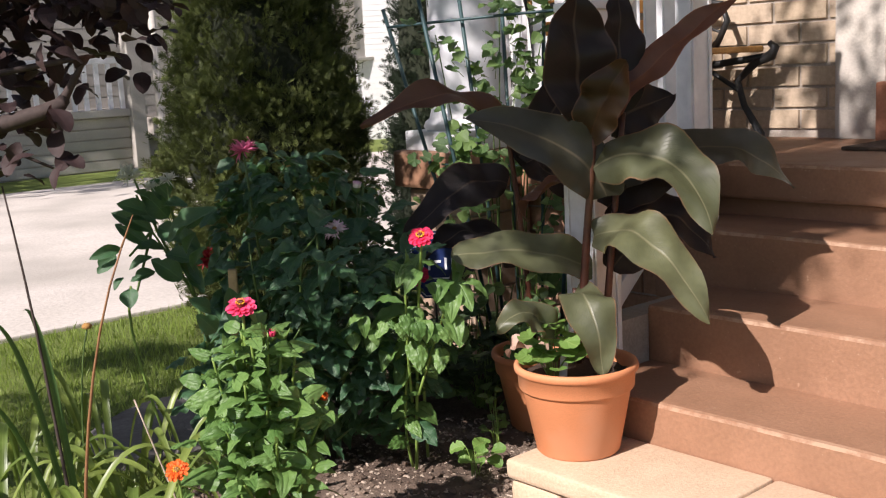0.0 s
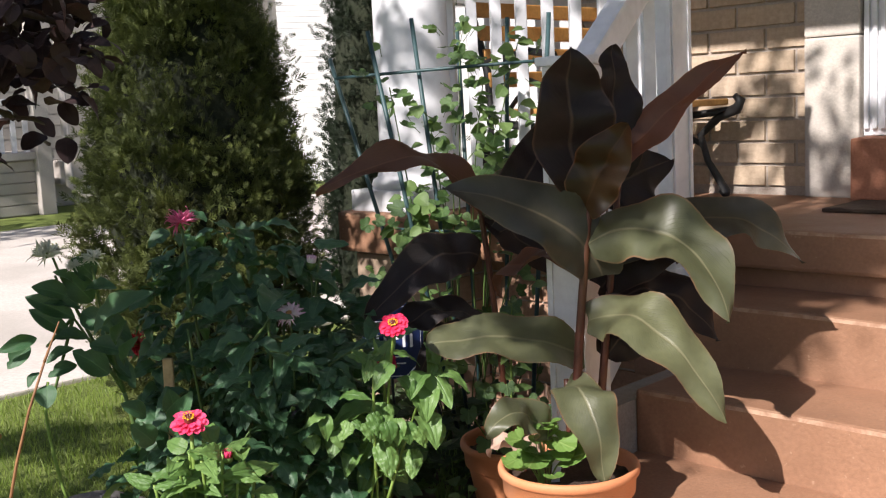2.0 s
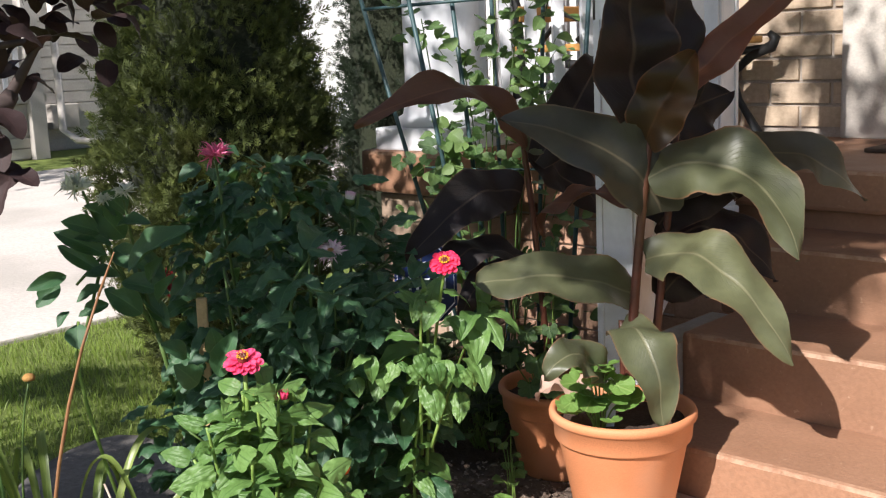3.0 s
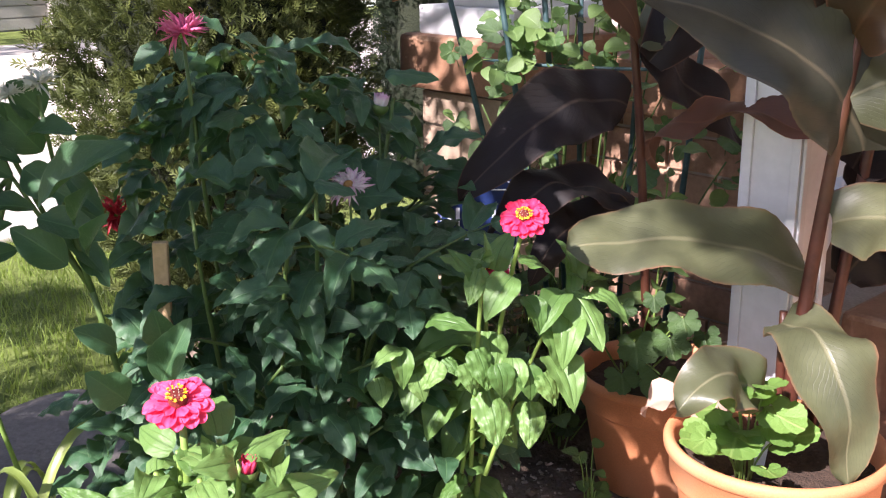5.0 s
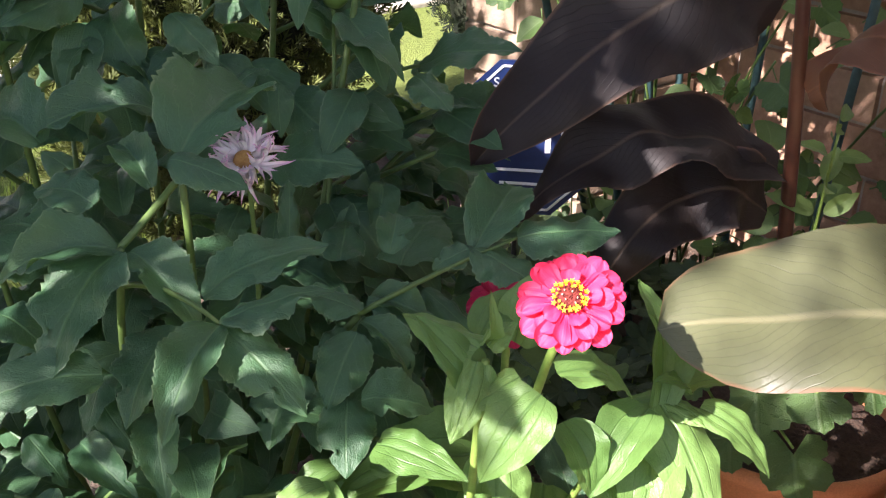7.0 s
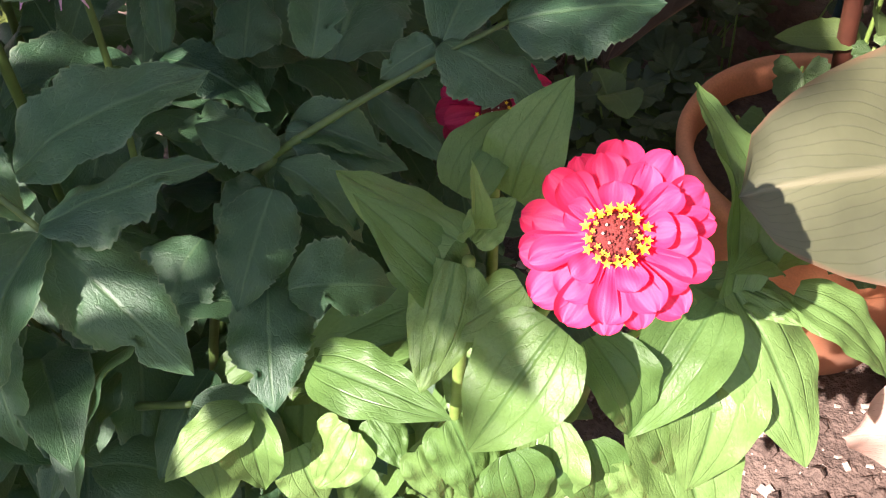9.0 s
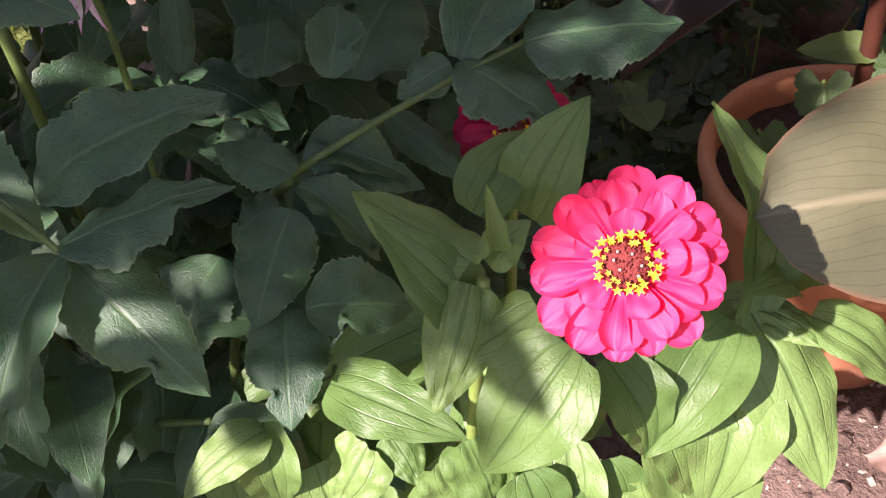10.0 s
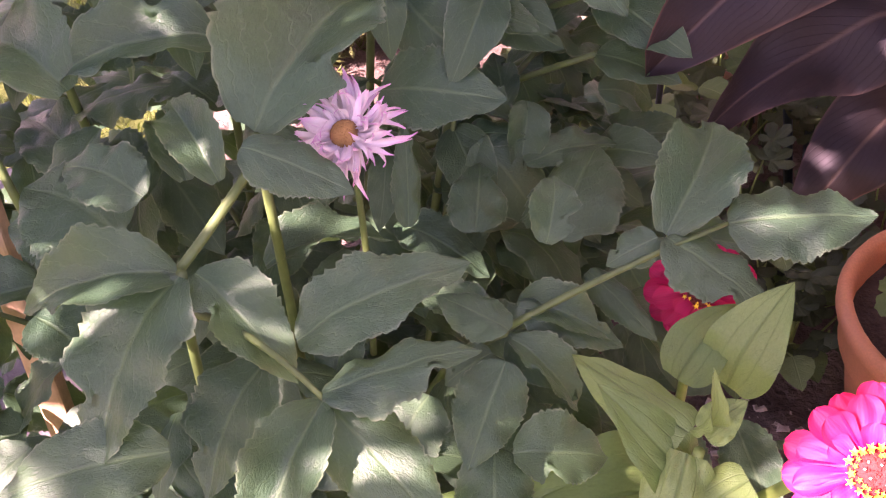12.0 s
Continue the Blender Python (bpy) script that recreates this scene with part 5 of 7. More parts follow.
zl((-0.217, 2.735, 0.480), (-0.205, 2.723, 0.440), 0.033)
zl((0.012, 2.744, 0.480), (0.006, 2.734, 0.420), 0.038)
zl((-0.272, 2.746, 0.470), (-0.266, 2.729, 0.430), 0.035)
zl((-0.024, 2.740, 0.501), (0.006, 2.680, 0.439), 0.053)
zl((-0.110, 2.760, 0.532), (-0.113, 2.720, 0.471), 0.050, k=3)
zl((-0.112, 2.760, 0.439), (-0.099, 2.720, 0.366), 0.056, k=3)
zl((-0.047, 2.780, 0.411), (-0.051, 2.740, 0.352), 0.046)
zl((-0.218, 2.780, 0.475), (-0.230, 2.740, 0.411), 0.049)
zl((-0.166, 2.800, 0.416), (-0.203, 2.760, 0.361), 0.049)
zl((-0.210, 2.800, 0.493), (-0.125, 2.800, 0.465), 0.038)
zl((-0.232, 2.800, 0.485), (-0.298, 2.760, 0.434), 0.033)
zl((-0.068, 2.800, 0.474), (-0.076, 2.780, 0.412), 0.044)
zl((-0.125, 2.720, 0.615), (-0.171, 2.740, 0.665), 0.033)
zl((-0.108, 2.820, 0.484), (-0.250, 2.780, 0.462), 0.063)
zl((-0.108, 2.820, 0.491), (-0.165, 2.780, 0.381), 0.068)
zl((-0.108, 2.850, 0.359), (-0.173, 2.820, 0.276), 0.065)
zl((-0.112, 2.850, 0.343), (-0.057, 2.820, 0.317), 0.069)
zl((-0.131, 2.860, 0.229), (-0.194, 2.840, 0.199), 0.062)
zl((-0.128, 2.860, 0.229), (-0.064, 2.840, 0.181), 0.062)

leafy_shoot(zinnia_a, ((-0.14, 2.88, 0.05), (-0.15, 2.83, 0.22), (-0.12, 2.78, 0.44)), 5, 0.085, ZINNIA, 5, start=0.3)

zinnia_b = thing("zinnia", (-0.44, 2.36, 0.04), "coral pink zinnia with light green leaves in the sun", "zinnia", "zinnias")
zinnia_head(zinnia_b, (-0.451, 2.235, 0.666), (0.02, -0.45, 0.9), 0.034, M_CORAL, 131, tiers=((14, 1.0, -0.05), (12, 0.88, 0.06), (9, 0.72, 0.2)), florets=12, dome=1.7)
stem(zinnia_b, (-0.44, 2.36, 0.04), (-0.450, 2.240, 0.654), 0.006, 0.0035, (-0.45, 2.28, 0.36))
for k, (tx, ty, tz) in enumerate(((-0.457, 2.245, 0.612), (-0.395, 2.215, 0.615), (-0.345, 2.25, 0.565), (-0.515, 2.21, 0.565), (-0.33, 2.19, 0.47), (-0.545, 2.24, 0.50), (-0.44, 2.15, 0.52), (-0.295, 2.24, 0.42), (-0.42, 2.31, 0.55), (-0.49, 2.15, 0.45), (-0.475, 2.225, 0.600), (-0.43, 2.20, 0.605), (-0.42, 2.26, 0.615), (-0.37, 2.235, 0.59), (-0.38, 2.13, 0.40), (-0.55, 2.17, 0.40), (-0.31, 2.14, 0.34), (-0.45, 2.11, 0.32), (-0.40, 2.20, 0.50))):
    b = Vector((-0.44 + 0.02 * (k % 3 - 1), 2.34 - 0.02 * (k % 2), 0.06))
    t = Vector((tx, ty, tz))
    leafy_shoot(zinnia_b, (b, (b * 0.42 + t * 0.58) + Vector((0, -0.01, 0.02)), t), 6 if tz > 0.45 else 4, 0.088, ZINNIA, 21 + k, start=0.42 if tz > 0.45 else 0.5, width=0.44, droop=0.10, toward=0.75, tip_scale=0.80, turn=0.5)
bud(zinnia_b, (-0.388, 2.218, 0.60), (0.1, -0.2, 1), 0.010, M_CORAL)
bud(zinnia_b, (-0.30, 2.29, 0.435), (0.3, -0.2, 1), 0.011, M_ORANGE)

zinnia_c = thing("zinnia", (-0.57, 2.13, 0.04), "small orange zinnia low among strap leaves", "zinnia", "zinnias")
zinnia_head(zinnia_c, (-0.582, 2.10, 0.362), (0.0, -0.6, 0.8), 0.026, M_ORANGE, 151, tiers=((12, 1.0, 0.0), (11, 0.85, 0.15), (8, 0.65, 0.3)), florets=9, disc=M_BROWNDISC)
leafy_shoot(zinnia_c, ((-0.57, 2.13, 0.04), (-0.575, 2.115, 0.2), (-0.582, 2.105, 0.352)), 5, 0.065, ZINNIA, 31, start=0.2)
leafy_shoot(zinnia_c, ((-0.55, 2.12, 0.04), (-0.52, 2.08, 0.16), (-0.50, 2.06, 0.28)), 5, 0.07, ZINNIA, 32, start=0.2)

zinnia_d = thing("zinnia", (-0.10, 2.95, 0.05), "deep magenta zinnia half hidden behind leaves", "zinnia", "zinnias")
zinnia_head(zinnia_d, (-0.100, 2.892, 0.588), (-0.2, -0.6, 0.7), 0.036, M_MAGENTA, 161, florets=8)
stem(zinnia_d, (-0.10, 2.95, 0.05), (-0.100, 2.90, 0.578), 0.005, 0.0035)

# ---- dahlias ----
dahlia = thing("dahlia", (-0.42, 3.0, 0.05), "bushy dahlia with dark green leaves and fading lilac flowers", "dahlia", "dahlias")


def dl(base, tip, width, k=None, face=(0.0, -0.30, 1.0), roll=0.0):
    piece("leaf", DAHLIA[rng.randrange(8) if k is None else k], leaf_pose(base, tip, width * 1.14, face, roll or rng.uniform(-0.22, 0.22)), dahlia)


dl((-0.307, 2.728, 0.660), (-0.228, 2.748, 0.670), 0.032)
dl((-0.304, 2.724, 0.660), (-0.239, 2.678, 0.620), 0.039)
dl((-0.306, 2.724, 0.660), (-0.336, 2.657, 0.610), 0.034)
dl((-0.327, 2.764, 0.660), (-0.239, 2.800, 0.690), 0.044)
dl((-0.385, 2.791, 0.680), (-0.326, 2.755, 0.640), 0.037)
dl((-0.391, 2.783, 0.685), (-0.424, 2.702, 0.620), 0.058)
dl((-0.393, 2.786, 0.685), (-0.482, 2.780, 0.660), 0.038)
dl((-0.421, 2.829, 0.700), (-0.479, 2.858, 0.700), 0.038)
dl((-0.357, 2.844, 0.735), (-0.317, 2.975, 0.760), 0.077)
dl((-0.357, 2.819, 0.743), (-0.297, 2.805, 0.726), 0.030, roll=0.05)
dl((-0.373, 2.820, 0.720), (-0.416, 2.873, 0.740), 0.027)
dl((-0.397, 2.932, 0.740), (-0.505, 2.916, 0.720), 0.047)
dl((-0.193, 2.901, 0.620), (-0.166, 3.002, 0.620), 0.057)
dl((-0.200, 2.861, 0.650), (-0.195, 2.905, 0.670), 0.027)
dl((-0.245, 2.905, 0.620), (-0.246, 2.969, 0.630), 0.035)
dl((-0.216, 2.981, 0.620), (-0.151, 3.025, 0.610), 0.028)
dl((-0.211, 3.000, 0.630), (-0.272, 3.041, 0.620), 0.024)
dl((-0.131, 2.868, 0.655), (-0.093, 2.960, 0.680), 0.044)
dl((-0.097, 2.868, 0.665), (-0.015, 2.871, 0.670), 0.047)
dl((-0.131, 2.865, 0.655), (-0.076, 2.822, 0.640), 0.037)
dl((-0.136, 2.865, 0.655), (-0.165, 2.856, 0.640), 0.022)
dl((-0.215, 2.838, 0.620), (-0.149, 2.833, 0.600), 0.025)
dl((-0.219, 2.819, 0.620), (-0.264, 2.845, 0.620), 0.028)
dl((-0.173, 2.895, 0.600), (-0.129, 2.855, 0.580), 0.020)
dl((-0.218, 2.822, 0.610), (-0.173, 2.804, 0.570), 0.025)
dl((-0.220, 2.804, 0.610), (-0.241, 2.757, 0.570), 0.036)
dl((-0.214, 2.770, 0.570), (-0.157, 2.782, 0.560), 0.039)
dl((-0.225, 2.773, 0.570), (-0.220, 2.715, 0.540), 0.040)
dl((-0.284, 2.884, 0.640), (-0.287, 2.940, 0.680), 0.015)
dl((-0.301, 2.936, 0.600), (-0.235, 2.911, 0.580), 0.034)
dl((-0.372, 2.865, 0.620), (-0.299, 2.910, 0.610), 0.031)
dl((-0.459, 2.865, 0.640), (-0.534, 2.899, 0.650), 0.075)
dl((-0.390, 2.719, 0.620), (-0.479, 2.705, 0.600), 0.038)
dl((-0.354, 2.786, 0.620), (-0.381, 2.724, 0.570), 0.047)
dl((-0.487, 2.904, 0.720), (-0.571, 2.968, 0.720), 0.057)
dl((-0.514, 2.833, 0.600), (-0.470, 2.816, 0.580), 0.041)
dl((-0.448, 2.764, 0.580), (-0.419, 2.814, 0.560), 0.039)
dl((-0.268, 2.820, 0.560), (-0.288, 2.772, 0.520), 0.046)
dl((-0.241, 3.087, 0.660), (-0.210, 3.139, 0.670), 0.048)
dl((-0.173, 3.160, 0.620), (-0.132, 3.180, 0.620), 0.038)
dl((-0.235, 3.050, 0.620), (-0.246, 3.096, 0.640), 0.026)
dl((-0.186, 3.124, 0.620), (-0.156, 3.138, 0.600), 0.025)
dl((-0.189, 3.075, 0.600), (-0.216, 3.106, 0.600), 0.022)
dl((-0.444, 3.079, 0.660), (-0.505, 3.036, 0.660), 0.065)
dl((-0.474, 3.007, 0.700), (-0.523, 2.947, 0.700), 0.060)
dl((-0.467, 3.007, 0.660), (-0.550, 3.005, 0.640), 0.040)
dl((-0.455, 2.907, 0.640), (-0.516, 2.944, 0.650), 0.050)
dl((-0.481, 2.887, 0.620), (-0.552, 2.895, 0.620), 0.062)
dl((-0.457, 3.151, 0.640), (-0.521, 3.230, 0.640), 0.055)
dl((-0.424, 2.898, 0.660), (-0.448, 2.959, 0.680), 0.030)
dl((-0.536, 2.985, 0.600), (-0.612, 3.056, 0.600), 0.050)
dl((-0.611, 3.062, 0.580), (-0.574, 3.131, 0.580), 0.069)
dl((-0.649, 3.122, 0.600), (-0.616, 3.179, 0.600), 0.078)
dl((-0.546, 3.199, 0.550), (-0.480, 3.146, 0.550), 0.057)
dl((-0.529, 3.261, 0.500), (-0.553, 3.172, 0.500), 0.061)
dl((-0.643, 3.047, 0.550), (-0.643, 3.148, 0.550), 0.067)
dl((-0.641, 3.288, 0.500), (-0.572, 3.312, 0.500), 0.072)
dl((-0.678, 3.266, 0.550), (-0.775, 3.331, 0.550), 0.086)
dl((-0.228, 2.834, 0.610), (-0.287, 2.876, 0.600), 0.025)
dl((-0.215, 2.851, 0.615), (-0.156, 2.838, 0.600), 0.026)
dl((-0.219, 2.830, 0.605), (-0.188, 2.814, 0.580), 0.026)
dl((-0.229, 2.820, 0.600), (-0.257, 2.811, 0.580), 0.025)

dl((-0.188, 3.100, 0.734), (-0.092, 3.075, 0.762), 0.062)
dl((-0.190, 3.060, 0.737), (-0.154, 3.000, 0.722), 0.034)

# leaves before the stake
dl((-0.575, 2.86, 0.50), (-0.650, 2.84, 0.47), 0.046)
dl((-0.580, 2.87, 0.44), (-0.655, 2.85, 0.40), 0.050)
dl((-0.560, 2.84, 0.46), (-0.615, 2.80, 0.40), 0.046)
dl((-0.600, 2.88, 0.37), (-0.660, 2.85, 0.31), 0.050)
dl((-0.560, 2.86, 0.38), (-0.610, 2.81, 0.32), 0.048)

dl((-0.560, 2.925, 0.540), (-0.645, 2.890, 0.505), 0.052)
dl((-0.680, 2.930, 0.520), (-0.610, 2.885, 0.460), 0.052)

# stems below the canopy
stem(dahlia, (-0.4, 2.98, 0.05), (-0.357, 2.844, 0.735), 0.0045, 0.0030, (-0.37, 2.9, 0.42), material=M_DSTEM)
stem(dahlia, (-0.41, 2.98, 0.05), (-0.39, 2.786, 0.685), 0.0045, 0.0030, (-0.42, 2.86, 0.4), material=M_DSTEM)
stem(dahlia, (-0.39, 2.786, 0.655), (-0.306, 2.726, 0.66), 0.0026, 0.0015, (-0.35, 2.76, 0.665), material=M_DSTEM)
stem(dahlia, (-0.357, 2.844, 0.72), (-0.395, 2.79, 0.68), 0.0030, 0.0030, (-0.375, 2.815, 0.7), material=M_DSTEM)
stem(dahlia, (-0.36, 2.98, 0.05), (-0.222, 2.825, 0.612), 0.0045, 0.0030, (-0.3, 2.92, 0.4), material=M_DSTEM)
stem(dahlia, (-0.222, 2.828, 0.612), (-0.097, 2.868, 0.665), 0.0025, 0.0014, (-0.162, 2.848, 0.64), material=M_DSTEM)
stem(dahlia, (-0.25, 3.05, 0.70), (-0.188, 3.095, 0.736), 0.0028, 0.0018, (-0.22, 3.07, 0.73), material=M_DSTEM)
stem(dahlia, (-0.36, 3.02, 0.05), (-0.24, 3.05, 0.83), 0.0045, 0.0030, (-0.3, 3, 0.45), material=M_DSTEM)
stem(dahlia, (-0.44, 3.05, 0.05), (-0.455, 3.1, 0.87), 0.0045, 0.0030, (-0.45, 3.08, 0.45), material=M_DSTEM)
stem(dahlia, (-0.48, 3.05, 0.05), (-0.56, 2.99, 0.935), 0.0045, 0.0030, (-0.53, 3.02, 0.5), material=M_DSTEM)
stem(dahlia, (-0.46, 3.02, 0.05), (-0.55, 2.9, 0.7), 0.0045, 0.0030, (-0.52, 2.95, 0.35), material=M_DSTEM)
stem(dahlia, (-0.46, 3.08, 0.05), (-0.7, 3.1, 0.61), 0.0037, 0.0023, (-0.6, 3.1, 0.35), material=M_DSTEM)
stem(dahlia, (-0.4, 3.06, 0.05), (-0.33, 3.15, 0.86), 0.0045, 0.0030, (-0.36, 3.12, 0.45), material=M_DSTEM)
stem(dahlia, (-0.309, 2.862, 0.55), (-0.309, 2.853, 0.728), 0.0023, 0.0019, (-0.307, 2.862, 0.65), material=M_DSTEM)
stem(dahlia, (-0.3, 2.93, 0.4), (-0.263, 3.047, 0.8), 0.0023, 0.0019, (-0.27, 3, 0.6), material=M_DSTEM)
spidery_head(dahlia, (-0.309, 2.850, 0.731), (-0.15, -0.55, 0.8), 0.033, M_LILAC, 211, 120, width=0.185, lift=0.50, disc_r=0.24)
spidery_head(dahlia, (-0.560, 2.986, 0.945), (-0.15, -0.35, 0.9), 0.040, M_ROSE, 221, 60, disc_r=0.0, lift=0.9, width=0.2)
spidery_head(dahlia, (-0.712, 3.10, 0.630), (-0.5, -0.5, 0.5), 0.036, M_RED, 231, 46, disc_r=0.0, lift=0.8, width=0.26)
M_PALE = petal_mat("pale_orange_petal", (0.62, 0.36, 0.16), (0.68, 0.44, 0.20), (0.70, 0.50, 0.28), (0.7, 0.45, 0.2))
bud(dahlia, (-0.262, 3.05, 0.813), (0.2, -0.1, 1), 0.014, M_LILAC)
bud(dahlia, (-0.454, 3.10, 0.878), (-0.2, -0.1, 1), 0.014, M_PALE)
bud(dahlia, (-0.50, 3.02, 0.90), (-0.3, -0.2, 1), 0.008, M_DSTEM)
bud(dahlia, (-0.43, 3.02, 0.85), (0.1, -0.3, 1), 0.008, M_DSTEM)
# foliage of the body
r = random.Random(99)
made = 0
while made < 860:
    if made < 165:
        c, q = Vector((-0.38, 2.98, 0.36)), Vector((0.36, 0.27, 0.25))
    else:
        c, q = Vector((-0.46, 3.12, 0.60)), Vector((0.33, 0.18, 0.35))
        if 300 < made < 520:
            c, q = Vector((-0.42, 3.02, 0.40)), Vector((0.36, 0.30, 0.34))
    d = Vector((r.gauss(0, 1), r.gauss(0, 1) - (1.0 if made > 300 else 0.0) * (0.6 if made > 520 else 1.0), r.gauss(0, 1))).normalized()
    k = r.uniform(0.55, 1.0) ** 0.6
    p = c + Vector((d.x * q.x, d.y * q.y, d.z * q.z)) * k
    if p.z < 0.10 or (p.y < 2.93 and p.z > 0.60) or (p.x > -0.17 and p.y < 2.80) or p.z > 0.93 or p.x < -0.67 + 0.25 * max(0.0, p.y - 3.0):
        continue
    out = Vector((d.x, d.y - 0.15, 0)).normalized()
    a = r.uniform(-1.5, 1.5)
    out = Matrix.Rotation(a, 3, "Z") @ out
    tipv = (out + Vector((0, 0, r.uniform(-1.15, 0.30)))).normalized()
    ln = r.uniform(0.050, 0.092)
    if p.x < -0.50 and p.y < 3.0 and 0.50 < p.z < 0.70:
        continue
    if p.y + tipv.y * ln < 2.95 and p.z + tipv.z * ln > 0.62:
        continue
    piece("leaf", (DAHLIAB if made % 3 else DAHLIA)[r.randrange(8)], leaf_pose(p, p + tipv * ln, ln * r.uniform(0.40, 0.56), (out.x * 0.3 + r.uniform(-0.3, 0.3), -0.3 + out.y * 0.3 + r.uniform(-0.3, 0.2), 1.0), r.uniform(-0.5, 0.5)), dahlia)
    if made % 8 == 0:
        stem(dahlia, p, p - tipv * 0.05 - Vector((0.3 * d.x, 0.25 * d.y, 0.5)) * 0.12, 0.0022, 0.003, material=M_DSTEM, n=4)
    made += 1

# low leaves that close the ground below
for k in range(190):
    p = Vector((r.uniform(-0.75, -0.12), r.uniform(2.82, 3.50), r.uniform(0.12, 0.42)))
    out = Vector((r.uniform(-1, 1), r.uniform(-1, 0.4), r.uniform(-0.4, 0.2))).normalized()
    ln = r.uniform(0.07, 0.105)
    piece("leaf", DAHLIA[r.randrange(8)], leaf_pose(p, p + out * ln, ln * r.uniform(0.5, 0.62), (0, -0.3, 1.0), r.uniform(-0.3, 0.3)), dahlia)

# ---- white-flowered plant beside the drive ----
white = thing("white_dahlia", (-0.62, 2.95, 0.05), "tall dahlia with dark leaves and cream flower heads", "dahlia", "dahlias")


def wl(base, tip, width, face=(0.0, -0.8, 0.7)):
    piece("leaf", DARKL[rng.randrange(3)], leaf_pose(base, tip, width * 0.88, face, rng.uniform(-0.3, 0.3)), white)


wl((-0.752, 2.900, 0.834), (-0.792, 2.870, 0.885), 0.072)
wl((-0.688, 2.920, 0.751), (-0.707, 2.890, 0.802), 0.081)
wl((-0.728, 2.920, 0.643), (-0.682, 2.890, 0.568), 0.046)
wl((-0.763, 2.900, 0.673), (-0.688, 2.870, 0.596), 0.044)
wl((-0.760, 2.900, 0.778), (-0.807, 2.870, 0.863), 0.071)
wl((-0.741, 2.920, 0.747), (-0.665, 2.890, 0.694), 0.050)
wl((-0.753, 2.920, 0.707), (-0.673, 2.890, 0.669), 0.050)
wl((-0.732, 2.760, 0.728), (-0.620, 2.720, 0.850), 0.062)
wl((-0.695, 2.800, 0.691), (-0.657, 2.780, 0.766), 0.036)
wl((-0.680, 2.800, 0.645), (-0.634, 2.780, 0.734), 0.031)
wl((-0.539, 2.600, 0.584), (-0.544, 2.570, 0.643), 0.050)
wl((-0.536, 2.550, 0.550), (-0.492, 2.520, 0.651), 0.055)
wl((-0.567, 2.500, 0.552), (-0.601, 2.470, 0.605), 0.054)
wl((-0.599, 2.600, 0.579), (-0.643, 2.570, 0.619), 0.044)
wl((-0.801, 2.860, 0.799), (-0.876, 2.830, 0.831), 0.054)
wl((-0.795, 2.860, 0.750), (-0.904, 2.830, 0.793), 0.048)
wl((-0.802, 2.860, 0.709), (-0.913, 2.830, 0.748), 0.034)
wl((-0.882, 2.860, 0.709), (-0.968, 2.830, 0.700), 0.030)
wl((-0.899, 2.860, 0.691), (-0.947, 2.830, 0.650), 0.050)
wl((-0.869, 2.860, 0.600), (-0.865, 2.830, 0.550), 0.060)
wl((-0.729, 2.860, 0.614), (-0.804, 2.830, 0.670), 0.066)
wl((-0.802, 2.860, 0.681), (-0.860, 2.830, 0.655), 0.034)
wl((-0.885, 2.860, 0.630), (-0.905, 2.835, 0.600), 0.026)
wl((-0.780, 2.865, 0.770), (-0.850, 2.835, 0.800), 0.040)
wl((-0.770, 2.865, 0.700), (-0.838, 2.835, 0.715), 0.042)
wl((-0.800, 2.865, 0.640), (-0.862, 2.840, 0.622), 0.040)
stem(white, (-0.868, 2.862, 0.605), (-0.80, 2.92, 0.04), 0.0035, 0.0045, (-0.868, 2.858, 0.420), material=M_GREEN_STEM)
wl((-0.768, 2.860, 0.812), (-0.691, 2.820, 0.829), 0.043)
wl((-0.778, 2.860, 0.763), (-0.690, 2.820, 0.728), 0.056)
wl((-0.767, 2.860, 0.687), (-0.660, 2.820, 0.664), 0.058)
wl((-0.790, 2.860, 0.832), (-0.819, 2.820, 0.867), 0.033)
stem(white, (-0.708, 2.900, 0.560), (-0.830, 2.860, 0.891), 0.005, 0.003, (-0.780, 2.880, 0.731), material=M_DSTEM)
stem(white, (-0.708, 2.900, 0.560), (-0.746, 2.860, 0.868), 0.005, 0.003, (-0.729, 2.880, 0.697), material=M_DSTEM)
stem(white, (-0.719, 2.870, 0.605), (-0.800, 2.870, 0.750), 0.0045, 0.003, material=M_DSTEM)
stem(white, (-0.800, 2.870, 0.750), (-0.832, 2.870, 0.849), 0.0045, 0.003, material=M_DSTEM)
stem(white, (-0.800, 2.870, 0.750), (-0.859, 2.870, 0.576), 0.0045, 0.003, material=M_DSTEM)
stem(white, (-0.800, 2.870, 0.750), (-0.866, 2.870, 0.685), 0.0045, 0.003, material=M_DSTEM)
stem(white, (-0.62, 2.95, 0.05), (-0.708, 2.900, 0.560), 0.006, 0.005, material=M_DSTEM)
spidery_head(white, (-0.844, 2.860, 0.900), (-0.1, -0.4, 0.9), 0.037, M_CREAM, 241, 64, disc_r=0.0, lift=0.8, width=0.24)
spidery_head(white, (-0.742, 2.860, 0.886), (-0.1, -0.4, 0.9), 0.027, M_CREAM, 242, 64, disc_r=0.0, lift=0.8, width=0.24)
spidery_head(white, (-0.787, 2.860, 0.870), (-0.1, -0.4, 0.9), 0.02, M_CREAM, 243, 64, disc_r=0.0, lift=0.8, width=0.24)


# ---- wooden marker stake ----
stake = thing("wooden_stake", (-0.627, 2.97, 0.0), "pale square wooden garden stake", "stake")
bm = bmesh.new()
vs = box(bm, -0.012, 0.012, -0.008, 0.008, 0.0, 0.618, 0.003, Matrix.Translation((-0.627, 2.97, 0.0)) @ Matrix.Rotation(0.02, 4, "Y"))
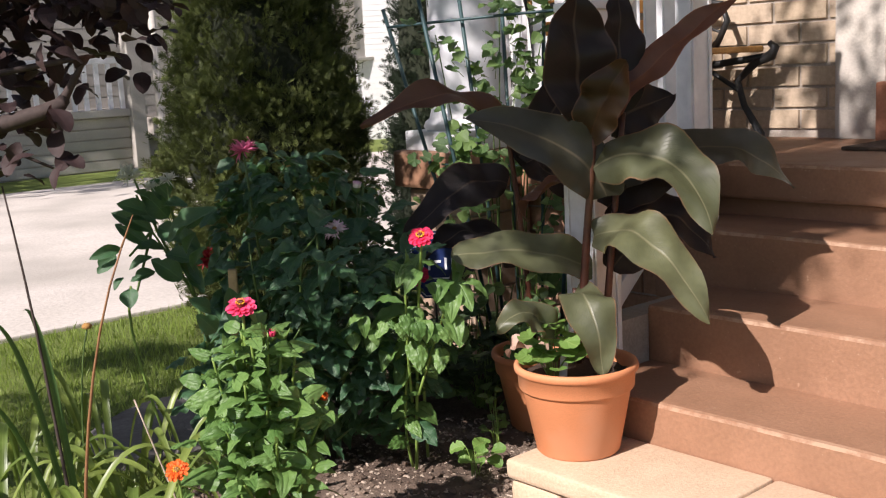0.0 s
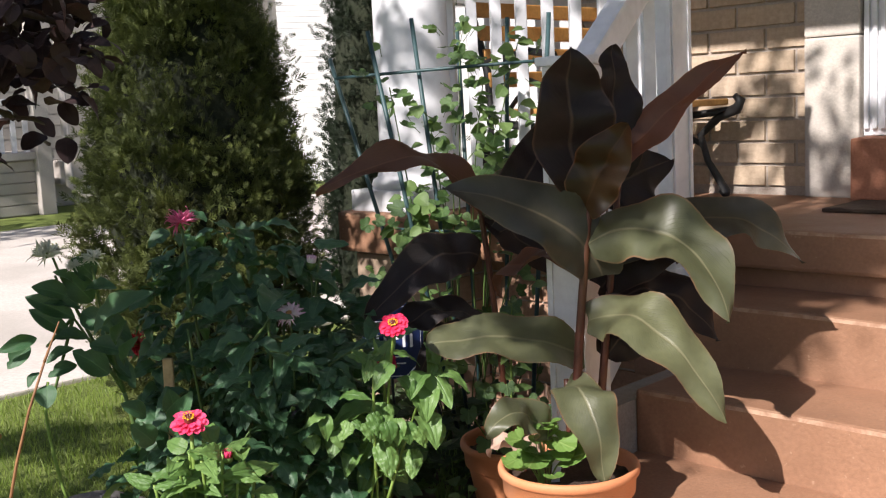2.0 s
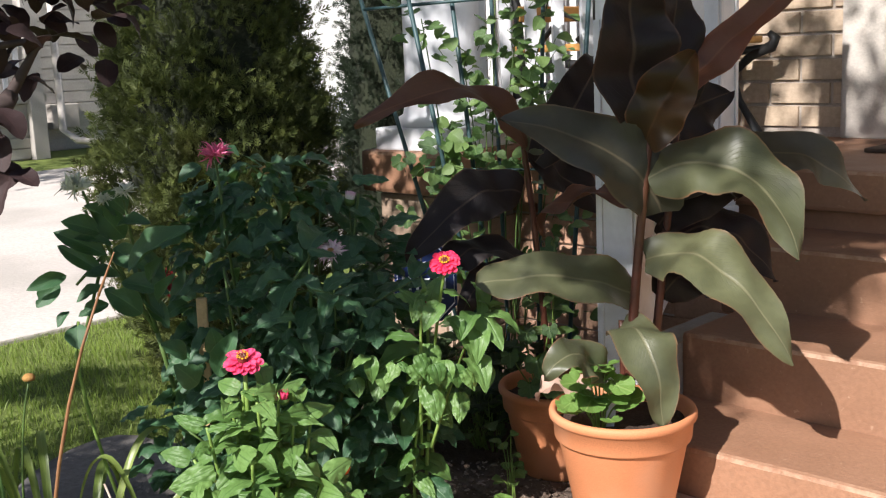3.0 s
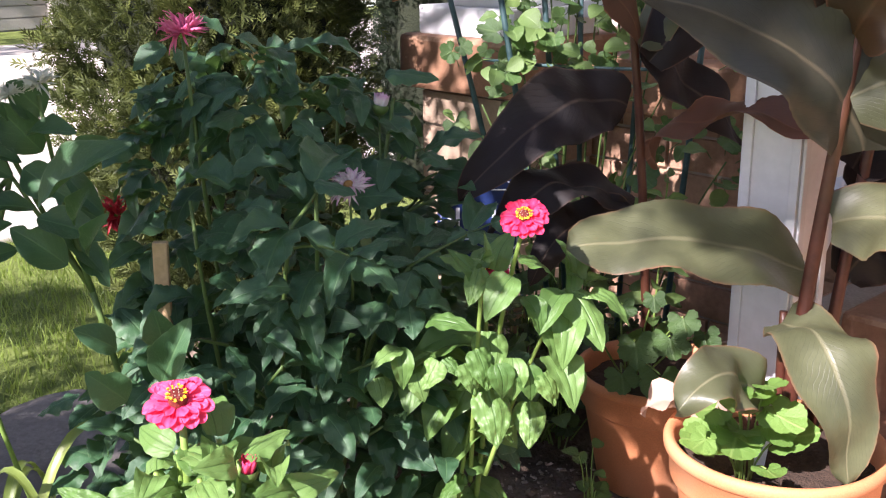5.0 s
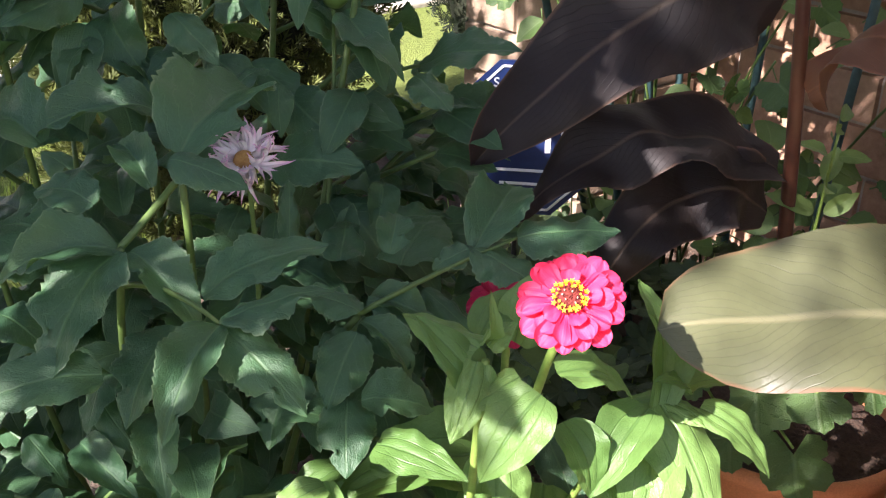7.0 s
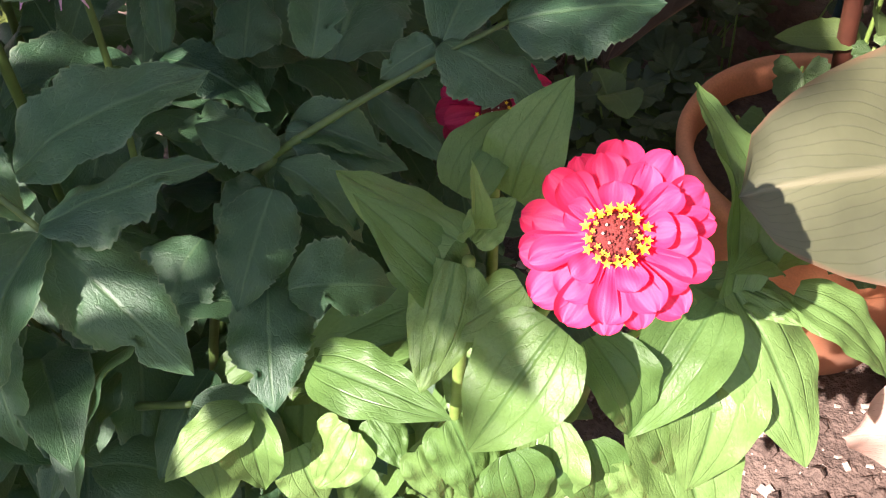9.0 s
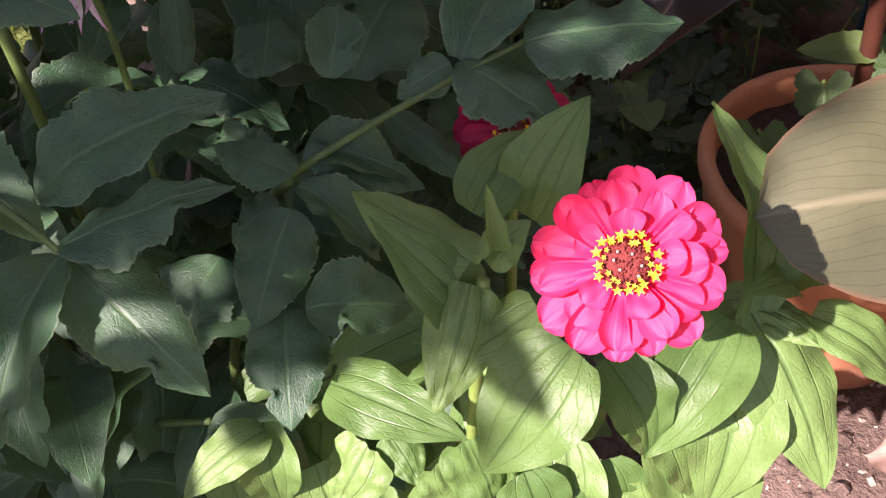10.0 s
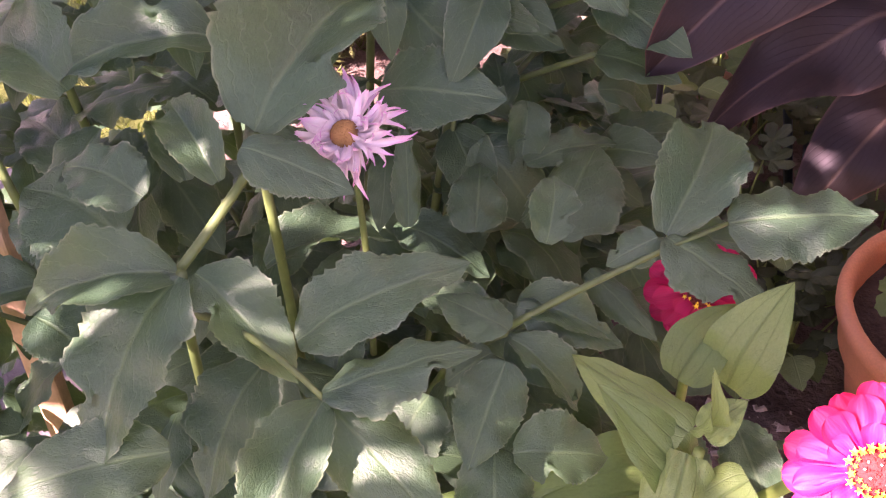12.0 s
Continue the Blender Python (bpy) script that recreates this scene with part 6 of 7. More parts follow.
part("shaft", bm, M_WOOD, stake, smooth=False)

# ---- flat stone at the edge of the bed ----
bm = bmesh.new()
ring = []
for k in range(22):
    a = 2 * math.pi * k / 22
    q = 1.0 + 0.16 * noise.noise(Vector((math.cos(a) * 1.5, math.sin(a) * 1.5, 9)))
    ring.append((-0.98 + 0.24 * q * math.cos(a), 3.42 + 0.34 * q * math.sin(a)))
low_ring = [bm.verts.new((x, y, -0.01)) for x, y in ring]
mid_ring = [bm.verts.new((x, y, 0.022)) for x, y in ring]
top_ring = [bm.verts.new((-0.98 + (x + 0.98) * 0.94, 3.42 + (y - 3.42) * 0.95, 0.030)) for x, y in ring]
for k in range(22):
    j = (k + 1) % 22
    bm.faces.new((low_ring[k], low_ring[j], mid_ring[j], mid_ring[k]))
    bm.faces.new((mid_ring[k], mid_ring[j], top_ring[j], top_ring[k]))
bm.faces.new(top_ring)
stone = thing("stepping_stone", (-0.98, 3.42, 0.0), "flat grey stepping stone at the edge of the bed", "stepping stone")
part("slab", bm, M_PAVE, stone, smooth=False)

# ---- dry flower stalk and strap-leaved daylily ----
reed = thing("dry_stalk", (-0.76, 2.0, 0.03), "dry orange-brown flower stalk", "stalk")
stem(reed, (-0.76, 2.0, 0.03), (-0.617, 2.0, 0.84), 0.0042, 0.0018, (-0.715, 2.0, 0.50), material=M_REED)
stem(reed, (-0.617, 2.0, 0.84), (-0.590, 2.0, 0.90), 0.0022, 0.001, material=M_REED)
reed = thing("dry_stalk", (-0.87, 2.3, 0.03), "thin dark flower stalk", "stalk")
stem(reed, (-0.87, 2.3, 0.03), (-0.95, 2.3, 0.94), 0.005, 0.002, (-0.905, 2.3, 0.53), material=M_TWIG)
reed = thing("dry_stalk", (-0.94, 2.6, 0.03), "slender green stalk with a brown seed head", "stalk")
stem(reed, (-0.955, 2.6, 0.03), (-0.907, 2.6, 0.553), 0.0028, 0.0018, (-0.94, 2.6, 0.36), material=M_DSTEM)
bm = bmesh.new()
lathe(bm, [(0.0, -0.006), (0.011, -0.003), (0.013, 0.003), (0.008, 0.009), (0.0, 0.011)], 12, Matrix.Translation((-0.907, 2.6, 0.557)))
part("seed_head", bm, M_BROWNDISC, reed, "brown dried seed head")
reed = thing("dry_stalk", (-0.55, 2.2, 0.03), "pale dry straw leaning among the leaves", "stalk")
stem(reed, (-0.55, 2.2, 0.04), (-0.685, 2.2, 0.485), 0.003, 0.0018, material=M_CHIP)


def strap(plant, base, tip, peak, width, material=None):
    """An arching strap leaf."""
    base, tip = Vector(base), Vector(tip)
    c = (base + tip) / 2 + Vector((0, 0, peak))
    bm = bmesh.new()
    uvl = bm.loops.layers.uv.new("UVMap")
    nl = 16
    rows, uvs = [], {}
    for i in range(nl + 1):
        v = i / nl
        p = base * (1 - v) ** 2 + c * 2 * v * (1 - v) + tip * v * v
        t = ((c - base) * (1 - v) + (tip - c) * v).normalized()
        s = t.cross(Vector((0.1, -0.2, 1))).normalized()
        n = s.cross(t)
        w = width * profile("strap", v)
        row = []
        for j, e in enumerate((-0.5, 0.0, 0.5)):
            vt = bm.verts.new(p + s * e * w + n * (abs(e) * w * 0.5))
            uvs[vt] = (j / 2, v)
            row.append(vt)
        rows.append(row)
    for a, b in zip(rows, rows[1:]):
        for j in range(2):
            f = bm.faces.new((a[j], a[j + 1], b[j + 1], b[j]))
            for lp in f.loops:
                lp[uvl].uv = uvs[lp.vert]
    part("leaf", bm, material or M_STRAP, plant)


r = random.Random(5)
for cx, cy, count, reach in ((-0.68, 1.95, 19, 0.54), (-0.52, 1.98, 8, 0.42), (-0.92, 2.15, 7, 0.46), (-0.82, 1.84, 8, 0.52), (-1.08, 2.55, 8, 0.36), (-1.05, 2.30, 8, 0.38), (-0.98, 2.88, 10, 0.30), (-0.78, 2.45, 10, 0.32), (-0.88, 2.75, 11, 0.30)):
    lily = thing("daylily", (cx, cy, 0.03), "daylily clump of arching yellow-green strap leaves", "daylily", "daylilies")
    for k in range(count):
        a = r.uniform(0, 6.3)
        ln = reach * r.uniform(0.72, 1.1)
        b = Vector((cx + 0.05 * math.cos(a), cy + 0.05 * math.sin(a), 0.03))
        t = b + Vector((math.cos(a) * ln, math.sin(a) * ln, r.uniform(-0.04, 0.12)))
        strap(lily, b, t, r.uniform(0.26, 0.60), r.uniform(0.020, 0.034))
for b, t, peak in (((-0.87, 2.30, 0.04), (-1.03, 2.26, 0.62), 0.46), ((-0.86, 2.31, 0.04), (-0.95, 2.33, 0.66), 0.36), ((-0.88, 2.30, 0.04), (-1.10, 2.22, 0.50), 0.34)):
    strap(lily, b, t, peak, 0.024, M_GERAN)

# ---- small green plants: in the pots and on the soil ----
def clump(name, base, top, count, size, leaves, label, category, seed, spread, lean=(0, 0)):
    ob = thing(name, base, label, category)
    r = random.Random(seed)
    b = Vector(base)
    for k in range(count):
        a = r.uniform(0, 6.3)
        q = r.random()
        p = b + Vector((math.cos(a) * spread * q + lean[0], math.sin(a) * spread * q + lean[1], r.uniform(0.25, 1.0) * (top - base[2])))
        stem(ob, b + Vector((0.01 * math.cos(a), 0.01 * math.sin(a), 0)), p, 0.0013, 0.001, (b + p) / 2 + Vector((0, 0, 0.01)), n=5)
        o = Vector((math.cos(a), math.sin(a) - 0.35, r.uniform(-0.5, 0.4))).normalized()
        ln = size * r.uniform(0.7, 1.15)
        piece("leaf", leaves[r.randrange(len(leaves))], leaf_pose(p, p + o * ln, ln * 0.85, (0, -0.45, 1), r.uniform(-0.3, 0.3)), ob)
    return ob


clump("potted_seedling", (0.235, 2.63, 0.355), 0.515, 24, 0.046, SEED, "bright green seedlings at the rim of the pot", "seedling", 3, 0.07)
ger = thing("geranium", (0.215, 3.18, 0.24), "green lobed leaves growing at the foot of the rear canna", "geranium")
for k, (tx, ty, tz, ln) in enumerate(((0.165, 3.12, 0.445, 0.055), (0.225, 3.13, 0.455, 0.050), (0.275, 3.11, 0.420, 0.060), (0.185, 3.09, 0.385, 0.080), (0.245, 3.08, 0.395, 0.075), (0.120, 3.12, 0.395, 0.060), (0.225, 3.06, 0.330, 0.085), (0.320, 3.12, 0.385, 0.060), (0.165, 3.10, 0.320, 0.070))):
    p = Vector((tx, ty, tz))
    stem(ger, (0.21, 3.19, 0.24), p, 0.0022, 0.0016, (0.2 * 0.5 + tx * 0.5, 3.17, 0.30 + 0.2 * (tz - 0.3)), n=7)
    piece("leaf", LOBED[k % 4], leaf_pose(p, p + Vector((0.25 * (tx - 0.2), -0.5, -0.45 - 0.3 * (k % 2))).normalized() * ln * 0.72, ln * 0.66, (-0.1 + 2.0 * (tx - 0.21), -0.5, 0.8), 0.2 * (k % 3 - 1)), ger)
# low chrysanthemum foliage in the shade behind the pots
for cx, cy, count, sp, seed in ((0.02, 3.50, 60, 0.15, 71), (-0.16, 3.66, 48, 0.14, 72), (0.10, 3.36, 46, 0.10, 73), (-0.24, 3.44, 40, 0.12, 74), (0.24, 3.52, 40, 0.12, 75), (0.06, 3.80, 60, 0.13, 76), (-0.14, 3.90, 50, 0.14, 77), (0.25, 3.74, 44, 0.12, 78)):
    mum = thing("chrysanthemum", (cx, cy, 0.05), "low chrysanthemum clump with small lobed dark leaves", "chrysanthemum", "chrysanthemums")
    r = random.Random(seed)
    for k in range(count):
        a, q = r.uniform(0, 6.3), math.sqrt(r.random()) * sp
        p = Vector((cx + q * math.cos(a), cy + q * math.sin(a), 0.08 + r.uniform(0.02, 0.26) * (1 - 0.4 * q / sp)))
        if k % 4 == 0:
            stem(mum, (cx + 0.3 * q * math.cos(a), cy + 0.3 * q * math.sin(a), 0.05), p, 0.0018, 0.0012, n=5)
        o = Vector((math.cos(a) + r.uniform(-0.4, 0.4), math.sin(a) + r.uniform(-0.5, 0.2), r.uniform(-0.3, 0.4))).normalized()
        ln = r.uniform(0.032, 0.055)
        piece("leaf", MUM[r.randrange(4)], leaf_pose(p, p + o * ln, ln * 0.85, (r.uniform(-0.3, 0.3), -0.4, 1.0), r.uniform(-0.4, 0.4)), mum)
clump("weed", (0.03, 2.78, 0.05), 0.16, 12, 0.05, ROUND, "low green weed on the soil", "weed", 6, 0.05)
clump("weed", (0.10, 3.02, 0.05), 0.22, 14, 0.035, VINE, "low green weed beside the pots", "weed", 8, 0.05)
clump("weed", (0.06, 3.38, 0.05), 0.26, 26, 0.065, VINE, "low leafy weed on the soil behind the pots", "weed", 9, 0.14)
clump("weed", (-0.08, 3.62, 0.05), 0.30, 26, 0.065, VINE, "low leafy weed on the soil below the climber", "weed", 10, 0.14)
shoot = thing("pot_weed", (0.24, 3.22, 0.25), "thin upright weed with narrow pale leaves", "weed")
leafy_shoot(shoot, ((0.24, 3.20, 0.25), (0.245, 3.19, 0.44), (0.253, 3.18, 0.66)), 10, 0.075, VINE, 12, width=0.36, start=0.3, droop=-0.1, toward=0.8, turn=0.6, lift=0.7, stem_r=0.0022)
tag = thing("plant_tag", (0.262, 2.66, 0.35), "white plastic plant tag in the pot", "plant tag")
bm = bmesh.new()
box(bm, -0.010, 0.010, -0.0008, 0.0008, 0.0, 0.115, 0.0006, Matrix.Translation((0.262, 2.655, 0.35)) @ Matrix.Rotation(0.12, 4, "Y"))
part("tag_blade", bm, M_SIGNW, tag, smooth=False)

# ---- plant support and climber before the porch ----
support = thing("plant_support", (0.1, 3.75, 0.03), "blue-green coated plant stakes with a cross wire", "plant support")
for a, b in (((-0.201, 3.9, 1.352), (0.13, 3.9, 0.03)), ((-0.079, 3.7, 1.420), (0.16, 3.7, 0.03)), ((0.057, 3.75, 1.456), (0.19, 3.75, 0.03)), ((0.221, 4.0, 1.456), (0.24, 3.95, 0.03)), ((0.438, 3.5, 1.437), (0.33, 3.5, 0.03)), ((0.36, 3.8, 1.45), (0.30, 3.78, 0.03))):
    stem(support, a, b, 0.0068, 0.0068, material=M_STAKE, name="stake", n=3)
stem(support, (-0.185, 3.88, 1.288), (0.44, 3.62, 1.307), 0.005, 0.005, (0.12, 3.70, 1.297), material=M_STAKE, name="cross_wire")
stem(support, (-0.02, 3.86, 0.80), (0.37, 3.62, 0.80), 0.004, 0.004, (0.14, 3.70, 0.80), material=M_STAKE, name="cross_wire")
climber = thing("climbing_plant", (0.2, 3.84, 0.04), "leafy climber tied to the plant stakes", "climber")
r = random.Random(44)
CLIMB = ((0.10, 3.75, 1.10, 0.075, 26), (0.27, 3.74, 1.26, 0.06, 22), (0.29, 3.75, 1.06, 0.08, 34), (0.16, 3.74, 1.00, 0.07, 30), (0.04, 3.74, 0.85, 0.065, 26), (0.36, 3.72, 0.97, 0.07, 24), (-0.02, 3.76, 1.25, 0.05, 10), (0.12, 3.70, 0.82, 0.07, 22), (0.24, 3.70, 0.82, 0.07, 18), (0.38, 3.66, 0.78, 0.08, 14), (0.20, 3.72, 1.38, 0.06, 16), (0.36, 3.70, 1.33, 0.05, 14), (-0.04, 3.68, 0.72, 0.06, 9), (0.30, 3.62, 0.60, 0.09, 12), (0.12, 3.70, 0.58, 0.08, 14), (0.36, 3.58, 0.42, 0.08, 20), (0.20, 3.62, 0.40, 0.09, 24), (0.46, 3.50, 0.62, 0.07, 12), (0.02, 3.74, 0.50, 0.08, 14))
for cx, cy, cz, sd, count in CLIMB:
    b = Vector((0.5 * cx + 0.10 + r.uniform(-0.08, 0.08), 3.86 + r.uniform(-0.05, 0.05), 0.04))
    c = Vector((cx, cy, cz))
    stem(climber, b, c, 0.0032, 0.0018, (b + c) / 2 + Vector((r.uniform(-0.05, 0.05), 0.02, 0.0)), material=M_DSTEM, n=8)
    for k in range(count):
        p = c + Vector((r.gauss(0, sd), r.gauss(0, sd * 0.6), r.gauss(0, sd)))
        a = r.uniform(-1.9, 1.9) - math.pi / 2
        o = Vector((math.cos(a), math.sin(a) * 0.8, r.uniform(-0.9, 0.35))).normalized()
        ln = r.uniform(0.030, 0.058)
        stem(climber, p + (c - p).normalized() * 0.028 - Vector((0, -0.01, 0.012)), p, 0.0012, 0.0009, material=M_DSTEM, n=4)
        piece("leaf", VINE[r.randrange(4)] if k % 3 else LOBED[r.randrange(4)], leaf_pose(p, p + o * ln, ln * r.uniform(0.66, 0.95), (r.uniform(-0.7, 0.7), -0.7, r.uniform(0.2, 1.0)), r.uniform(-0.6, 0.6)), climber)

# ---- blue yard sign ----
sign = thing("yard_sign", (-0.06, 3.575, 0.03), "small blue octagonal yard sign with white marks on a metal stake", "sign")
SM = Matrix.Translation((-0.056, 3.555, 0.495)) @ Matrix.Rotation(radians(-5), 4, "Z") @ Matrix.Rotation(radians(-6), 4, "X")


def octagon(w, h, cut, y):
    return [(-w + cut, y, -h), (w - cut, y, -h), (w, y, -h + cut), (w, y, h - cut), (w - cut, y, h), (-w + cut, y, h), (-w, y, h - cut), (-w, y, -h + cut)]


bm = bmesh.new()
front_ring = [bm.verts.new(SM @ Vector(p)) for p in octagon(0.090, 0.112, 0.048, -0.003)]
back_ring = [bm.verts.new(SM @ Vector(p)) for p in octagon(0.090, 0.112, 0.048, 0.003)]
bm.faces.new(front_ring)
bm.faces.new(back_ring[::-1])
for k in range(8):
    bm.faces.new((front_ring[k - 1], back_ring[k - 1], back_ring[k], front_ring[k]))
bmesh.ops.recalc_face_normals(bm, faces=bm.faces)
board = part("board", bm, M_SIGN, sign, smooth=False)
line = octagon(0.082, 0.104, 0.045, -0.0042)
for k in range(8):
    bm = bmesh.new()
    bar(bm, SM @ Vector(line[k - 1]), SM @ Vector(line[k]), 0.0012, 0.0032, 0.0)
    part("outline_bar", bm, M_SIGNW, sign, smooth=False)
for x0, x1, z0, z1 in ((-0.078, 0.078, 0.060, 0.0625), (-0.068, -0.060, -0.018, 0.022), (-0.050, -0.042, -0.018, 0.022), (-0.028, -0.020, -0.018, 0.022), (-0.006, 0.016, 0.006, 0.014), (0.028, 0.036, -0.018, 0.022), (0.050, 0.058, -0.018, 0.022), (-0.050, 0.050, -0.048, -0.044), (-0.035, 0.035, -0.068, -0.064)):
    bm = bmesh.new()
    box(bm, x0, x1, -0.0050, -0.0038, z0, z1, 0.0, SM)
    part("white_bar", bm, M_SIGNW, sign, smooth=False)
text = bpy.data.curves.new("lettering", "FONT")
text.body = "Se"
text.size = 0.019
text.extrude = 0.0004
writing = bpy.data.objects.new("lettering", text)
me = bpy.data.meshes.new_from_object(writing)
bpy.data.objects.remove(writing)
me.materials.append(M_SIGNW)
piece("lettering", me, SM @ Matrix.Translation((-0.050, -0.0044, 0.074)) @ Matrix.Rotation(radians(90), 4, "X"), sign, "white letters")
stem(sign, (-0.062, 3.580, 0.03), (-0.066, 3.562, 0.57), 0.004, 0.004, material=M_IRON, name="metal_stake", n=3)

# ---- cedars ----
# near-black stand-in for the shade inside the crowns
M_CORE_SHADE = rough_mat("cedar_core_shade", (0.012, 0.016, 0.008), (0.022, 0.028, 0.012), 30.0, 0.95, 120, 0.8, 0.01)


def cedar_mat(name, dark, mid, light):
    """Scale-like foliage with light painted in: dull shaded tufts, yellow-green sunlit ones, lighter tips."""
    n = Nodes(name)
    uv = n.node("ShaderNodeUVMap").outputs[0]
    sep = n.node("ShaderNodeSeparateXYZ")
    n.link(uv, sep.inputs[0])
    isl = n.node("ShaderNodeNewGeometry").outputs["Random Per Island"]
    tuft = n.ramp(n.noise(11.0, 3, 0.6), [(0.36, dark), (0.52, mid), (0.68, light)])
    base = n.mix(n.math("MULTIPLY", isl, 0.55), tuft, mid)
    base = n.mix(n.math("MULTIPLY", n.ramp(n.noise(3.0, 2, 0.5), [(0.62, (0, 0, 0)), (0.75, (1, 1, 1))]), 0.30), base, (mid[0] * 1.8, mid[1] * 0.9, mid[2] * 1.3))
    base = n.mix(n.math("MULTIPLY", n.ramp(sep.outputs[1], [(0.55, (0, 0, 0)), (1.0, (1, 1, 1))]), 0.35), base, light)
    n.color(base)
    n.set(0.6, spec=0.3)
    tr = n.node("ShaderNodeBsdfTranslucent")
    n.link(n.mix(0.4, base, light), tr.inputs["Color"])
    mx = n.node("ShaderNodeMixShader")
    mx.inputs[0].default_value = 0.25
    n.link(n.bsdf.outputs[0], mx.inputs[1])
    n.link(tr.outputs[0], mx.inputs[2])
    n.link(mx.outputs[0], n.out.inputs[0])
    return n.mat


FINGERS = ((0.0, 0.0, 1.0), (0.10, 0.75, 0.42), (0.10, -0.75, 0.42), (0.30, 0.65, 0.42), (0.30, -0.65, 0.42), (0.52, 0.55, 0.36), (0.52, -0.55, 0.36))


def cedar(name, cx, cy, height, radius, belly, tufts, sprays, material, seed, label, spray=0.055, heart=0.60):
    """A cedar of many upright tufts, each a handful of flat sprays with side fingers."""
    ob = thing(name, (cx, cy, 0), label, "cedar", "cedars")
    bm = bmesh.new()
    tube(bm, [(cx, cy, 0), (cx + 0.01, cy, height * 0.4), (cx, cy, height * 0.9)], [0.05, 0.035, 0.012], 10)
    part("trunk", bm, M_BARK, ob)
    r = np.random.RandomState(seed)
    verts, faces, uvs = [], [], []
    for k in range(tufts):
        h = r.beta(1.15, 1.45)
        a = r.uniform(0, 2 * math.pi)
        prof = min(1.0, (h + 0.06) / belly) ** 0.5 * max(0.0, 1 - max(0.0, (h - belly) / (1.02 - belly)) ** 1.5)
        rad = radius * prof * (1.04 - 0.34 * r.beta(1.1, 1.6))
        p = Vector((cx + rad * math.cos(a), cy + rad * math.sin(a), 0.06 + h * height))
        out = Vector((math.cos(a), math.sin(a), r.uniform(0.5, 1.5))).normalized()
        size = r.uniform(0.65, 1.3)
        for q in range(sprays):
            d0 = (out + Vector(r.normal(0, 0.55, 3))).normalized()
            b = p + Vector(r.normal(0, 0.026, 3)) * size + d0 * r.uniform(-0.02, 0.03)
            side = (Vector((0, 0, 1)) + Vector(r.normal(0, 0.7, 3)))
            side = (side - d0 * side.dot(d0)).normalized()
            flat = d0.cross(side)
            L = spray * size * r.uniform(0.65, 1.3)
            for off, ang, ln in FINGERS:
                d = d0 * math.cos(ang) + side * math.sin(ang)
                w = d.cross(flat) * (L * 0.05)
                b0 = b + d0 * (L * off)
                m = b0 + d * (L * ln * 0.6)
                i = len(verts)
                verts += [b0, m + w, b0 + d * (L * ln) + flat * (L * 0.05), m - w]
                faces.append((i, i + 1, i + 2, i + 3))
                uvs += [(0.5, 0), (1, 0.6), (0.5, 1), (0, 0.6)]
    me = bpy.data.meshes.new("crown")
    me.from_pydata(verts, [], faces)
    uvl = me.uv_layers.new(name="UVMap")
    uvl.data.foreach_set("uv", np.array(uvs, dtype=np.float32).ravel())
    me.materials.append(material)
    crown = new("crown", me)
    crown.parent = ob
    crown.matrix_basis = WORLD[ob].inverted()
    tagged(crown, kind="stuff")
    # near-black shell that closes the core, painting the shade between the sprays
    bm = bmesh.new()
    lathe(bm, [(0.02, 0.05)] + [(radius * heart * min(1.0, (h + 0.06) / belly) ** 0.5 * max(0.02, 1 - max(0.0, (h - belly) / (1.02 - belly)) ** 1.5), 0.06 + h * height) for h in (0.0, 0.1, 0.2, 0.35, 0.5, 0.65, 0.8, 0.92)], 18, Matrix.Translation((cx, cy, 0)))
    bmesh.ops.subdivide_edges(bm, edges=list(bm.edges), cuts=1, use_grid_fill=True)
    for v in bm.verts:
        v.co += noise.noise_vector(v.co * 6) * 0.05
    part("core", bm, M_CORE_SHADE, ob)
    return ob


# dark to light greens carry the painted shade and sun on the tufts
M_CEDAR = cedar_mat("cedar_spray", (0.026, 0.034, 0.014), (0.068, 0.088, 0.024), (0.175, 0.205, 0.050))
# shade on the slim cedar is put into these darker greens
M_CEDAR_SHADED = cedar_mat("shaded_cedar_spray", (0.009, 0.016, 0.008), (0.015, 0.025, 0.012), (0.026, 0.040, 0.018))
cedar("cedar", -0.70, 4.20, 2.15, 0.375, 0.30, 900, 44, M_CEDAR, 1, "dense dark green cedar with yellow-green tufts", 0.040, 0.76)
cedar("cedar", 0.02, 5.55, 3.2, 0.285, 0.14, 900, 34, M_CEDAR_SHADED, 2, "slim cedar beside the porch, its shade put into dark colours", 0.040, 0.95)

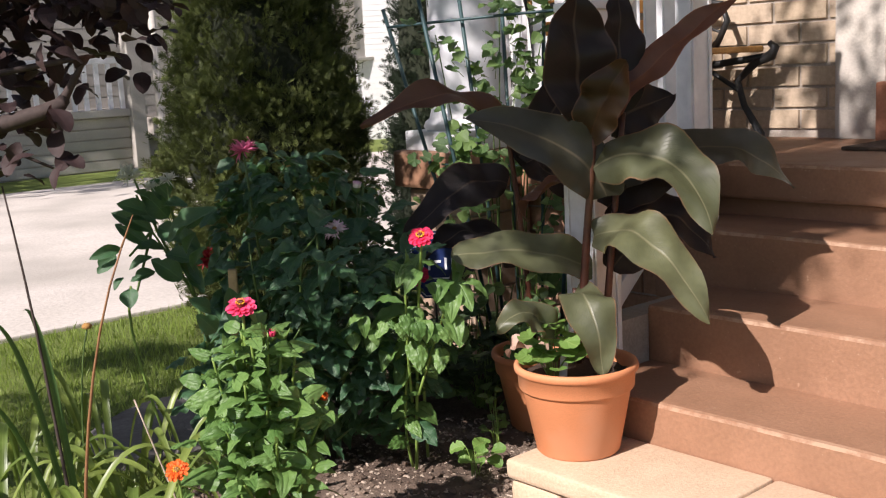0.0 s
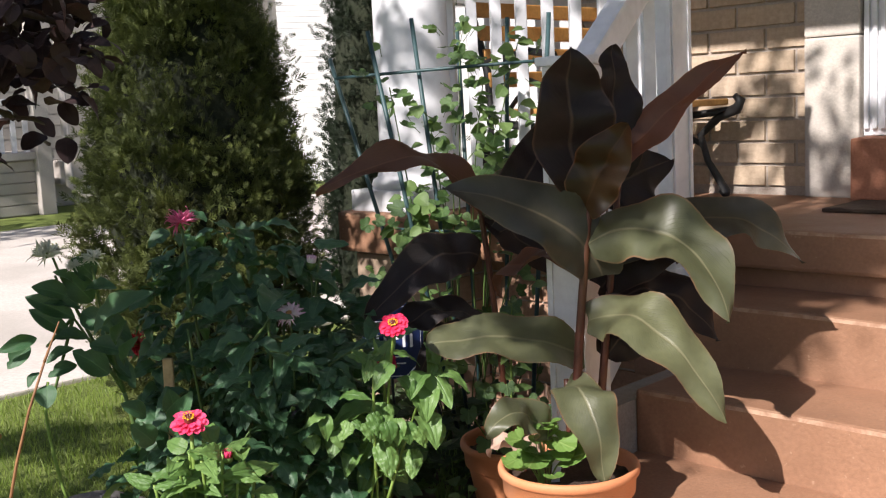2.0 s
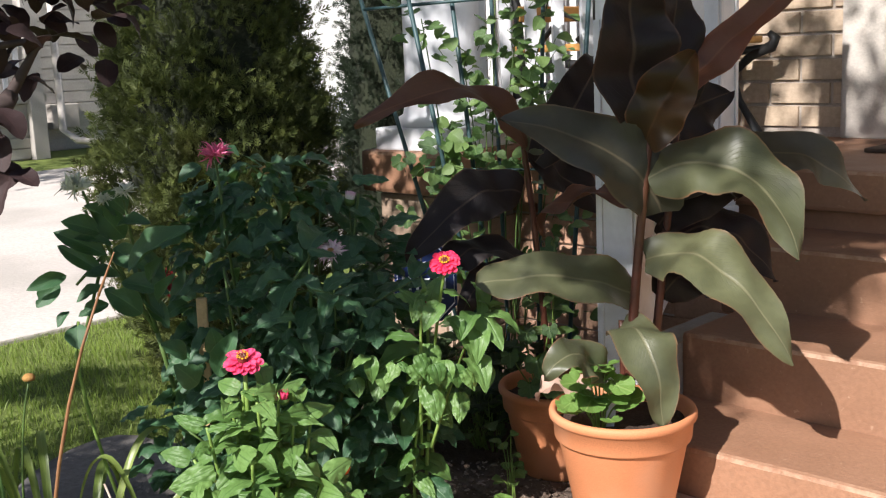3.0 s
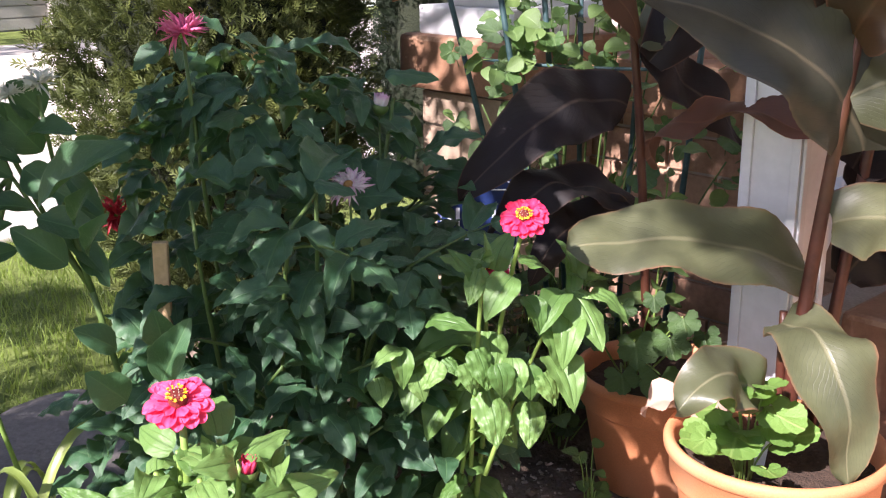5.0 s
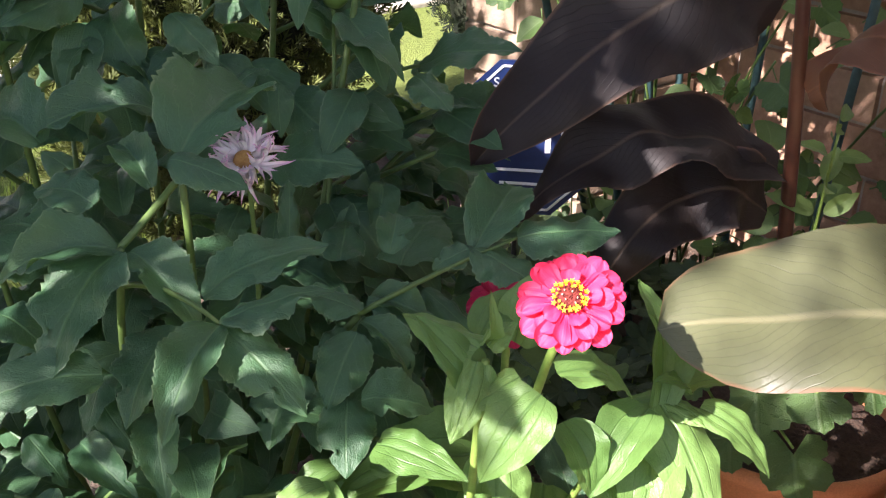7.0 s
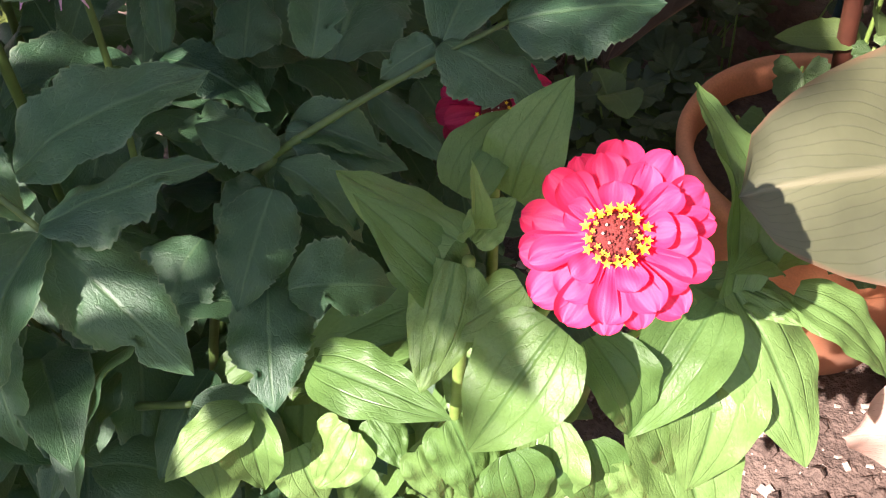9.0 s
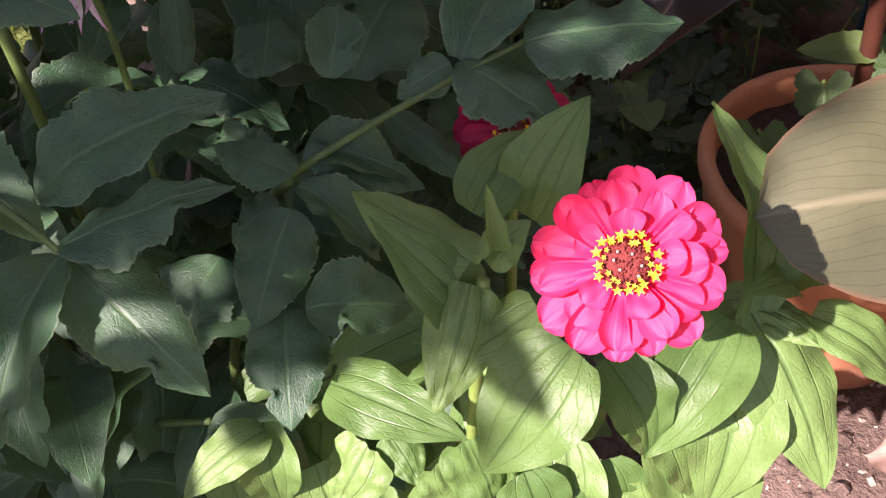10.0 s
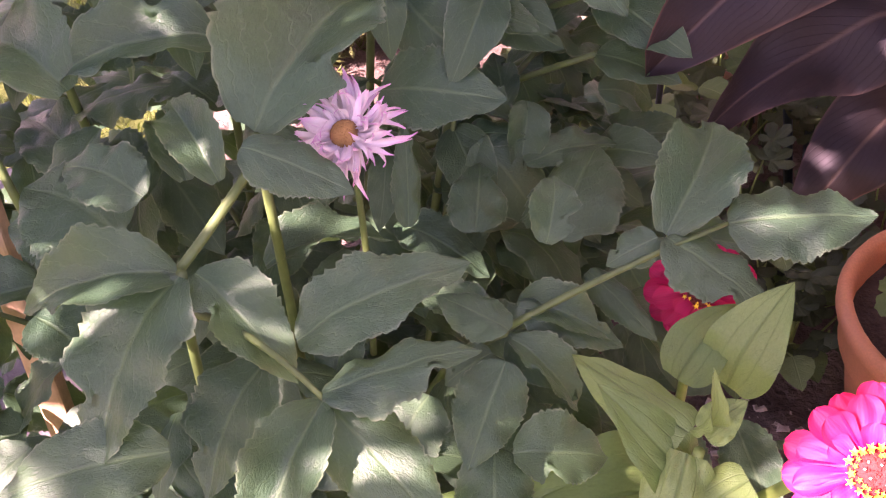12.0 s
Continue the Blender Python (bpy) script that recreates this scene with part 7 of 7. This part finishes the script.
# ---- purple-leaved plum tree ----
plum = thing("plum_tree", (-1.85, 2.55, 0), "purple-leaved plum tree with a low branch", "tree")
bm = bmesh.new()
tube(bm, [(-1.85, 2.55, 0), (-1.83, 2.53, 0.7), (-1.75, 2.48, 1.5), (-1.55, 2.4, 2.3), (-1.2, 2.3, 3.2)], [0.085, 0.07, 0.062, 0.05, 0.03], 12)
part("trunk", bm, M_BARK, plum)
limbs = [((-1.80, 2.51, 1.0), (-1.25, 2.30, 1.12), (-0.70, 2.22, 1.20), 0.016), ((-1.80, 2.51, 1.15), (-1.2, 2.25, 1.42), (-0.62, 2.30, 1.36), 0.018), ((-1.75, 2.48, 1.5), (-1.45, 2.1, 1.85), (-1.25, 1.85, 2.0), 0.022), ((-1.78, 2.5, 1.3), (-1.15, 2.55, 1.5), (-0.75, 2.6, 1.45), 0.018),
         ((-1.55, 2.4, 2.3), (-2.2, 1.4, 3.4), (-3.1, 0.2, 4.2), 0.03), ((-1.55, 2.4, 2.3), (-1.3, 1.9, 3.3), (-1.2, 1.2, 4.2), 0.03), ((-1.5, 2.4, 2.5), (-1.9, 1.6, 3.4), (-2.1, 0.4, 4.2), 0.03), ((-1.4, 2.35, 2.7), (-2.0, 2.0, 3.3), (-3.4, 1.3, 4.2), 0.03), ((-1.85, 2.55, 1.2), (-1.5, 2.2, 1.15), (-0.95, 2.15, 1.0), 0.014), ((-1.62, 2.43, 2.0), (-2.2, 2.2, 2.25), (-2.85, 1.78, 2.2), 0.018)]
for a, m, b, rad in limbs:
    stem(plum, a, b, rad, rad * 0.3, m, material=M_TWIG, name="limb", n=10)
r = random.Random(77)


def plum_leaf(p, size):
    o = Vector((r.uniform(-1, 1), r.uniform(-1, 1), r.uniform(-1.1, 0.4))).normalized()
    piece("leaf", PLUM[r.randrange(4)], leaf_pose(p, p + o * size, size * 0.62, (r.uniform(-0.6, 0.6), r.uniform(-0.8, 0.2), 1), 0.0), plum)


for k in range(268):
    if k < 100:
        a, m, b, _ = limbs[(0, 1, 3, 8)[k % 4]]
        s = 0.5 + 0.52 * r.random()
        c = Vector(m) * 2 - (Vector(a) + Vector(b)) / 2
        p = Vector(a) * (1 - s) ** 2 + c * 2 * s * (1 - s) + Vector(b) * s * s + Vector((r.gauss(0, 0.05), r.gauss(0, 0.08), r.gauss(0.0, 0.07)))
    else:
        t = r.random()
        if k % 4 == 0:
            t = 0.35 * t
        p = Vector((-1.16 + 0.57 * t ** 0.8, r.uniform(2.20, 2.60), 1.16 + 0.10 * t + abs(r.gauss(0, 0.15)) - (0.10 + 0.14 * (k % 4 == 0)) * r.random()))
    plum_leaf(p, r.uniform(0.048, 0.072))
for k in range(30):
    plum_leaf(Vector((r.uniform(-0.98, -0.76), r.uniform(2.12, 2.3), r.uniform(0.97, 1.12))), r.uniform(0.048, 0.07))
stem(plum, (-1.5, 2.25, 1.12), (-0.80, 2.2, 0.98), 0.008, 0.003, (-1.1, 2.22, 1.08), material=M_TWIG, name="limb")
stem(plum, (-1.80, 2.51, 0.92), (-0.765, 2.200, 1.115), 0.024, 0.013, (-0.980, 2.200, 1.054), material=M_TWIG, name="limb")
stem(plum, (-0.765, 2.200, 1.115), (-0.713, 2.200, 1.194), 0.010, 0.005, material=M_TWIG, name="limb")
# the upper crown, out of view
rs = np.random.RandomState(12)
verts, faces, uvs = [], [], []


def crown_leaf(p, size):
    o = Vector(rs.uniform(-1, 1, 3)).normalized()
    s = o.cross(Vector(rs.uniform(-1, 1, 3))).normalized()
    i = len(verts)
    verts.extend([p, p + o * size * 0.5 + s * size * 0.32, p + o * size, p + o * size * 0.5 - s * size * 0.32])
    faces.append((i, i + 1, i + 2, i + 3))
    uvs.extend([(0.5, 0), (1, 0.5), (0.5, 1), (0, 0.5)])


def crown_mass(cx, cy, rx, ry, clumps, count):
    """Clumps of leaves in the upper crown."""
    for k in range(clumps):
        a, q = rs.uniform(0, 6.3), math.sqrt(rs.uniform(0, 1))
        c = Vector((cx + rx * q * math.cos(a), cy + ry * q * math.sin(a), 4.2)) + SUN_DIR * rs.uniform(-0.6, 0.6)
        for j in range(count // clumps):
            crown_leaf(c + Vector(rs.normal(0, 0.075, 3)), rs.uniform(0.05, 0.075))


crown_mass(-3.25, 0.05, 0.42, 0.42, 8, 70)
crown_mass(-2.05, 0.42, 0.42, 0.42, 30, 2300)
crown_mass(-1.12, 1.15, 0.42, 0.42, 34, 1200)
crown_mass(-1.5, 0.52, 0.34, 0.2, 20, 1300)
crown_mass(-1.72, 0.18, 0.2, 0.18, 9, 650)
crown_mass(-2.3, 1.62, 0.62, 0.5, 26, 1050)
crown_mass(-2.05, -0.1, 0.12, 0.12, 6, 420)
crown_mass(-2.48, -0.38, 0.13, 0.13, 4, 230)
crown_mass(-2.33, 0.05, 0.2, 0.2, 11, 850)
crown_mass(-3.1, 1.4, 0.6, 0.7, 22, 900)
crown_mass(-1.62, 0.32, 0.28, 0.28, 18, 1900)
crown_mass(-1.18, 0.02, 0.26, 0.24, 14, 1000)
crown_mass(-0.85, -0.22, 0.26, 0.24, 10, 600)
crown_mass(-0.95, 0.6, 0.45, 0.45, 18, 1000)
crown_mass(-2.66, 0.12, 0.24, 0.24, 9, 520)
crown_mass(-4.75, -0.3, 0.6, 0.5, 28, 1700)
crown_mass(-2.6, 0.36, 0.2, 0.2, 8, 420)
crown_mass(-1.25, 1.8, 0.45, 0.28, 12, 450)
# twigs of the lower crown, above and behind the path
for cx, cy, sx, sy, count in ((-1.39, 1.385, 0.06, 0.042, 240), (-1.30, 1.42, 0.03, 0.03, 30), (-0.97, 1.40, 0.03, 0.02, 22), (-1.10, 1.47, 0.02, 0.02, 8), (-1.42, 1.53, 0.09, 0.055, 135), (-1.55, 1.47, 0.09, 0.08, 20), (-1.74, 1.30, 0.05, 0.05, 30), (-1.64, 1.36, 0.06, 0.05, 60), (-1.86, 1.27, 0.06, 0.05, 34), (-1.36, 2.70, 0.15, 0.13, 240), (-0.88, 2.12, 0.11, 0.10, 130), (-2.9, 1.75, 0.24, 0.30, 950), (-2.6, 1.15, 0.16, 0.22, 320)):
    for j in range(count):
        crown_leaf(Vector((cx + rs.normal(0, sx), cy + rs.normal(0, sy), 2.2)) + SUN_DIR * rs.uniform(-0.12, 0.12), rs.uniform(0.04, 0.06))
crown_mass(-4.58, 0.72, 0.42, 0.16, 16, 800)
me = bpy.data.meshes.new("crown")
me.from_pydata(verts, [], faces)
uvl = me.uv_layers.new(name="UVMap")
uvl.data.foreach_set("uv", np.array(uvs, dtype=np.float32).ravel())
me.materials.append(M_PLUM)
crown = new("crown", me)
crown.parent = plum
crown.matrix_basis = WORLD[plum].inverted()
tagged(crown, kind="stuff")

verts, faces, uvs = [], [], []
for k in range(980):
    t = rs.uniform(0, 1)
    p = Vector((-1.32 + 0.72 * t, rs.uniform(2.20, 2.58), 1.26 + 0.04 * t + abs(rs.normal(0, 0.20))))
    size = rs.uniform(0.040, 0.062)
    o = Vector((rs.uniform(-1, 1), rs.uniform(-1, 1), rs.uniform(-1.1, 0.4))).normalized()
    s = o.cross(Vector((rs.uniform(-0.6, 0.6), rs.uniform(-0.8, 0.2), 1))).normalized()
    n = s.cross(o)
    i = len(verts)
    for u_, v_ in ((0, 0), (0.24, 0.22), (0.32, 0.5), (0.2, 0.82), (0, 1), (-0.2, 0.82), (-0.32, 0.5), (-0.24, 0.22)):
        verts.append(p + o * (v_ * size) + s * (u_ * size) + n * (abs(u_) * size * 0.3 - 0.25 * size * v_ * v_))
        uvs.append((0.5 + u_ * 1.5, v_))
    faces += [(i, i + 1, i + 7), (i + 1, i + 2, i + 6, i + 7), (i + 2, i + 3, i + 5, i + 6), (i + 3, i + 4, i + 5)]
me = bpy.data.meshes.new("low_foliage")
me.from_pydata(verts, [], faces)
uvl = me.uv_layers.new(name="UVMap")
uvl.data.foreach_set("uv", np.array([uvs[li] for f in faces for li in f], dtype=np.float32).ravel())
me.materials.append(M_PLUM)
low = new("low_foliage", me)
low.parent = plum
low.matrix_basis = WORLD[plum].inverted()
tagged(low, kind="stuff")

# ---- shade tree across the lawn, beyond the view ----
shade = thing("shade_tree", (-9.4, 7.6, 0), "broad leafy shade tree beside the driveway", "tree")
bm = bmesh.new()
tube(bm, [(-9.4, 7.6, 0), (-9.35, 7.65, 2.2), (-9.2, 7.9, 4.2), (-9.2, 8.0, 6.4)], [0.24, 0.19, 0.14, 0.05], 12)
part("trunk", bm, M_BARK, shade)
verts, faces, uvs = [], [], []
for k in range(70):
    d = Vector(rs.normal(0, 1, 3)).normalized() * rs.uniform(0.35, 1.0) ** 0.5
    c = Vector((-9.2 + 2.5 * d.x, 8.0 + 2.3 * d.y, 6.2 + 1.5 * d.z))
    if k % 6 == 0:
        stem(shade, (-9.25, 7.85, 3.8), c, 0.05, 0.015, (-9.25 + 0.3 * d.x, 7.9 + 0.3 * d.y, 5.0), material=M_BARK, name="limb")
    for j in range(46):
        crown_leaf(c + Vector(rs.normal(0, 0.28, 3)), rs.uniform(0.14, 0.22))
me = bpy.data.meshes.new("crown")
me.from_pydata(verts, [], faces)
uvl = me.uv_layers.new(name="UVMap")
uvl.data.foreach_set("uv", np.array(uvs, dtype=np.float32).ravel())
me.materials.append(M_TREE)
crown = new("crown", me)
crown.parent = shade
crown.matrix_basis = WORLD[shade].inverted()
tagged(crown, kind="stuff")

# ---- grass ----
verts, faces, uvs = [], [], []
for k in range(26000):
    x, y = rs.uniform(-3.0, -0.55), rs.uniform(2.1, 6.2)
    w = HOUSE.inverted() @ Vector((x, y, 0))
    if w.x < -3.2 or (x > -0.84 and y < 3.3) or ((x + 0.98) / 0.24) ** 2 + ((y - 3.42) / 0.34) ** 2 < 1:
        continue
    h = rs.uniform(0.02, 0.055) * (1.0 + 0.5 * noise.noise(Vector((x * 2, y * 2, 0))))
    a = rs.uniform(0, 6.3)
    b = Vector((x, y, -0.005))
    s = Vector((math.cos(a), math.sin(a), 0)) * 0.0022
    lean = Vector((rs.uniform(-1, 1), rs.uniform(-1, 1), 0)) * h * 0.5
    i = len(verts)
    verts += [b - s, b + s, b + lean * 0.4 + Vector((0, 0, h * 0.6)) + s * 0.7, b + lean + Vector((0, 0, h)), b + lean * 0.4 + Vector((0, 0, h * 0.6)) - s * 0.7]
    faces.append((i, i + 1, i + 2, i + 3, i + 4))
    uvs += [(0, 0), (1, 0), (1, 0.6), (0.5, 1), (0, 0.6)]
me = bpy.data.meshes.new("grass")
me.from_pydata(verts, [], faces)
uvl = me.uv_layers.new(name="UVMap")
uvl.data.foreach_set("uv", np.array(uvs, dtype=np.float32).ravel())
me.materials.append(M_GRASS)
tagged(new("grass", me), "short green grass beside the driveway", "grass", kind="stuff")

# ---- bricks, last ----
def brick_mesh(name, l, d, h, material):
    bm = bmesh.new()
    box(bm, 0, l, 0, d, 0, h)
    top = [v for v in bm.verts if v.co.y < d * 0.5]
    for v in top:
        v.co.x += 0.003 if v.co.x < l / 2 else -0.003
        v.co.z += 0.003 if v.co.z < h / 2 else -0.003
    return mesh_of(bm, name, material, False)


def lay(parent, u0, u1, z0, z1, v, length, height, joint, material, m=None, lead=0.0):
    """Rows of bricks in running bond on the wall face at v."""
    m = m or HOUSE
    full = brick_mesh("brick", length - joint, 0.02, height - joint, material)
    cache = {}
    row = 0
    z = z0
    while z + height * 0.6 < z1:
        u = u0 - (length / 2 if row % 2 else 0.0) - lead
        while u < u1 - 0.02:
            a, b = max(u, u0), min(u + length - joint, u1)
            if b - a > 0.02:
                if b - a > length - joint - 0.002:
                    me = full
                else:
                    key = round(b - a, 3)
                    me = cache.setdefault(key, brick_mesh("brick", b - a, 0.02, height - joint, material))
                piece("brick", me, m @ Matrix.Translation((a, v - 0.010 + rng.uniform(-0.0015, 0.0015), z)), parent)
            u += length
        z += height
        row += 1


lay(wall, -1.56, -0.474, PORCH_Z + 0.035, 3.3, 1.92, 0.245, 0.0875, 0.009, M_BRICK, lead=0.06)
lay(front, -1.7, -0.42, 0.02, 0.66, 0.90, 0.30, 0.095, 0.005, M_BRICKR)
lay(pier, -1.52, -1.20, 0.02, 0.69, 0.56, 0.30, 0.095, 0.005, M_TAN)
lay(pier, 0.0, 0.32, 0.02, 0.69, 0.0, 0.30, 0.095, 0.005, M_TAN, m=HOUSE @ Matrix.Translation((-1.20, 0.56, 0)) @ Matrix.Rotation(radians(90), 4, "Z"))
lay(pier, 0.0, 0.32, 0.02, 0.69, 0.0, 0.30, 0.095, 0.005, M_TAN, m=HOUSE @ Matrix.Translation((-1.52, 0.88, 0)) @ Matrix.Rotation(radians(-90), 4, "Z"))
lay(side, -0.29, -0.20, 0.02, 0.40, 0.12, 0.215, 0.078, 0.010, M_BRICKR)
lay(side, 0.0, 0.83, 0.02, 0.40, 0.0, 0.215, 0.078, 0.010, M_BRICKR, m=HOUSE @ Matrix.Translation((-0.29, 0.95, 0)) @ Matrix.Rotation(radians(-90), 4, "Z"))
